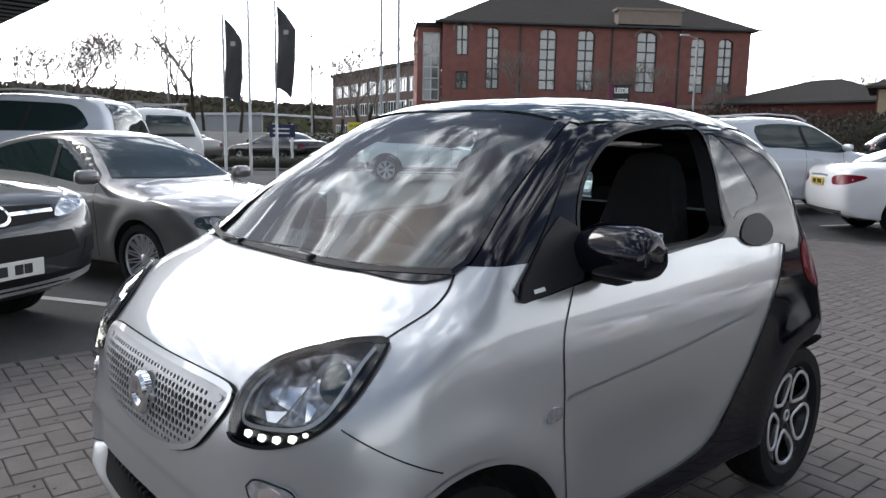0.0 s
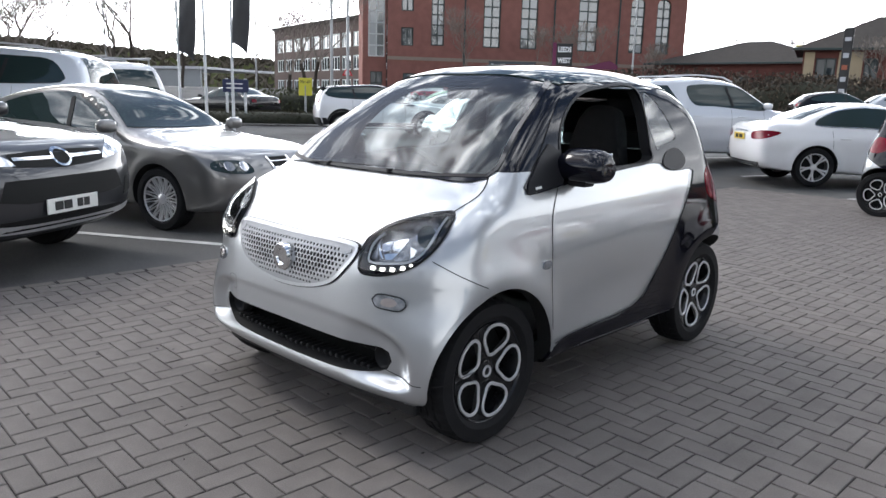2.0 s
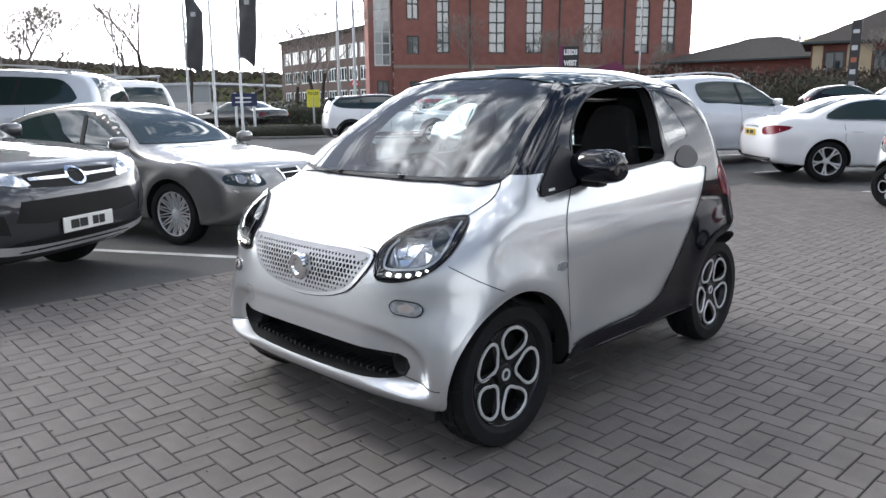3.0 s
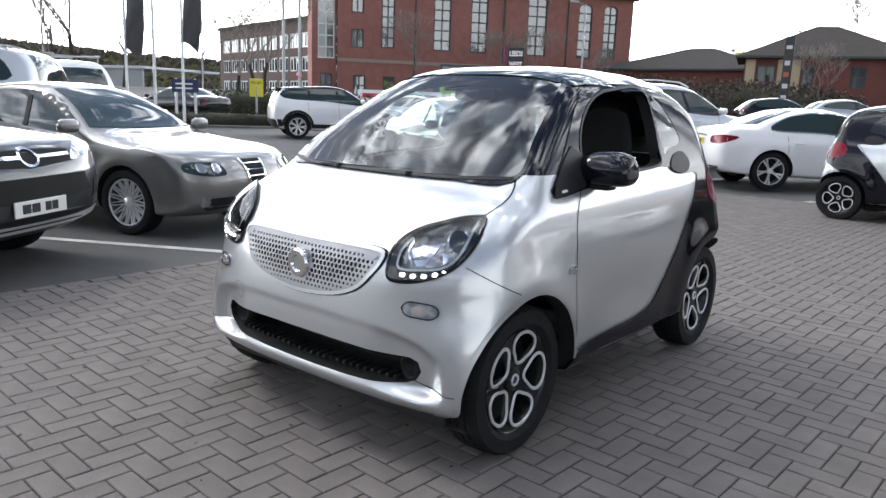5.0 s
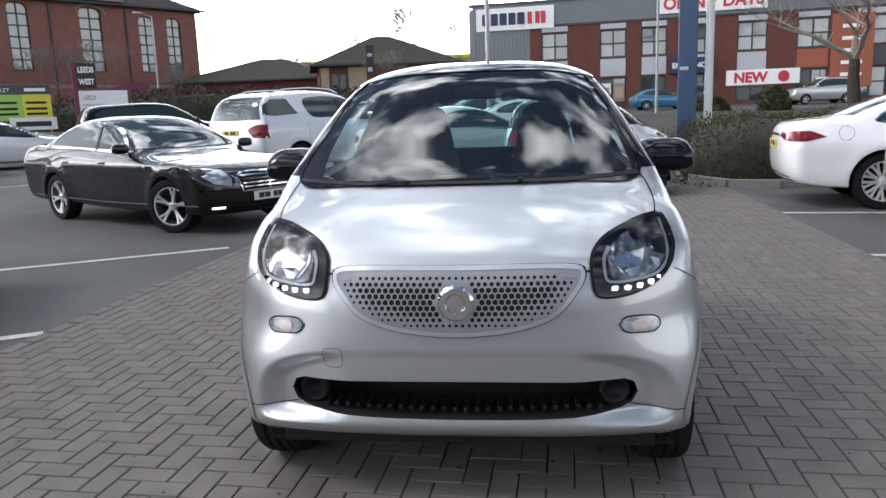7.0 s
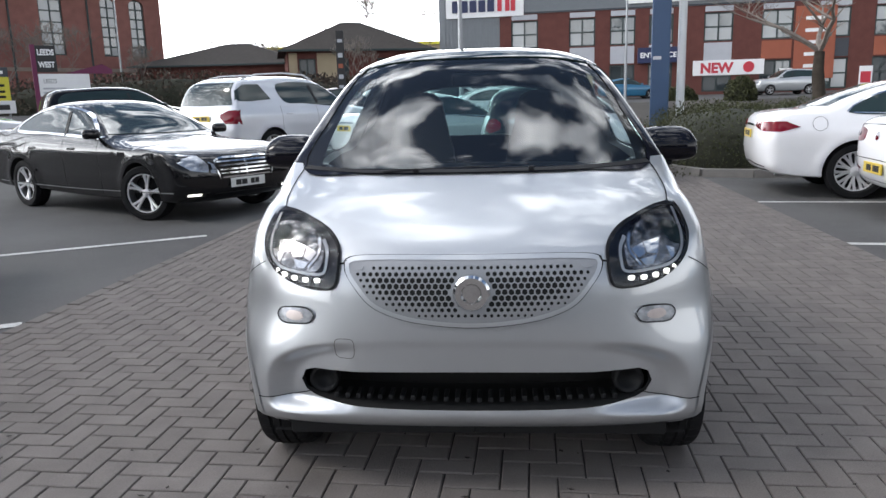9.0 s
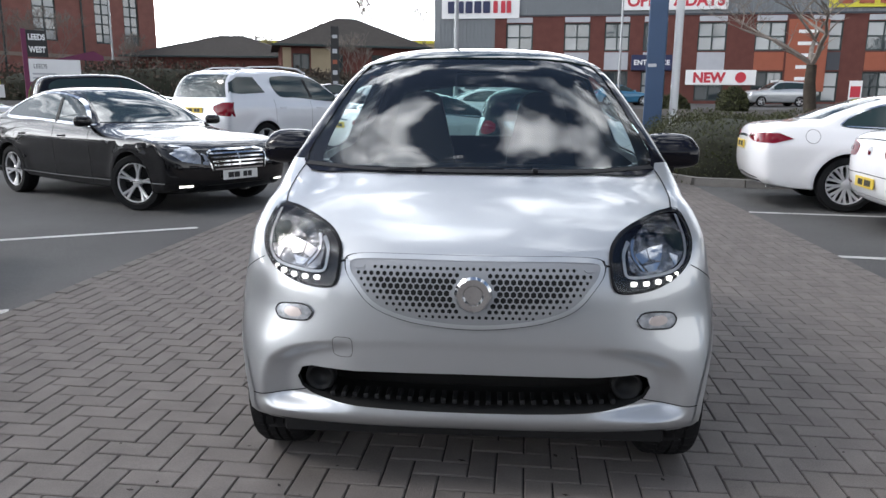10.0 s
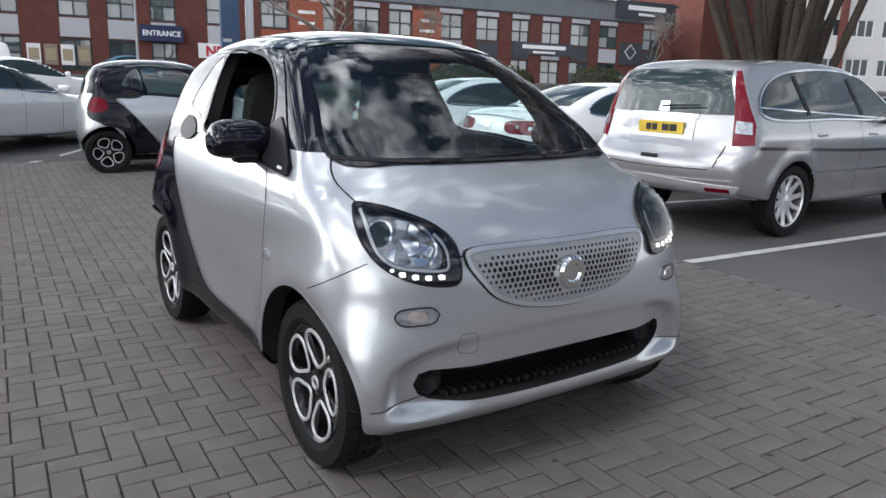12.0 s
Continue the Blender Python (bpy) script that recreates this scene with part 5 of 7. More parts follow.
COMPACT = SUV[:8] + [(-.11, .855, .11), (-.03, .965, .10), (.06, 1.0, .09), (.26, .975, .10), (.415, .93, .10), (.452, .83, .13), (.478, .68, .16), (.493, .52, .18), (.493, .34, .20), (.472, .22, .2), (.42, .16, .2), (.2, .14, .1), (-.2, .14, .1)]
evoque = generic_car("white compact sport utility car with a black roof", on(-15.7, 13.1, 148), 4.36, 1.90, 1.635, 2.66, -1.31, COMPACT, [(-.185, .655), (-.11, .80), (-.045, .905), (.05, .935), (.25, .925), (.405, .90), (.437, .845), (.415, .765), (.1, .70)], WHITE_PAINT, "sport_utility_car", "twin", 7, .37, belt=.66,
    panels=both("tail_lamp", 150, [(.34, 1.03), (.36, 1.13), (.80, 1.12), (.83, 1.06), (.6, 1.01)], LAMP_RED, .01, 0, "slim red tail lamp") + both("headlamp", 0, [(.50, .88), (.55, .94), (.86, .97), (.86, .90)], HEAD_GLASS, .01) + [("rear_valance", 180, [(-.86, .30), (-.92, .55), (0, .60), (.92, .55), (.86, .30)], PLASTIC, .006, 0, "black rear valance")]
    + both("sill_cladding", 90, [(-.87, .27), (-.86, .45), (.90, .45), (.91, .27)], PLASTIC, .006, 0, "black sill cladding") + both("corner_cladding", 150, [(.10, .30), (.10, .58), (.62, .58), (.82, .56), (.86, .34)], PLASTIC, .006, 0, "black bumper corner") + both("side_vent", 90, [(-.98, .985), (-.96, 1.03), (-.58, 1.02), (-.62, .985)], PLASTIC, .006),
    seams=[(az, [(f * (yc + .46 * math.cos(a)), .37 + .46 * math.sin(a)) for a in np.linspace(-.1, math.pi + .1, 24)], .075, PLASTIC) for az, f in ((90, 1), (-90, -1)) for yc in (-1.31, 1.35)] + [(az, [(f * -.83, 1.06), (f * -.50, 1.30), (f * -.20, 1.48)], .09, PLASTIC) for az, f in ((90, 1), (-90, -1))], pillars=(.02, .22), roof=GLOSS_BLACK, rear_w=1.15)
part("roof_spoiler", boxed((-.62, 1.74, 1.475), (.62, 1.99, 1.515), .015), GLOSS_BLACK, evoque)

big_suv = generic_car("large white seven-seat sport utility car with roof rails", on(-13.2, .85, -43), 5.1, 1.95, 2.02, 3.07, -1.65, SUV, [(-.165, .665), (-.10, .80), (-.04, .895), (.05, .925), (.25, .92), (.345, .90), (.375, .86), (.41, .725), (.395, .705), (.1, .68)], paint("cold_white_paint", (.70, .73, .78), .15), "sport_utility_car", "twin", 5, .38,
    panels=both("tail_lamp", 180, [(.66, 1.0), (.70, 1.2), (.90, 1.2), (.92, 1.02)], LAMP_RED, .01), plate_rear=1.05, rails=True, pillars=(.0, .2))
van = generic_car("white panel van with a ladder rack on its roof", on(-16.5, 4.0, -80), 4.6, 1.83, 1.90, 2.9, -1.55, VAN, [(-.24, .61), (-.17, .80), (-.12, .85), (-.03, .86), (-.03, .62)], WHITE_PAINT, "van", "straight", 5, .33, detail=False, category="van",
    panels=[("rear_writing", 180, [(-.5, .95), (-.5, 1.02), (.5, 1.02), (.5, .95)], GREY_PAINT, .004, 0)])
rk = bmesh.new()
for x in (-.55, .55):
    tube(rk, (x, -.9, 2.02), (x, 2.1, 2.02), .022, None, 6)
for y in (-.8, .1, 1.0, 1.95):
    tube(rk, (-.62, y, 1.99), (.62, y, 1.99), .02, None, 6); tube(rk, (-.6, y, 1.78), (-.6, y, 2.0), .02, None, 6); tube(rk, (.6, y, 1.78), (.6, y, 2.0), .02, None, 6)
part("ladder_rack", rk, STEEL, van)

FAR = [("black saloon parked with its nose out", (-26.5, 13.9), -77, 4.7, 1.8, 1.42, SALOON, GLASS_SALOON, BLACK_PAINT), ("silver saloon in a row of parked cars", (-27.5, 9.6), -75, 4.6, 1.8, 1.42, SALOON, GLASS_SALOON, GREY_PAINT),
       ("pale silver saloon in a row of parked cars", (-29.5, 7.2), -75, 4.6, 1.8, 1.42, SALOON, GLASS_SALOON, SILVER),
       ("black estate car with roof rails", (-10.2, 16.8), 128, 4.7, 1.85, 1.75, SUV, GLASS_SUV, BLACK_PAINT), ("white saloon with red tail lamps", (-15.4, 17.2), 128, 4.6, 1.8, 1.42, SALOON, GLASS_SALOON, WHITE_PAINT),
       ("green hatchback in a row of parked cars", (-18.0, 20.0), 128, 4.0, 1.75, 1.45, HATCH, GLASS_HATCH, GREEN_PAINT), ("white saloon parked by the hedge", (.5, 20.5), 100, 4.6, 1.8, 1.42, SALOON, GLASS_SALOON, WHITE_PAINT), ("dark hatchback in the far row", (-6.8, 31), 120, 4.2, 1.8, 1.45, HATCH, GLASS_HATCH, BLACK_PAINT),
       ("silver hatchback in the far row", (-4.6, 33), 120, 4.2, 1.8, 1.45, HATCH, GLASS_HATCH, SILVER), ("dark saloon in the far row", (-1.8, 34), 120, 4.6, 1.8, 1.42, SALOON, GLASS_SALOON, DARK_PAINT),
       ("blue hatchback in front of the brick units", (9.6, 50), 95, 4.3, 1.8, 1.45, HATCH, GLASS_HATCH, BLUE_PAINT), ("silver sport utility car before the brick units", (19.5, 48), -85, 4.5, 1.8, 1.68, SUV, GLASS_SUV, SILVER),
       ("dark saloon before the tile showroom", (46.5, 42), 95, 4.6, 1.8, 1.42, SALOON, GLASS_SALOON, DARK_PAINT), ("silver saloon beyond the tree", (14.5, 1.8), 85, 4.6, 1.8, 1.42, SALOON, GLASS_SALOON, SILVER),
       ("blue hatchback beyond the silver car", (13.5, -1.2), 85, 4.2, 1.78, 1.45, HATCH, GLASS_HATCH, BLUE_PAINT), ("black saloon beyond the silver car", (18.5, 4.6), 85, 4.7, 1.8, 1.42, SALOON, GLASS_SALOON, BLACK_PAINT)]
for lab, (x, y), rz, L, W, H, sil, gl, col in FAR:
    nm = "saloon_car" if sil is SALOON else "hatchback" if sil is HATCH else "estate_car"
    generic_car(lab, on(x, y, rz), L, W, H, .58 * L, -.30 * L, sil, gl, col, nm, "straight", 5, .32, M=80, detail=False,
        panels=both("tail_lamp", 180, [(.36 * W, .55 * H), (.36 * W, .64 * H), (.46 * W, .65 * H), (.47 * W, .56 * H)], LAMP_RED, .008) + both("headlamp", 0, [(.26 * W, .44 * H), (.28 * W, .50 * H), (.44 * W, .52 * H), (.45 * W, .45 * H)], HEAD_GLASS, .008) + [("grille", 0, [(-.2 * W, .36 * H), (-.2 * W, .46 * H), (.2 * W, .46 * H), (.2 * W, .36 * H)], CAVITY_SHADE, .006, 0)])
white_van = generic_car("white builders van with a roof rack", on(-.4, 44, -85), 4.5, 1.85, 1.9, 2.75, -1.45, VAN, [(-.24, .61), (-.17, .80), (-.12, .85), (-.03, .86), (-.03, .62)], WHITE_PAINT, "van", "straight", 5, .34, detail=False, M=80, category="van")
second = copy_thing(silver_car, on(1.17, 8.42, 83))
tagged(second, "white and black two-seat city car parked by the hedge")

for s, az in ((1, 90), (-1, -90)):
    part("side_window", patch(SMART_SHAPE[0], az, DOOR_WINDOW if s > 0 else mirrored(DOOR_WINDOW), .004, .006, 0, .05), CLEAR, second, "closed door glass")

# ---- buildings ----


def facade_pose(a, b):
    """Local x along the front from a to b, local y into the building, z up."""
    d = (Vector(b) - Vector(a)).normalized()
    return Matrix(((d.x, -d.y, 0, a[0]), (d.y, d.x, 0, a[1]), (0, 0, 1, 0), (0, 0, 0, 1)))


def wall_mesh(u0, u1, z0, z1, openings, thick=.35, y0=0.0):
    """A wall with real openings (u0, u1, z0, z1) through it."""
    us = sorted({u0, u1, *[o[0] for o in openings], *[o[1] for o in openings]})
    zs = sorted({z0, z1, *[o[2] for o in openings], *[o[3] for o in openings]})
    us = [u for u in us if u0 <= u <= u1]
    zs = [z for z in zs if z0 <= z <= z1]
    bm = bmesh.new()
    for a, b in zip(us, us[1:]):
        run = None
        for c, d in zip(zs, zs[1:]):
            mu, mz = (a + b) / 2, (c + d) / 2
            if any(o[0] < mu < o[1] and o[2] < mz < o[3] for o in openings):
                if run:
                    box(bm, (a, y0, run[0]), (b, y0 + thick, run[1])); run = None
            else:
                run = (run[0], d) if run else (c, d)
        if run:
            box(bm, (a, y0, run[0]), (b, y0 + thick, run[1]))
    return bm


def window(parent, u0, u1, z0, z1, cols, rows, frame_mat, depth=.16, bar=.06, panes=None):
    """A window in its opening: frame and glazing bars, and one pane of glass in each light, set a little out of true."""
    fr = bmesh.new()
    for u in (u0, u1 - bar):
        box(fr, (u, depth - .05, z0), (u + bar, depth + .04, z1))
    for z in (z0, z1 - bar):
        box(fr, (u0 + bar, depth - .05, z), (u1 - bar, depth + .04, z + bar))
    for k in range(1, cols):
        u = u0 + (u1 - u0) * k / cols
        box(fr, (u - bar / 2, depth - .045, z0 + bar), (u + bar / 2, depth + .035, z1 - bar))
    for k in range(1, rows):
        z = z0 + (z1 - z0) * k / rows
        box(fr, (u0 + bar, depth - .04, z - bar / 2), (u1 - bar, depth + .03, z + bar / 2))
    w = new("window")
    w.parent = parent
    part("window_frame", fr, frame_mat, w)
    du, dz = (u1 - u0) / cols, (z1 - z0) / rows
    for i in range(cols):
        for j in range(rows):
            mt = GLAZE.choice(panes or (WINDOW,))
            part("pane", boxed((-du / 2, 0, -dz / 2), (du / 2, .012, dz / 2)), mt, w, m=pose(u0 + du * (i + .5), depth + .004, z0 + dz * (j + .5), GLAZE.uniform(-.5, .5), 0, GLAZE.uniform(-.5, .5)))
    return w


def arch_head(u0, u1, z, rise, y0, y1):
    """The masonry left over a flat-topped opening by a round arch."""
    bm = bmesh.new()
    n = 10
    mid, half = (u0 + u1) / 2, (u1 - u0) / 2
    for k in range(n):
        a0, a1 = math.pi * k / n, math.pi * (k + 1) / n
        p = [(mid - half * math.cos(a), z - rise + rise * math.sin(a)) for a in (a0, a1)]
        q = [(p[0][0], z), (p[1][0], z)]
        front = [bm.verts.new((u, y0, zz)) for u, zz in (p[0], p[1], q[1], q[0])]
        back = [bm.verts.new((u, y1, zz)) for u, zz in (p[0], p[1], q[1], q[0])]
        try:
            bm.faces.new(front)
        except ValueError:
            pass
        bm.faces.new((front[0], back[0], back[1], front[1]))
    bmesh.ops.remove_doubles(bm, verts=bm.verts, dist=1e-4)
    return bm


def lettering(text, size, material, parent, m, label="", bold=0.0):
    cu = bpy.data.curves.new("lettering", "FONT")
    cu.body, cu.size, cu.extrude, cu.align_x, cu.offset = text, size, .006, "CENTER", bold
    tmp = bpy.data.objects.new("lettering_curve", cu)
    scene.collection.objects.link(tmp)
    me = bpy.data.meshes.new_from_object(tmp.evaluated_get(bpy.context.evaluated_depsgraph_get()))
    bpy.data.objects.remove(tmp)
    me.materials.clear(); me.materials.append(material)
    ob = new("lettering", me)
    ob.parent, ob.matrix_basis = parent, m @ pose(0, 0, 0, 90, 0, 0)
    if label:
        ob["label"] = label
    return ob


def board(parent, name, u0, u1, z0, z1, material, y=-.10, thick=.08, label=""):
    return part(name, boxed((u0, y, z0), (u1, y + thick, z1), .01), material, parent, label)


NAVY = mat("navy_panel", (0.012, 0.020, 0.075), 0.45, 0, 0.08, 3)
SIGN_WHITE = mat("white_sign", (0.78, 0.78, 0.78), 0.45, 0, 0.03, 3)
SIGN_RED = mat("red_print", (0.50, 0.03, 0.05), 0.5, 0, 0.04)
ORANGE = mat("orange_banner", (0.30, 0.085, 0.045), 0.6, 0, 0.08, 2)
YELLOW = mat("yellow_board", (0.62, 0.56, 0.05), 0.55, 0, 0.05, 2)
LIME = mat("lime_board", (0.30, 0.52, 0.10), 0.55, 0, 0.05, 2)
MAROON = mat("maroon_panel", (0.13, 0.012, 0.06), 0.5, 0, 0.05, 2)
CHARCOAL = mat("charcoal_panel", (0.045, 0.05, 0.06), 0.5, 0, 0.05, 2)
PANEL_GREY = mat("pale_grey_panel", (0.42, 0.43, 0.46), 0.5, 0, 0.06, 2)
BLUE_STEEL = mat("blue_painted_steel", (0.030, 0.062, 0.125), 0.4, 0.1, 0.08, 2)
POLE_WHITE = mat("white_pole", (0.66, 0.67, 0.68), 0.4, 0.1, 0.06, 3)
GREY_BRICK = mat("dull_brick", (0.085, 0.058, 0.050), 0.88, 0, 0.2, 2)
TAN = mat("tan_panel", (0.36, 0.29, 0.19), 0.7, 0, 0.1, 2)
PALE_WALL = mat("pale_render", (0.50, 0.50, 0.49), 0.7, 0, 0.08, 1)
GLAZE = random.Random(77)
# pale base colour stands in for bright sky reflected in the panes
PALE_PANE = glass_dark("painted_sky_glass", (0.34, 0.36, 0.36), rough=0.06, ior=1.8)
SKY_PANE = glass_dark("bright_glass", (0.06, 0.08, 0.085), rough=0.02, ior=2.2)

# brick trade units
units = thing("trade_building", "long red brick trade building with grey cladding above", "building", facade_pose((-4, 57), (65, 49)))
WU = [(5.5, 7.6), (10.0, 12.0), (13.1, 15.0), (16.0, 17.8), (20.0, 22.1), (24.1, 26.3), (28.0, 30.2), (31.8, 34.2), (35.0, 37.2), (39.8, 42.2), (43.6, 46.0), (47.4, 49.4), (50.8, 53.0), (54.2, 56.5), (57.7, 60.0), (63.4, 65.6)]
ops = []
for a, b in WU:
    ops += [(a, b, 1.55, 3.75), (a, b, 5.25, 7.35)]
part("brick_wall", wall_mesh(4.6, 67.5, .6, 7.9, ops, .35), BRICK, units)
part("rear_wall", boxed((0, 20, .6), (67.5, 20.3, 9.0)), CLADDING, units)
part("side_wall", boxed((-.3, .2, .6), (0, 20, 9.4)), CLADDING, units)
part("side_wall", boxed((67.5, .2, .6), (67.8, 20, 9.4)), BRICK, units)
part("floor_slab", boxed((4.6, .4, 4.3), (67.4, 19, 4.6)), PANEL_GREY, units)
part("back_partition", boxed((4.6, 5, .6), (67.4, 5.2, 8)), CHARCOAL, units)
for k, (a, b) in enumerate(WU):
    window(units, a, b, 5.25, 7.35, 2, 2, FRAME_D, .14, .11, panes=(PALE_PANE, PALE_PANE, SKY_PANE))
    window(units, a, b, 1.55, 3.75, 2, 2, FRAME_D, .14, .11, panes=(PALE_PANE, SKY_PANE) if k % 3 == 0 else (SKY_PANE, WINDOW))
    part("spandrel_panel", boxed((a + .05, -.03, 3.85), (b - .05, .0, 5.15)), PANEL_GREY if k in (0, 1, 2, 3, 4, 9, 12, 14) else ORANGE if k in (5, 7, 8) else CHARCOAL, units)
    part("head_panel", boxed((a + .05, -.03, 7.42), (b - .05, .0, 7.80)), PANEL_GREY, units)
rib = bmesh.new()
box(rib, (0, .06, 7.95), (67.5, .30, 9.75))
for k in range(225):
    box(rib, (.1 + k * .30, -.0, 7.95), (.22 + k * .30, .06, 9.70))
part("cladding", rib, CLADDING, units, "ribbed grey metal cladding")
lr = bmesh.new()
box(lr, (0, .06, 5.0), (4.6, .30, 7.95))
for k in range(15):
    box(lr, (.1 + k * .30, 0, 5.0), (.22 + k * .30, .06, 7.95))
part("corner_cladding", lr, CLADDING, units)
part("navy_fascia", boxed((0, -.02, 3.9), (4.6, .3, 5.0)), NAVY, units)
shutter = part("roller_shutter", boxed((.4, .08, .7), (4.3, .12, 4.87)), PANEL_GREY, units, "grey slatted roller shutter")
for k in range(16):
    part("shutter_slat", boxed((.42, .045, .7 + k * .2), (4.28, .08, .88 + k * .2)), PANEL_GREY, shutter)
part("coping", boxed((-.3, -.08, 9.70), (67.9, .5, 9.86)), CHARCOAL, units)
part("flat_roof", boxed((-.2, .3, 9.3), (67.7, 20.2, 9.5)), SLATE, units)
part("gutter", boxed((4.6, -.08, 7.88), (67.5, .0, 8.0)), CHARCOAL, units)
s1 = board(units, "sign_board", .35, 6.5, 7.75, 9.45, SIGN_WHITE, -.14, .1, "white sign with navy and red shapes")
for k, u in enumerate((.85, 1.55, 2.25, 2.95, 3.65)):
    part("navy_shape", boxed((u, -.165, 8.15), (u + .55, -.14, 9.05), .06), NAVY, s1)
for k, u in enumerate((4.45, 5.05, 5.5)):
    part("red_shape", boxed((u, -.165, 8.15), (u + .34, -.14, 9.05), .05), SIGN_RED, s1)
s2 = board(units, "sign_board", 14.4, 22.0, 8.25, 9.65, SIGN_WHITE, -.14, .1, "white sign with red capitals")
lettering("OPEN 7 DAYS", 1.15, SIGN_RED, s2, pose(18.2, -.145, 8.55), "red capitals", .04)
s3 = board(units, "sign_board", 19.3, 24.4, 2.75, 3.85, SIGN_WHITE, -.12, .08, "white banner with red capitals")
lettering("NEW", 1.0, SIGN_RED, s3, pose(21.0, -.125, 2.95), "red capitals", .045)
part("red_roundel", lathe(bmesh.new(), [(.40, 0), (.40, .03), (.0005, .03)], 24), SIGN_RED, s3, m=pose(23.3, -.12, 3.3, 0, 0, -90), smooth=30)
s4 = board(units, "sign_board", 15.2, 18.2, 3.8, 4.95, NAVY, -.5, .5, "navy entrance canopy with white capitals")
lettering("ENTRANCE", .52, SIGN_WHITE, s4, pose(16.7, -.505, 4.2), "white capitals", .015)
for u0, u1, z0, z1 in ((37.2, 40.0, 2.0, 7.5), (26.4, 29.2, 2.3, 7.5)):
    bn = board(units, "banner", u0, u1, z0, z1, ORANGE, -.12, .05, "tall orange banner with faded white lines")
    for k in range(5):
        part("print_bar", boxed((u0 + .7, -.125, z1 - 1.0 - k * .85), (u1 - .7, -.12, z1 - .75 - k * .85)), SIGN_WHITE, bn)
for k in range(4):
    po = board(units, "poster", 7.9 + k * 1.05, 8.75 + k * 1.05, 1.9, 3.3, STONE if k % 2 else SIGN_WHITE, -.08, .05)
    part("print_block", boxed((8.0 + k * 1.05, -.085, 2.2), (8.65 + k * 1.05, -.08, 3.0)), TAN, po)
for u in (25.5, 31.0, 46.6):
    po = board(units, "poster", u, u + .9, 1.6, 3.1, SIGN_WHITE, -.06, .04)
    part("print_block", boxed((u + .1, -.065, 1.9), (u + .8, -.06, 2.7)), SIGN_RED, po)
s5 = board(units, "sign_board", 47.6, 54.6, 4.2, 5.4, CHARCOAL, -.12, .08, "charcoal shop sign with white bars")
for u0, u1, z0, z1 in ((48.6, 53.6, 4.80, 5.15), (49.8, 52.4, 4.40, 4.60)):
    part("print_bar", boxed((u0, -.128, z0), (u1, -.12, z1)), SIGN_WHITE, s5)
s6 = board(units, "sign_board", 60.3, 63.2, 3.7, 5.9, CHARCOAL, -.12, .08, "square charcoal sign with a white diamond")
dm = boxed((-.55, -.01, -.55), (.55, .0, .55)); part("diamond", dm, SIGN_WHITE, s6, m=pose(61.75, -.122, 5.0, 0, 45, 0))
part("diamond_core", boxed((-.46, -.01, -.46), (.46, .0, .46)), CHARCOAL, s6, m=pose(61.75, -.130, 5.0, 0, 45, 0))
s7 = board(units, "sign_board", 59.5, 67.3, 8.2, 10.0, CHARCOAL, -.18, .1, "charcoal roof sign with white bars")
for u0, u1, z0, z1 in ((61, 66, 9.1, 9.55), (62.4, 64.6, 8.6, 8.85)):
    part("print_bar", boxed((u0, -.19, z0), (u1, -.18, z1)), SIGN_WHITE, s7)
s8 = board(units, "sign_board", 29.0, 35.2, 8.3, 9.5, YELLOW, -.14, .1, "yellow sign with orange shapes")
for k in range(4):
    part("orange_shape", boxed((29.6 + k * 1.4, -.15, 8.55), (30.6 + k * 1.4, -.14, 9.2), .05), ORANGE, s8)

# red brick office
office = thing("office_building", "three-storey red brick office with tall arched windows", "building", facade_pose((-47.9, 42.5), (-30.8, 65.1)))
tall = [(3.9, 5.1), (8.7, 10.3), (12.2, 13.8), (17.7, 19.6), (22.8, 24.2), (25.4, 26.8)]
gops = [(1.4, 2.5, 1.7, 3.5), (4.1, 5.2, 1.7, 3.5), (8.8, 10.2, 1.7, 3.5), (12.3, 13.7, 1.7, 3.5), (17.8, 19.5, 1.4, 3.6), (22.8, 24.2, 1.7, 3.5), (25.4, 26.8, 1.7, 3.5)]
oops = [(a, b, 6.0, 11.0 if a > 20 else 11.4) for a, b in tall] + [(1.2, 2.3, 8.9, 11.6), (1.2, 2.3, 5.9, 7.5)] + gops
part("brick_wall", wall_mesh(0, 28.4, .5, 12.0, oops, .4), OFFICE_BRICK, office)
for a, b, c, d in oops:
    big = d - c > 4
    window(office, a, b, c, d, 2, 6 if big else 2, FRAME_D, .2, .11, panes=(PALE_PANE, SKY_PANE) if big and a in (3.9, 17.7, 22.8) else (SKY_PANE, SKY_PANE, PALE_PANE) if big else (SKY_PANE,))
    if c > 5.9 and d > 9 and a != 1.2 or (a == 1.2 and d > 9):
        part("arch_head", arch_head(a, b, d, .55 if big else .4, -.003, .2), OFFICE_BRICK, office)
        if a in (17.7, 1.2):
            hood = bmesh.new()
            mid, half = (a + b) / 2, (b - a) / 2 + .25
            for k in range(10):
                p = [(mid - half * math.cos(math.pi * q / 10), d - .55 + (.55 + .25) * math.sin(math.pi * q / 10)) for q in (k, k + 1)]
                tube(hood, (p[0][0], -.04, p[0][1]), (p[1][0], -.04, p[1][1]), .13, None, 6)
            part("stone_hood", hood, STONE, office)
part("stone_band", boxed((-.05, -.06, 4.65), (28.45, 0, 4.95)), STONE, office)
part("plinth", boxed((-.05, -.08, .5), (28.45, 0, 1.0)), STONE, office)
gb_ = bmesh.new()
box(gb_, (15.6, -.85, 11.9), (21.4, .4, 13.1)); box(gb_, (15.4, -.95, 13.1), (21.6, .5, 13.3))
part("stone_pediment", gb_, STONE, office)
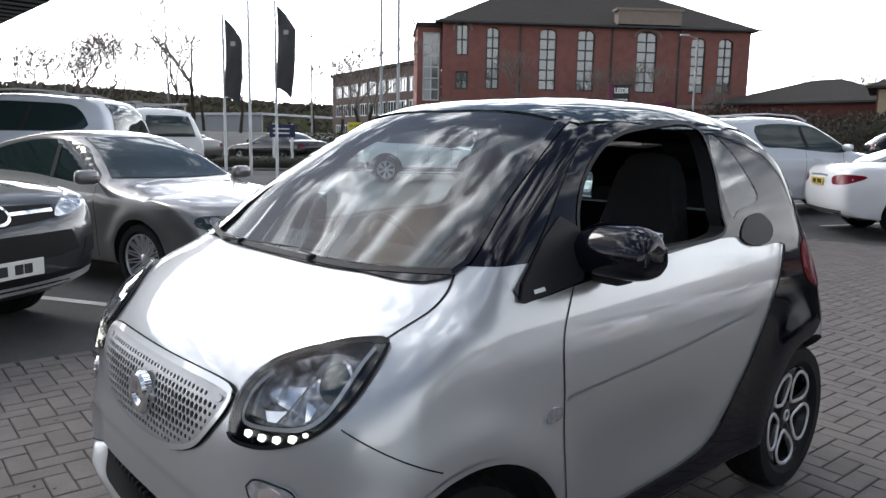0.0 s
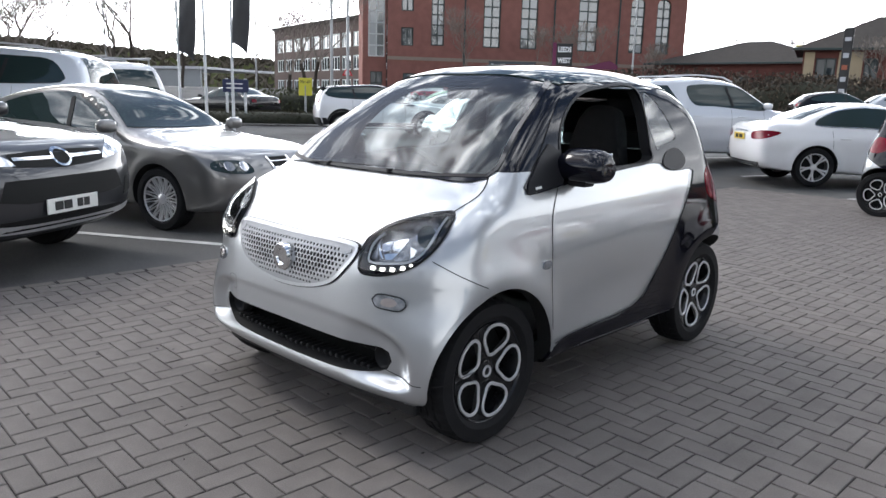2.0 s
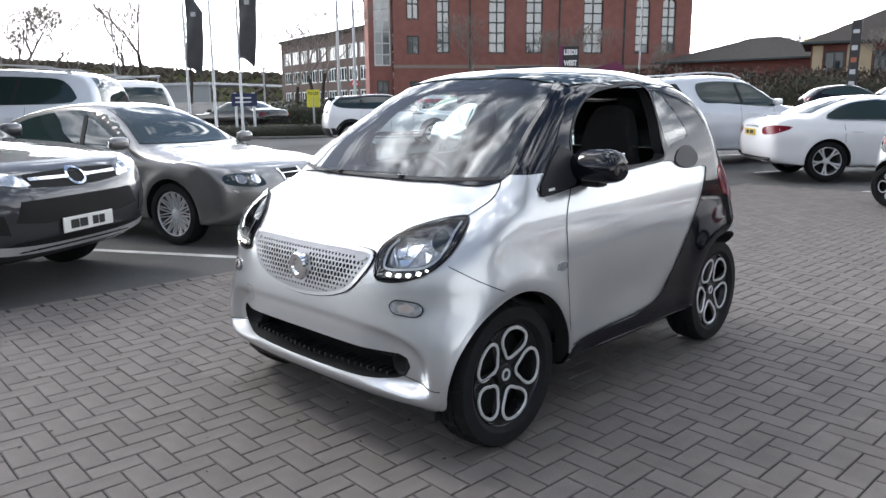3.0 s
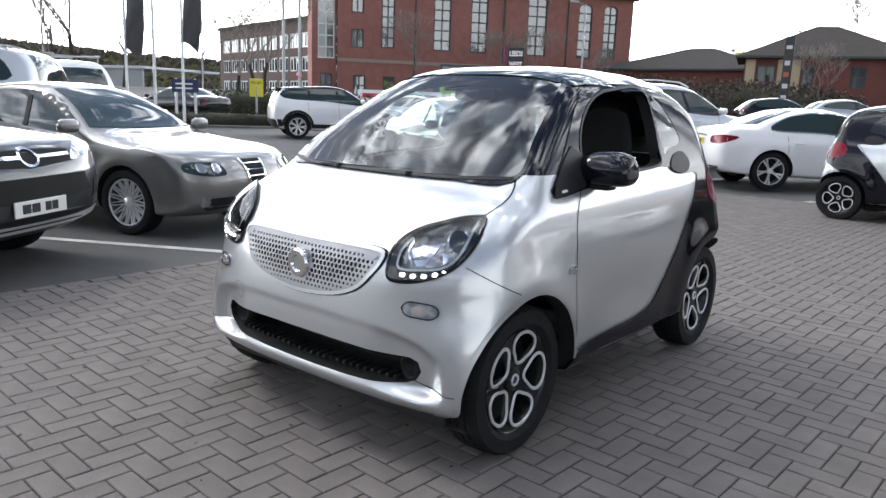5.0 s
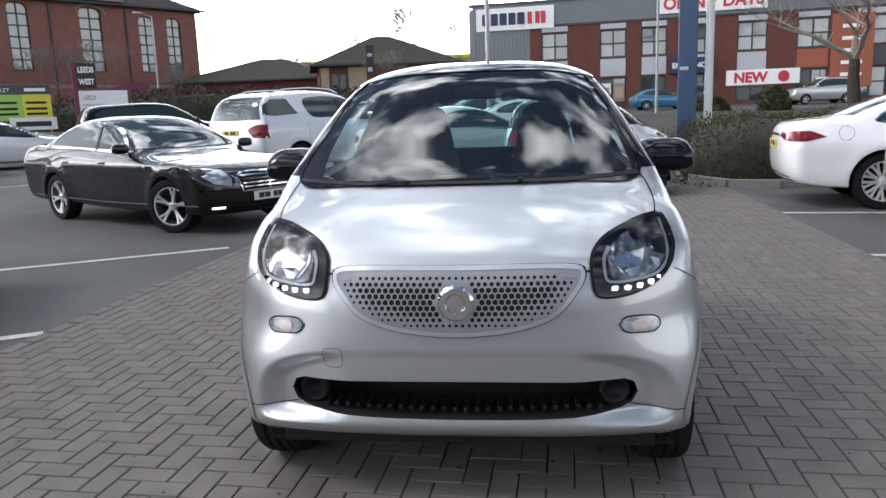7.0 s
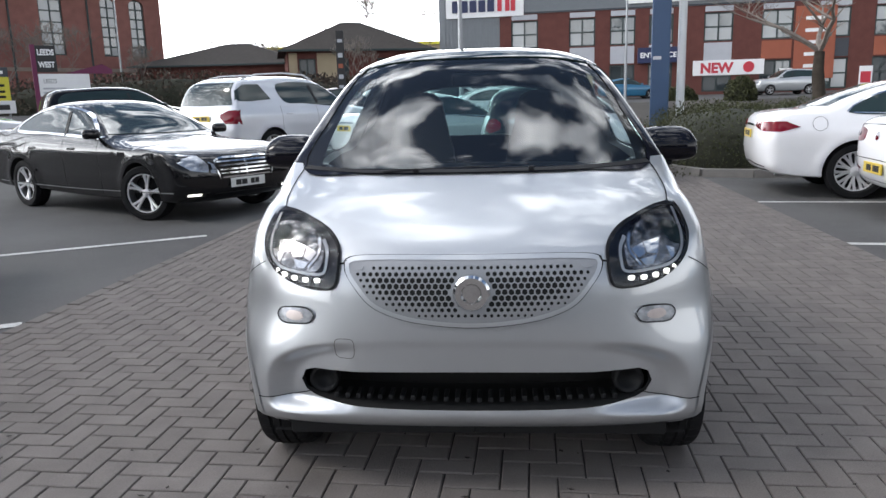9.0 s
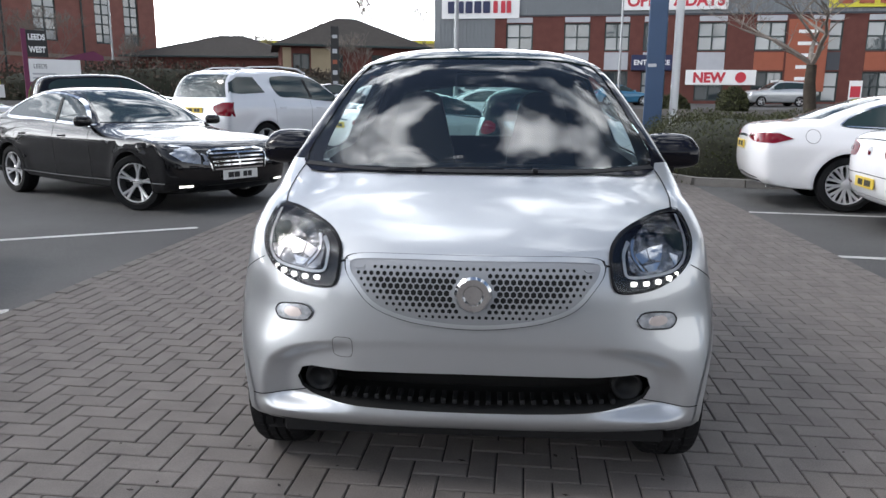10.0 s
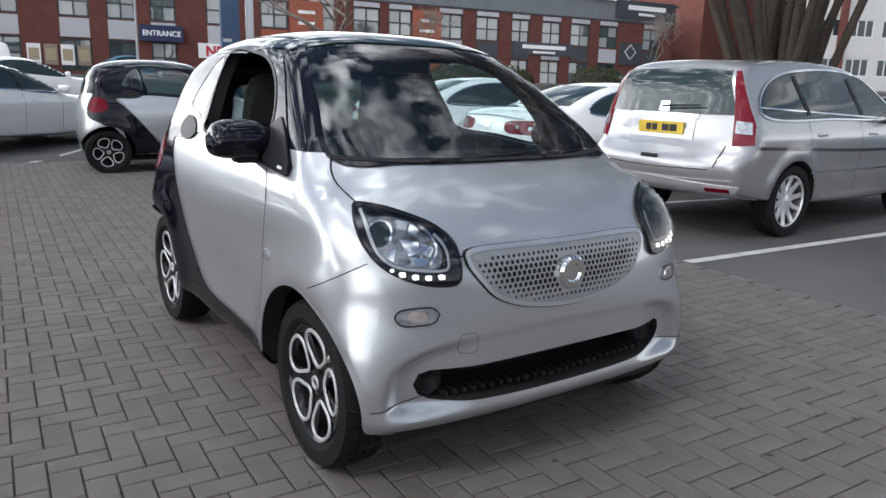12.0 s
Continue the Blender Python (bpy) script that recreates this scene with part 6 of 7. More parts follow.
part("side_wall", boxed((28.0, .4, .5), (28.4, 16, 11.6)), OFFICE_BRICK, office)
part("rear_wall", boxed((0, 16, .5), (28.4, 16.4, 11.6)), OFFICE_BRICK, office)
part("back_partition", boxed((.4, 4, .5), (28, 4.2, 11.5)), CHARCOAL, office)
for z in (4.3, 7.9):
    part("floor_slab", boxed((.4, .45, z), (28, 15.8, z + .25)), PANEL_GREY, office)
rf = bmesh.new()
E0 = [(-.7, -.7, 11.7), (29.1, -.7, 11.7), (29.1, 17.1, 11.7), (-.7, 17.1, 11.7)]
v = [rf.verts.new(p) for p in E0] + [rf.verts.new((8, 8.2, 16.4)), rf.verts.new((20.4, 8.2, 16.4))]
for q in ((0, 1, 5, 4), (1, 2, 5), (2, 3, 4, 5), (3, 0, 4), (3, 2, 1, 0)):
    rf.faces.new([v[k] for k in q])
part("roof", rf, SLATE, office, "hipped slate roof")
part("gutter", boxed((-.75, -.82, 11.62), (29.15, -.68, 11.78)), FRAME_D, office)
for u in (6.9, 15.3, 21.6):
    part("downpipe", boxed((u, -.14, 1.0), (u + .14, 0, 11.7), .03), FRAME_D, office)
# glazed stair tower on its corner
tw = wall_mesh(-1.9, -.05, .5, 11.4, [(-1.7, -.2, 4.9, 10.9), (-1.5, -.4, 1.6, 3.6)], .3, .9)
part("tower_wall", tw, OFFICE_BRICK, office)
window(office, -1.7, -.2, 4.9, 10.9, 2, 6, FRAME_W, 1.0, .12, panes=(PALE_PANE, SKY_PANE))
window(office, -1.5, -.4, 1.6, 3.6, 2, 2, FRAME_D, 1.05, .1)
part("tower_roof", boxed((-2.3, .5, 11.4), (.0, 8, 11.7)), SLATE, office)
part("tower_side", boxed((-2.2, .9, .5), (-1.9, 8, 11.4)), OFFICE_BRICK, office)

# old office block with bands of windows
block = thing("office_block", "old three-storey grey-brown office block with bands of white windows", "building", facade_pose((-92, 60), (-58, 52.5)))
bops = [(1.2 + k * 3.0, 3.6 + k * 3.0, z, z + 1.7) for k in range(11) for z in (1.6, 4.4, 7.1)]
part("brick_wall", wall_mesh(0, 35, .5, 10.2, bops, .35), GREY_BRICK, block)
for a, b, c, d in bops:
    window(block, a, b, c, d, 3, 1, FRAME_W, .1, .14, panes=(SKY_PANE, WINDOW))
part("flat_roof", boxed((-.3, -.3, 10.2), (35.3, 14, 10.6)), SLATE, block)
part("side_wall", boxed((-.3, .35, .5), (0, 14, 10.2)), GREY_BRICK, block)
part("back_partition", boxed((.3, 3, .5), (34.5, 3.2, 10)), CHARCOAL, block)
# pale shed in the far distance
shed = thing("warehouse", "low pale warehouse in the distance", "building", facade_pose((-150, 45), (-95, 66)))
part("wall", wall_mesh(0, 40, 0, 5, [], .4), CLADDING, shed)
part("roof", boxed((-.5, -.5, 5), (40.5, 20, 5.4)), PANEL_GREY, shed)


def hipped(name, label, a, b, depth, z0, eaves, ridge, wall_mat, openings, inset=5.0):
    h = thing(name, label, "building", facade_pose(a, b))
    w = (Vector(b) - Vector(a)).length
    part("brick_wall", wall_mesh(0, w, z0, eaves, openings, .3), wall_mat, h)
    part("side_wall", boxed((-.0, .3, z0), (.3, depth, eaves)), wall_mat, h)
    part("side_wall", boxed((w - .3, .3, z0), (w, depth, eaves)), wall_mat, h)
    part("back_partition", boxed((.4, 2.5, z0), (w - .4, 2.7, eaves)), CHARCOAL, h)
    for o in openings:
        window(h, *o, 2, 2, FRAME_D, .12, .09)
    bm = bmesh.new()
    v = [bm.verts.new(p) for p in ((-.6, -.6, eaves), (w + .6, -.6, eaves), (w + .6, depth + .6, eaves), (-.6, depth + .6, eaves), (inset, depth / 2, ridge), (w - inset, depth / 2, ridge))]
    for q in ((0, 1, 5, 4), (1, 2, 5), (2, 3, 4, 5), (3, 0, 4), (3, 2, 1, 0)):
        bm.faces.new([v[k] for k in q])
    part("roof", bm, SLATE, h, "dark hipped roof")
    part("gutter", boxed((-.65, -.72, eaves - .12), (w + .65, -.58, eaves + .02)), FRAME_D, h)
    return h


hipped("brick_office", "low red brick office with a dark hipped roof", (-30.5, 59), (-16.4, 59.5), 12, .8, 4.9, 7.1, BRICK, [(2 + k * 2.6, 3.3 + k * 2.6, 2.0, 3.8) for k in range(5)], 6)
hb = hipped("brick_office", "brick and tan panelled office with a dark hipped roof", (-14.7, 49.5), (-4.9, 52.5), 9, .8, 5.2, 7.6, BRICK, [(.8, 2.0, 1.6, 4.6), (3.6, 4.4, 1.6, 4.6), (6.5, 7.4, 3.2, 4.6), (8.6, 9.4, 3.2, 4.6), (6.5, 7.4, 1.5, 2.6)], 4.4)
part("tan_panel", boxed((2.1, -.04, 1.0), (3.5, 0, 5.0)), TAN, hb)
part("tan_panel", boxed((.1, -.04, 1.0), (.7, 0, 5.0)), TAN, hb)
far_yellow = thing("warehouse", "long ochre warehouse roof behind the offices", "building", facade_pose((-30, 95), (14, 92)))
part("wall", wall_mesh(0, 44, 0, 8.6, [], .4), TAN, far_yellow)
part("roof", boxed((-.5, -.3, 8.6), (44.5, 15, 9.0)), YELLOW, far_yellow)
right_block = thing("office_block", "pale rendered block with bands of windows", "building", facade_pose((60, 36), (92, 20)))
rops = [(1 + k * 3.2, 3.4 + k * 3.2, z, z + 1.6) for k in range(10) for z in (3.0, 6.4, 9.8)]
part("wall", wall_mesh(0, 35, .5, 13.0, rops, .35), PALE_WALL, right_block)
for o in rops:
    window(right_block, *o, 3, 1, FRAME_W, .1, .12)
part("flat_roof", boxed((-.3, -.3, 13), (35.3, 12, 13.4)), SLATE, right_block)
part("back_partition", boxed((.3, 3, .5), (34.5, 3.2, 12.8)), CHARCOAL, right_block)
for u0, u1 in ((6.3, 6.8), (17.4, 18.6), (26.8, 28.2)):
    part("brick_pier", boxed((u0, -.5, .5), (u1, .0, 13.6)), BRICK, right_block)
wing = thing("brick_wing", "tall red brick wing beyond the trade building", "building", facade_pose((63.8, 49.1), (76.0, 47.7)))
part("wall", boxed((3.5, .2, .5), (14.0, 12, 12.0)), BRICK, wing)
part("parapet", boxed((3.4, .1, 12.0), (14.1, 12.1, 12.3)), CHARCOAL, wing)

# showroom canopy overhead, beside the start
canopy = thing("showroom_canopy", "dark flat canopy of the showroom", "canopy", pose(-18.0, .55, 0, 0, 0, 0))
cb = bmesh.new(); box(cb, (-6, -8, 4.0), (7.2, 1.7, 4.35), .03)
part("soffit", cb, CHARCOAL, canopy)
for k in range(21):
    part("soffit_slat", boxed((-5.8 + k * .6, -7.9, 3.95), (-5.45 + k * .6, 1.6, 4.0)), SATIN_BLACK, canopy)
for x, y in ((-5.5, -7.5), (6.7, -7.5)):
    part("column", boxed((x - .1, y - .1, -.02), (x + .1, y + .1, 4.0), .02), STEEL, canopy)
# assumed building out of view, added for what the car front reflects
showroom = thing("showroom", "assumed glazed showroom, never in view, added to shape light and reflections", "building", facade_pose((14, -19), (-14, -21)))
part("wall", wall_mesh(0, 28, 0, 5.4, [(1 + k * 3.4, 4 + k * 3.4, .2, 3.6) for k in range(8)], .4), PALE_WALL, showroom)
for k in range(8):
    window(showroom, 1 + k * 3.4, 4 + k * 3.4, .2, 3.6, 2, 1, FRAME_D, .15, .08)
part("roof", boxed((-.3, -.6, 5.4), (28.3, 14, 5.8)), CHARCOAL, showroom)
part("back_partition", boxed((.4, 6, 0), (27.6, 6.2, 5.3)), PALE_WALL, showroom)

# ---- street furniture ----


def post(name, label, category, x, y, h, r, material, r1=None):
    t = thing(name, label, category, pose(x, y, gz(x, y) - .03))
    part("pole", tube(bmesh.new(), (0, 0, 0), (0, 0, h), r, r1 or r, 12), material, t, smooth=40)
    return t


def street_lamp(x, y, h, rz, label):
    t = post("street_lamp", label, "lamp", x, y, h, .085, STEEL, .05)
    a = bmesh.new(); tube(a, (0, 0, h - .1), (0, -.7, h + .15), .035, .03, 8)
    part("arm", a, STEEL, t, m=pose(0, 0, 0, 0, 0, rz))
    hd = boxed((-.10, -1.25, h + .08), (.10, -.6, h + .22), .05)
    part("lantern", hd, PANEL_GREY, t, m=pose(0, 0, 0, 0, 0, rz), smooth=50)
    return t


street_lamp(-25.6, 46.6, 7.6, -40, "grey steel street lamp before the brick office")
street_lamp(-1.0, 21.0, 9.5, 70, "tall grey steel street lamp")
street_lamp(7.6, 40.0, 7.2, 60, "grey steel street lamp by the trade building")
street_lamp(-60, 22.5, 11, 60, "tall grey street lamp among bare trees")
street_lamp(-12.6, 72, 8.2, 60, "grey street lamp between the offices")
street_lamp(-52, 31.5, 8, 60, "grey street lamp by the old block")
street_lamp(-110, 28, 9, 60, "distant grey street lamp")
street_lamp(26.5, 13.2, 9.5, 90, "grey street lamp behind the large tree")
fl = post("floodlight_mast", "steel mast with a pair of floodlights", "lamp", -24.8, 18.2, 8.4, .075, STEEL, .05)
for s in (1, -1):
    part("floodlight", boxed((-.28, -.12, -.22), (.28, .12, .22), .03), SATIN_BLACK, fl, m=pose(s * .34, 0, 8.3, 0, 20 * s, -40))
post("lighting_mast", "tall plain steel mast", "mast", -26.6, 20.6, 13, .08, STEEL, .06)

FLAG = mat("black_flag", (0.10, 0.10, 0.105), 0.75, 0, 0.2, 3)
for k, (x, y, h, flagged) in enumerate(((-21.4, 9.1, 5.25, True), (-20.2, 9.4, 8.2, False), (-19.2, 9.8, 5.5, True))):
    f = post("flag_pole", "white pole with a dark banner flag" if flagged else "bare white flag pole", "flagpole", x, y, h, .05, POLE_WHITE, .035)
    if flagged:
        bm = bmesh.new()
        g = []
        for i in range(9):
            u = i / 8
            row = []
            for j in range(19):
                w_ = j / 18
                top = h - .15 - .75 * u ** 1.3
                z = top - w_ * (2.55 - .4 * u)
                row.append(bm.verts.new((.05 + .62 * u * (1 - .28 * w_), .13 * math.sin(5 * u + 5 * w_), z)))
            g.append(row)
        for i in range(8):
            for j in range(18):
                bm.faces.new((g[i][j], g[i + 1][j], g[i + 1][j + 1], g[i][j + 1])).smooth = True
        bmesh.ops.solidify(bm, geom=bm.faces[:], thickness=.006)
        part("flag", bm, FLAG, f, "dark grey printed banner flag", pose(0, 0, 0, 0, 0, 50))
        part("emblem", boxed((.28, -.16, h - 1.05), (.44, -.15, h - .90), .01), STEEL, f, m=pose(0, 0, 0, 0, 0, 50))
island = thing("planted_island", "low dark hedge on a kerbed island", "hedge", pose(-22.8, 13.0, gz(-22.8, 13.0) - .02, 0, 0, -33))
ib = bmesh.new(); box(ib, (-1.15, -4.15, 0), (1.15, 4.15, .09), .03)
part("kerb", ib, KERB, island)
bs = post("direction_sign", "dark blue sign board on two white posts", "sign", -23.0, 11.8, 1.75, .05, POLE_WHITE)
part("pole", tube(bmesh.new(), (0, 0, 0), (0, 0, 1.75), .05, None, 10), POLE_WHITE, bs, m=pose(.44, .52, 0))
part("sign_board", boxed((-.14, -.09, 1.24), (.82, -.055, 1.72), .01), NAVY, bs, m=pose(0, 0, 0, 0, 0, 50))
for z in (1.53, 1.37):
    part("print_bar", boxed((.0, -.096, z), (.6, -.09, z + .05)), SIGN_WHITE, bs, m=pose(0, 0, 0, 0, 0, 50))
ys = post("sale_board", "small yellow board on a post", "sign", -26.0, 17.6, 1.5, .05, STEEL)
yb = part("sign_board", boxed((-.30, -.04, 1.05), (.30, .04, 1.85), .01), YELLOW, ys, m=pose(0, 0, 0, 0, 0, 50))
lettering("TO LET", .15, INK, yb, pose(0, -.043, 1.62), "black capitals", .004)
ws = post("warning_sign", "red and white triangular road sign", "sign", -29.7, 23.1, 1.95, .04, STEEL)
tri_ = bmesh.new()
tv = [tri_.verts.new(p) for p in ((-.29, -.02, 1.9), (.29, -.02, 1.9), (0, -.02, 2.4))]
tri_.faces.new(tv); bmesh.ops.solidify(tri_, geom=tri_.faces[:], thickness=.03)
part("sign_plate", tri_, SIGN_RED, ws, m=pose(0, 0, 0, 0, 0, 45))
tri2 = bmesh.new()
tv = [tri2.verts.new(p) for p in ((-.18, -.06, 1.96), (.18, -.06, 1.96), (0, -.06, 2.28))]
tri2.faces.new(tv); bmesh.ops.solidify(tri2, geom=tri2.faces[:], thickness=.01)
part("sign_face", tri2, SIGN_WHITE, ws, m=pose(0, 0, 0, 0, 0, 45))

tm = thing("totem_sign", "maroon and black totem sign with white capitals", "sign", pose(-24.3, 35.8, gz(-24.3, 35.8) + .15, 0, 0, 36) @ Matrix.Diagonal((.72, 1, 1, 1)))
part("panel", boxed((-.95, -.12, -.4), (-.62, .12, 3.8), .02), MAROON, tm)
p2 = part("name_panel", boxed((-.62, -.10, 2.35), (.75, .10, 3.75), .01), INK, tm, "black panel with white capitals")
lettering("LEEDS", .42, SIGN_WHITE, p2, pose(.06, -.105, 3.25), "white capitals", .018)
lettering("WEST", .42, SIGN_WHITE, p2, pose(.06, -.105, 2.60), "white capitals", .018)
p3 = part("tenant_panel", boxed((-.62, -.10, 1.05), (2.9, .10, 2.25), .01), SIGN_WHITE, tm, "wide white panel with dark writing")
part("panel_wedge", prism([(1.2, 2.26), (4.6, 2.26), (4.6, 2.50), (3.9, 2.78)], -.08, .08, "y"), MAROON, tm, "slanting maroon top")
lettering("LEEDS", .34, CHARCOAL, p3, pose(.15, -.105, 1.75), "dark capitals")
for z in (1.2, 1.42):
    part("print_bar", boxed((-.4, -.11, z), (1.2, -.10, z + .09)), PANEL_GREY, p3)
part("skirt_panel", boxed((-.62, -.09, -.4), (.75, .09, 1.15), .01), MAROON, tm)
for (x, y, w_, h_, m_, z0, lab) in ((-30.0, 36.85, 1.85, 1.5, LIME, .8, "lime green letting board with white capitals"), (-28.75, 37.75, 1.5, 1.5, YELLOW, .8, "yellow letting board with black bars")):
    b = thing("letting_board", lab, "sign", pose(x, y, gz(x, y), 0, 0, 37))
    part("sign_board", boxed((-w_ / 2, -.04, z0), (w_ / 2, .04, z0 + h_), .01), m_, b)
    tb = part("top_band", boxed((-w_ / 2, -.05, z0 + h_), (w_ / 2, .05, z0 + h_ + .55), .01), CHARCOAL, b)
    if m_ is LIME:
        lettering("TO LET", .30, SIGN_WHITE, tb, pose(-.3, -.055, z0 + h_ + .16), "white capitals")
    else:
        part("print_bar", boxed((-.6, -.058, z0 + h_ + .18), (.5, -.05, z0 + h_ + .36)), SIGN_WHITE, tb)
    for z in (z0 + .3, z0 + .6, z0 + .95):
        part("print_bar", boxed((-.6, -.05, z), (.5, -.04, z + .14)), SATIN_BLACK, b)
    for s in (1, -1):
        part("leg", tube(bmesh.new(), (s * w_ * .4, 0, 0), (s * w_ * .4, 0, z0), .05, None, 8), STEEL, b)
for k in range(3):
    b = thing("banner_board", "white banner board with dark bars", "sign", pose(-31.8 + k * 2.1, 31.2 + k * 2.2, gz(-30, 33), 0, 0, 46), "banner boards")
    part("sign_board", boxed((-1.2, -.03, .3), (1.2, .03, 1.0), .01), SIGN_WHITE, b)
    part("print_bar", boxed((-.9, -.04, .5), (.9, -.03, .78)), INK if k else SIGN_RED, b)
os_ = thing("totem_sign", "slim black totem with small white panels", "sign", pose(-7.3, 32.3, gz(-7.3, 32.3) - .1, 0, 0, 12))
part("panel", boxed((-.19, -.12, 0), (.19, .12, 4.2), .02), INK, os_)
for z in (1.45, 1.95, 2.45, 2.95):
    part("name_plate", boxed((-.12, -.14, z), (.10, -.12, z + .20)), PANEL_GREY if z != 2.45 else ORANGE, os_)
part("name_plate", boxed((-.12, -.14, 3.65), (.12, -.12, 3.8)), PANEL_GREY, os_)
pil = thing("blue_pillar", "tall blue painted steel sign pillar", "pillar", pose(3.75, 13.3, gz(3.75, 13.3) - .1, 0, 0, -12))
part("panel", boxed((-.20, -.12, 0), (.20, .12, 7.5), .02), BLUE_STEEL, pil)
for z in (2.06,):
    part("print_bar", boxed((-.16, -.13, z), (.02, -.12, z + .07)), PANEL_GREY, pil)
post("white_mast", "tall smooth white mast beside a blue pillar", "mast", 4.22, 13.35, 9.5, .095, POLE_WHITE, .08)
cv = thing("chevron_sign", "white road sign with a red chevron", "sign", pose(-3.3, 49.0, gz(-3.3, 49.0), 0, 0, 0))
part("sign_board", boxed((-.7, -.03, .5), (.7, .03, 1.9), .01), SIGN_WHITE, cv)
ch = bmesh.new(); box(ch, (-.09, -.05, -.45), (.09, -.03, .45)); part("chevron_bar", ch, SIGN_RED, cv, m=pose(-.1, 0, 1.45, 0, -45, 0))
ch = bmesh.new(); box(ch, (-.09, -.05, -.45), (.09, -.03, .45)); part("chevron_bar", ch, SIGN_RED, cv, m=pose(-.1, 0, .95, 0, 45, 0))
for s in (-.5, .5):
    part("leg", tube(bmesh.new(), (s, 0, -.1), (s, 0, .5), .04, None, 8), STEEL, cv)

# ---- planting ----


def leaves(bm, pts, size, rng):
    for p in pts:
        q = Euler((rng.uniform(0, 6.3), rng.uniform(0, 6.3), rng.uniform(0, 6.3))).to_matrix()
        s = size * rng.uniform(.6, 1.4)
        a, b = q @ Vector((s, 0, 0)), q @ Vector((0, s * .5, 0))
        p = Vector(p)
        bm.faces.new([bm.verts.new(p + v_) for v_ in (a, b, -a, -b)])


def bush(name, label, m, rx, ry, rz, count, size, seed, material=None, boxy=2.0, core=.82):
    """Leaves over an uneven mound, with a dark twiggy core."""
    rng = random.Random(seed)
    t = thing(name, label, "bush" if name != "hedge" else "hedge", m)
    cm = bmesh.new()
    bmesh.ops.create_icosphere(cm, subdivisions=3, radius=1)
    for v_ in cm.verts:
        d = v_.co.copy()
        k = (abs(d.x) ** (boxy * 1.0) + abs(d.y) ** boxy + abs(d.z) ** boxy) ** (-1 / boxy)
        n_ = 1 + .16 * noise.noise(d * 2.3 + Vector((seed, 0, 0)))
        v_.co = Vector((d.x * k * rx, d.y * k * ry, max(d.z * k, -.05) * rz)) * core * n_
    part("core", cm, DARK_LEAF, t, smooth=True)
    lm = bmesh.new()
    pts = []
    for _ in range(count):
        d = Vector((rng.gauss(0, 1), rng.gauss(0, 1), abs(rng.gauss(0, 1)))).normalized()
        k = (abs(d.x) ** boxy + abs(d.y) ** boxy + abs(d.z) ** boxy) ** (-1 / boxy)
        n_ = 1 + .16 * noise.noise(d * 2.3 + Vector((seed, 0, 0))) + .10 * noise.noise(d * 9 + Vector((seed, 3, 0)))
        r_ = n_ * rng.uniform(.82, 1.04)
        pts.append((d.x * k * rx * r_, d.y * k * ry * r_, max(d.z * k * rz * r_, .02)))
    leaves(lm, pts, size, rng)
    tagged(part("foliage", lm, material or HEDGE, t), kind="stuff")
    return t


DARK_LEAF = mat("inner_twigs", (0.020, 0.022, 0.012), 0.9, 0, 0.4, 8)
SHRUB = mat("dark_shrub", (0.030, 0.028, 0.017), 0.85, 0, 0.35, 4, spread=0.35, spec=0.1)
BROWN_LEAF = mat("brown_shrub", (0.050, 0.036, 0.024), 0.8, 0, 0.35, 4, spread=0.35)
bush("hedge", "dense dark green clipped hedge above a kerb", pose(5.95, 11.25, gz(6, 10) - .1, 0, 0, -5), 2.9, 2.6, 1.14, 42000, .024, 1, None, 5.0, .93)
bush("hedge", "dark green hedge running behind parked cars", pose(12.5, 10.6, .1, 0, 0, -5), 3.6, 2.0, .95, 20000, .030, 2, None, 5.0, .93)
bush("hedge", "low dark hedge on the planted island", pose(-22.8, 13.0, gz(-22.8, 13.0), 0, 0, -33), 1.1, 4.1, .52, 12000, .026, 3, SHRUB, 4.0, .9)
bush("hedge", "brown-green hedge before the old block", pose(-28, 21, gz(-28, 21) - .1, 0, 0, 50), 6.5, 1.2, 1.3, 3500, .08, 4, None, 3.0)
bush("hedge", "brown shrubs along the offices", pose(-22, 44, gz(-22, 44), 0, 0, 20), 12, 2.0, 2.4, 5000, .12, 5, BROWN_LEAF, 2.6)
bush("hedge", "brown shrubs below the hipped roofs", pose(-12, 45, gz(-12, 45), 0, 0, 10), 6, 1.8, 2.2, 4000, .12, 6, BROWN_LEAF, 2.6)
for k, (x, y, r_, h_) in enumerate(((11.2, 31, .72, 1.15), (22.5, 31, 2.4, 1.6), (26.0, 30.5, 1.5, 1.25), (29.8, 27.5, 1.7, 1.4), (33.5, 26.0, 1.4, 1.3), (9.0, 33, .8, .8))):
    bush("bush", "rounded dark clipped bush", pose(x, y, gz(x, y) + .25), r_, r_ * .8, h_, 1800, .07, 10 + k, None, 2.2)
# kerb and bank behind the right-hand bays
kb = bmesh.new()
P = [(2.75, 16.0), (2.98, 11.4), (3.2, 9.3), (3.48, 8.62), (4.2, 8.36), (12, 7.7), (26, 6.6)]
for a, b in zip(P, P[1:]):
    a, b = Vector((*a, 0)), Vector((*b, 0))
    n_ = Vector(((b - a).y, -(b - a).x, 0)).normalized() * .07
    q = [a + n_, b + n_, b - n_, a - n_]
    lo = [kb.verts.new((p.x, p.y, gz(p.x, p.y) - .05)) for p in q]
    hi = [kb.verts.new((p.x, p.y, gz(p.x, p.y) + .12)) for p in q]
    for k in range(4):
        kb.faces.new((lo[k], lo[(k + 1) % 4], hi[(k + 1) % 4], hi[k]))
    kb.faces.new(hi)
bmesh.ops.recalc_face_normals(kb, faces=kb.faces)
tagged(part("kerb", kb, KERB), "weathered concrete kerb round the planting", "kerb", kind="structure")
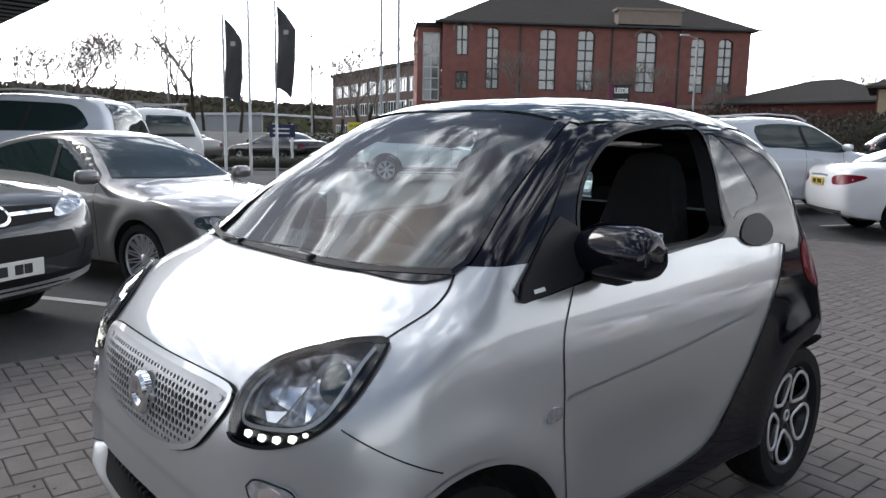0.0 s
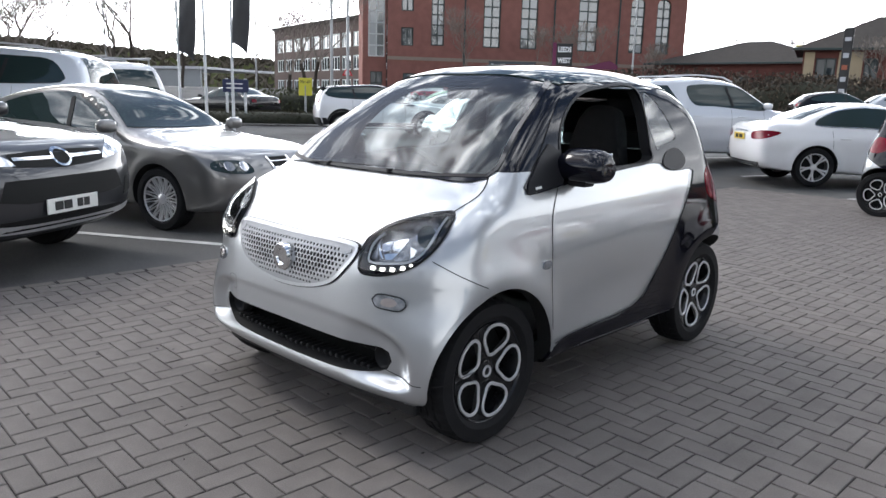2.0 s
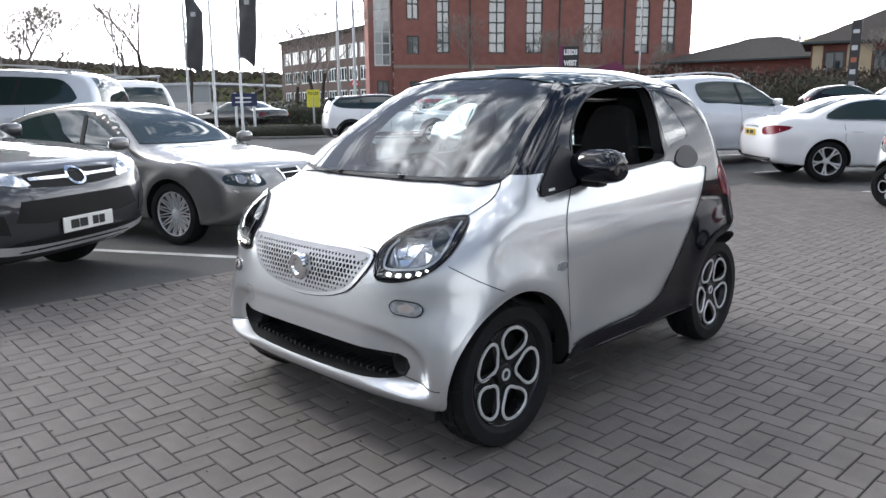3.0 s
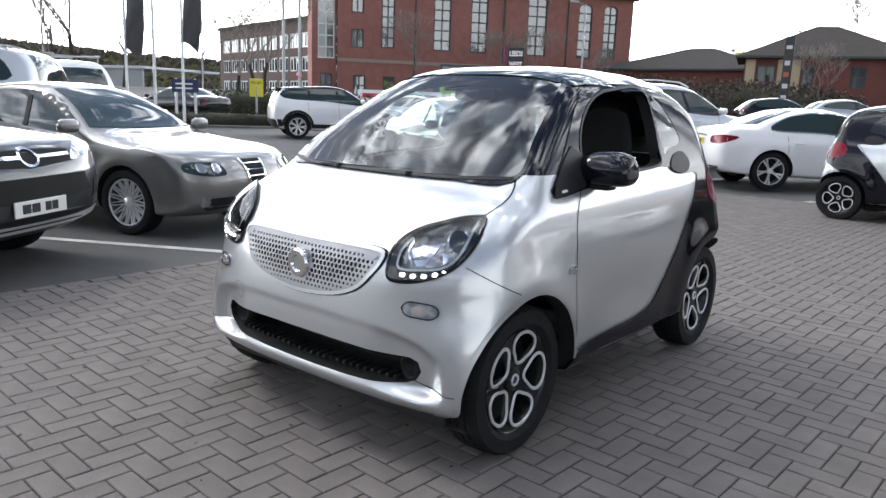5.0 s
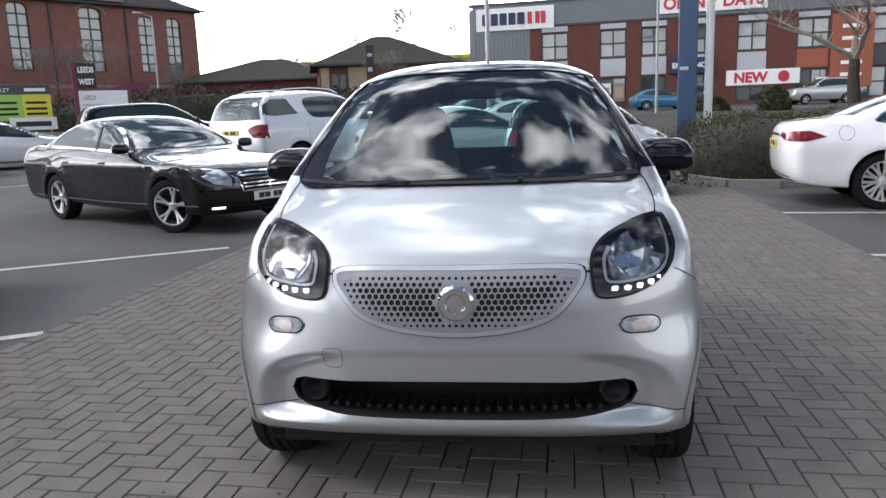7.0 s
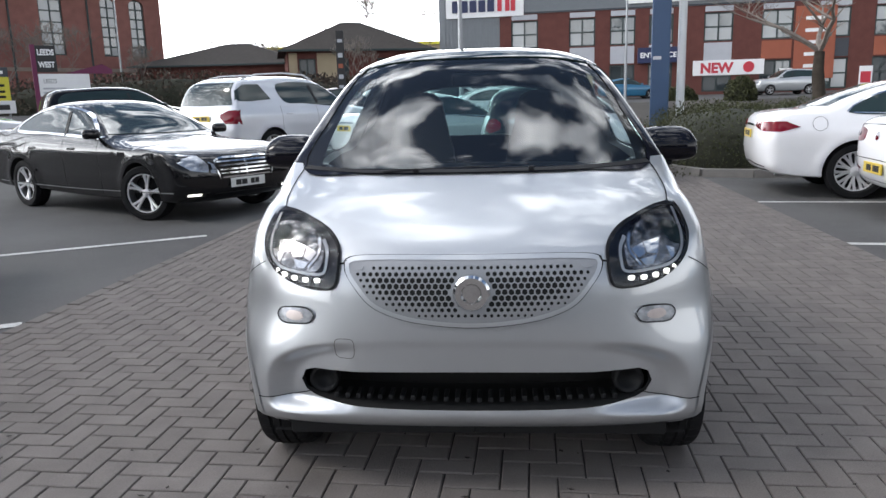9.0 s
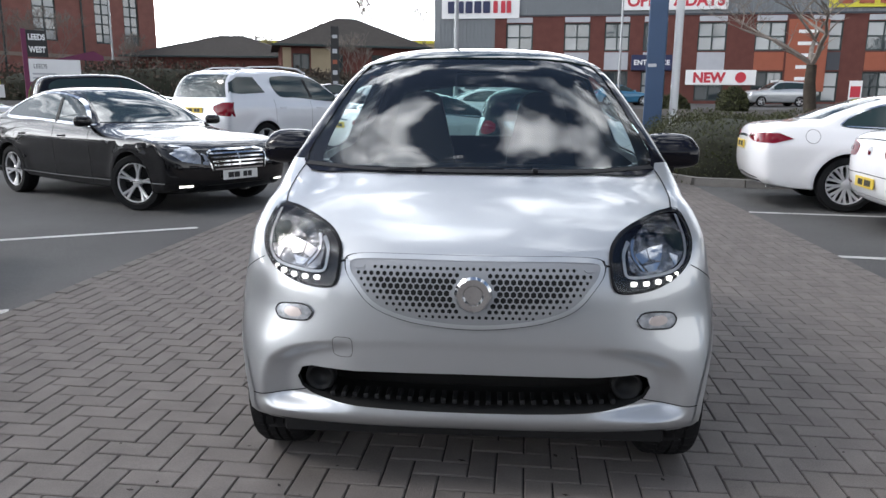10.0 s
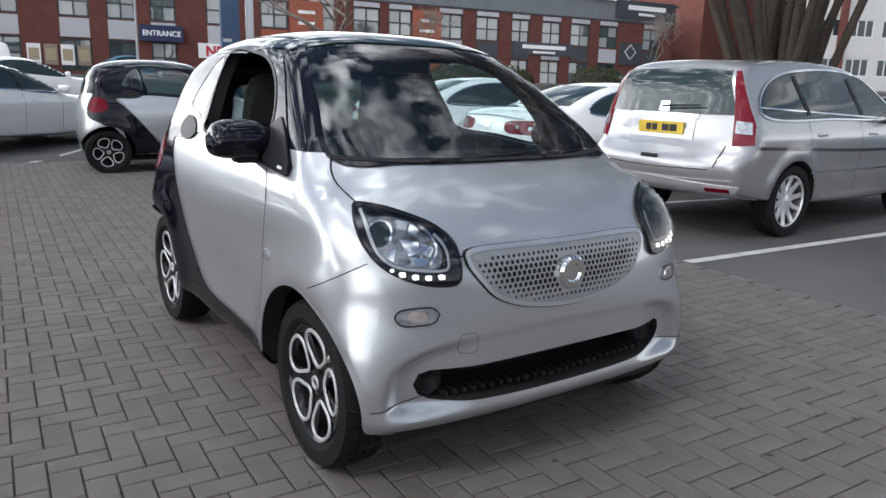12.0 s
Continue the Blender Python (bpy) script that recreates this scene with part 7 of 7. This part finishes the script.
SOIL = mat("leaf_litter", (0.028, 0.023, 0.017), 0.95, 0, 0.45, 2.5, 0.8, 30)
bk = bmesh.new()
g = []
for i in range(41):
    u = i / 40
    row = []
    for j in range(13):
        w_ = j / 12
        x, y = 3.35 + 46.8 * u - .55 * (1 - u) * w_, 8.75 - 2.3 * u + w_ * (23 + 6 * u)
        row.append(bk.verts.new((x, y, gz(x, y) + .06 + .30 * math.sin(w_ * math.pi * .5) ** 1.5 + .10 * noise.noise(Vector((x * .6, y * .6, 0))))))
    g.append(row)
for i in range(40):
    for j in range(12):
        bk.faces.new((g[i][j], g[i + 1][j], g[i + 1][j + 1], g[i][j + 1])).smooth = True
tagged(part("planted_bank", bk, SOIL), "rough planted bank of soil and leaf litter", "bank", kind="structure")


def bare_tree(label, x, y, h, seed, trunk_r=.16, levels=5, spread=.55, fork=.32, stems=1, z=None, lean=0.0, droop=0.0, rmin=.006):
    """A leafless tree: tapered trunk, limbs, and a crown of fine twigs."""
    rng = random.Random(seed)
    t = thing("bare_tree", label, "tree", pose(x, y, (gz(x, y) if z is None else z) - .05))
    tr, cr_ = bmesh.new(), bmesh.new()

    def grow(p, d, ln, r, lev):
        r = max(r, rmin)
        segs = 3 if lev < 2 else 2 if lev < 4 else 1
        for k in range(segs):
            d2 = (d + Vector((rng.uniform(-1, 1), rng.uniform(-1, 1), rng.uniform(-.2, .5) - droop * .12 * lev)) * .20).normalized()
            q = p + d2 * ln / segs
            r2 = r * (.90 if segs == 3 else .84 if segs == 2 else .45)
            r2 = max(r2, rmin * .9)
            tube(tr if lev == 0 else cr_, p, q, r, r2, 8 if lev == 0 else 5 if lev < 3 else 3)
            if 1 <= lev < levels and rng.random() < .55:
                a = rng.uniform(0, 6.283)
                side = (d2 * .5 + Vector((math.cos(a), math.sin(a), .25))).normalized()
                grow(q, side, ln * .42, r2 * .42, max(lev + 2, levels - 1))
            p, d, r = q, d2, r2
        if lev >= levels:
            return
        for k in range(3 if lev < 4 else 2):
            a = rng.uniform(0, 6.283)
            side = Vector((math.cos(a), math.sin(a), rng.uniform(-.1, .5) - droop * lev * .2))
            nd = (d * (1 - spread) + side * spread * rng.uniform(.6, 1.2) + Vector((0, 0, .12))).normalized()
            grow(p, nd, ln * rng.uniform(.62, .84), r * rng.uniform(.56, .76), lev + 1)

    for k in range(stems):
        a = 2.4 * k + seed
        rs = ((k + .5) / stems) ** .5
        d0 = Vector((lean, 0, 1)) if stems == 1 else Vector((math.cos(a) * .33 * rs, math.sin(a) * .33 * rs, 1)).normalized()
        base = Vector((0, 0, 0)) if stems == 1 else Vector((math.cos(a) * .27 * rs, math.sin(a) * .27 * rs, 0))
        grow(base, d0.normalized(), h * fork * (1 if stems == 1 else rng.uniform(.85, 1.2)), trunk_r, 0)
    part("trunk", tr, BARK, t, smooth=60)
    part("crown", cr_, BARK if stems > 1 else TWIG, t, "bare branches and twigs")
    return t


bare_tree("bare young street tree before the trade building", 12.0, 24.5, 8.6, 21, .25, 6, .68, .25, rmin=.008, z=gz(12, 24.5) + .15)
bare_tree("large many-stemmed bare tree beside the car park", 12.55, 5.65, 12, 5, .10, 5, .40, .38, 24, z=.2)
for k, (x, y, h, lv) in enumerate(((-66, 25, 15, 6), (-58, 24, 17, 6), (-75, 20, 12, 5), (-80, 17, 11, 5), (-86, 16, 12, 5), (-92, 22, 11, 5), (-46, 33, 10, 5), (-62, 38, 10, 5), (-58, 50, 15, 5), (-52, 47, 14, 5), (-43, 30, 9, 5), (-70, 30, 11, 5), (-38, 25, 7, 5), (-100, 24, 12, 5), (-70, 14, 11, 5), (-61, 15, 12, 5), (-54, 15, 10, 5), (-49, 18, 9, 5), (-78, 26, 12, 5), (-64, 31, 12, 5), (-84, 24, 12, 5))):
    bare_tree("bare winter tree in the distance", x, y, h, 40 + k, .10 + .006 * h, 6, .52, .27, droop=.5 if k == 1 else 0, rmin=.003 + .00014 * math.hypot(x, y))
for k, (x, y, h) in enumerate(((-40.5, 44.5, 8.5), (-36.0, 49.5, 8), (-33.5, 54, 8), (-28.5, 56, 6), (-11.5, 66, 13), (-8.5, 67, 14), (-15, 66, 11), (-6.0, 70, 12), (-24, 80, 9), (-27, 78, 9), (-9.3, 46.5, 5.5), (30, 46, 7), (47, 38, 7))):
    bare_tree("bare slender tree near the buildings", x, y, h, 70 + k, .085, 6, .48, .26, rmin=.003 + .00014 * math.hypot(x, y))

# far hillside
hl = bmesh.new()
g = []
for i in range(61):
    a = radians(-112 + i * 72 / 60)
    row = []
    for j, (d, zf) in enumerate(((170, 0), (240, .55), (330, .85), (430, 1.0), (520, .9))):
        top = 14 + 7 * math.exp(-((i - 28) / 13) ** 2) + 2.2 * noise.noise(Vector((i * .25, j, 0)))
        row.append(hl.verts.new((math.sin(a) * d, math.cos(a) * d, 1.2 + zf * top)))
    g.append(row)
for i in range(60):
    for j in range(4):
        hl.faces.new((g[i][j], g[i + 1][j], g[i + 1][j + 1], g[i][j + 1])).smooth = True
tagged(part("hillside", hl, HILL), "distant green hillside with woodland", "hill", kind="structure")
wd = bmesh.new()
rng = random.Random(9)
for _ in range(2200):
    a = radians(rng.uniform(-110, -42)); d = rng.uniform(165, 440)
    hi_ = 14 + 7 * math.exp(-(((math.degrees(a) + 112) / 1.2 - 28) / 13) ** 2)
    p = Vector((math.sin(a) * d, math.cos(a) * d, .6 + hi_ * float(np.interp(d, (170, 240, 330, 430, 520), (0, .55, .85, 1, .9)))))
    hgt = rng.uniform(1.0, 2.4)
    tube(wd, p, p + Vector((rng.uniform(-1, 1), rng.uniform(-1, 1), hgt)), .9, .05, 5)
    for k in range(3):
        c = p + Vector((rng.uniform(-1.5, 1.5), rng.uniform(-1.5, 1.5), hgt * rng.uniform(.4, .9)))
        tube(wd, c, c + Vector((rng.uniform(-2, 2), rng.uniform(-2, 2), 1.4)), .6, .05, 4)
WOOD = mat("winter_wood", (0.085, 0.075, 0.060), 0.95, 0, 0.4, .05, spread=.3, spec=0.0)
tagged(part("far_wood", wd, WOOD), "dark leafless woodland on the far slope", "trees", kind="stuff")

# ---- litter on the paving ----
lt = bmesh.new()
rng = random.Random(31)
for _ in range(110):
    x, y, a, l_ = rng.uniform(-2.4, 2.8), rng.uniform(-3.2, -.6), rng.uniform(0, 6.28), rng.uniform(.006, .018)
    c_ = Vector((x, y, .0022))
    e0, e1 = Vector((math.cos(a), math.sin(a), .05)) * l_, Vector((-math.sin(a), math.cos(a), 0)) * l_ * rng.uniform(.3, .7)
    lt.faces.new([lt.verts.new(c_ + v_) for v_ in (e0, e1, -e0 + Vector((0, 0, .002)), -e1)])
LITTER = mat("dead_leaf", (0.020, 0.016, 0.012), 0.9, 0, 0.3, 20, spread=.4)
tagged(part("leaf_litter", lt, LITTER), "small dark dead leaves scattered on the paving", "litter", kind="stuff")

# ---- block paving ----


def paver_mesh(l, w):
    bm = bmesh.new()
    b = .004
    lo = [bm.verts.new((x, y, -.010)) for x, y in ((-l, -w), (l, -w), (l, w), (-l, w))]
    mi = [bm.verts.new((x, y, -.003)) for x, y in ((-l, -w), (l, -w), (l, w), (-l, w))]
    hi = [bm.verts.new((x, y, 0)) for x, y in ((-l + b, -w + b), (l - b, -w + b), (l - b, w - b), (-l + b, w - b))]
    bm.faces.new(hi)
    for r0, r1 in ((lo, mi), (mi, hi)):
        for k in range(4):
            bm.faces.new((r0[k], r0[(k + 1) % 4], r1[(k + 1) % 4], r1[k]))
    me = bpy.data.meshes.new("paver")
    bm.to_mesh(me); bm.free()
    me.materials.append(PAVER)
    return me


BL, BW, JT = .200, .100, .0030
flat = paver_mesh(BL / 2 - JT, BW / 2 - JT)
verts_, faces_ = [], []
base_co = [v_.co.copy() for v_ in flat.vertices]
base_f = [tuple(p.vertices) for p in flat.polygons]
rng = random.Random(4)
TURN = -3.0
LAY = (-1.405, -1.058)
A_ = radians(TURN)
ca, sa_ = math.cos(A_), math.sin(A_)
single = 0
for i in range(-110, 111):
    for j in range(-110, 111):
        # herringbone: an L of two blocks repeats on a skewed lattice
        ox, oy = BW * (i + 2 * j), BW * (2 * j - i)
        for dx, dy, rot in ((BW, -BW / 2, 0), (BW / 2, -BW * 2, 90)):
            X, Y = ox + dx, oy + dy
            x, y = X * ca - Y * sa_ + LAY[0], X * sa_ + Y * ca + LAY[1]
            lo_x, hi_x = lane_x(y, -1) + .10, lane_x(y, 1) - .10
            if not (-8.6 < y < 9.5 and lo_x - .07 < x < hi_x + .07):
                continue
            near = -1.75 < x < 1.95 and -2.45 < y < -1.40 and single < 300
            tilt = (rng.uniform(-.35, .35), rng.uniform(-.35, .35))
            m = pose(x, y, rng.uniform(-.0018, .0), tilt[0], tilt[1], rot + TURN + rng.uniform(-.4, .4))
            if near:
                single += 1
                part("paver", flat, None, paving, m=m)
            else:
                k = len(verts_)
                cut = [m @ c for c in base_co]
                for c in cut:      # blocks at the edge are cut to its line
                    c.x = min(max(c.x, lane_x(c.y, -1) + .098), lane_x(c.y, 1) - .098)
                verts_ += [tuple(c) for c in cut]
                faces_ += [tuple(k + q for q in f) for f in base_f]
me = bpy.data.meshes.new("pavers")
me.from_pydata(verts_, [], faces_)
me.materials.append(PAVER)
tagged(part("pavers", me, None, paving), kind="stuff")
for s in (-1, 1):      # edge course
    ev, ef = [], []
    for k in range(86):
        y = -8.7 + k * .2145
        m = pose(lane_x(y, s) - s * .045, y, -.001, 0, 0, 87)
        n_ = len(ev)
        ev += [tuple(m @ c) for c in base_co]
        ef += [tuple(n_ + q for q in f) for f in base_f]
    me = bpy.data.meshes.new("edge_course")
    me.from_pydata(ev, [], ef)
    me.materials.append(PAVER)
    tagged(part("edge_course", me, None, paving), kind="stuff")
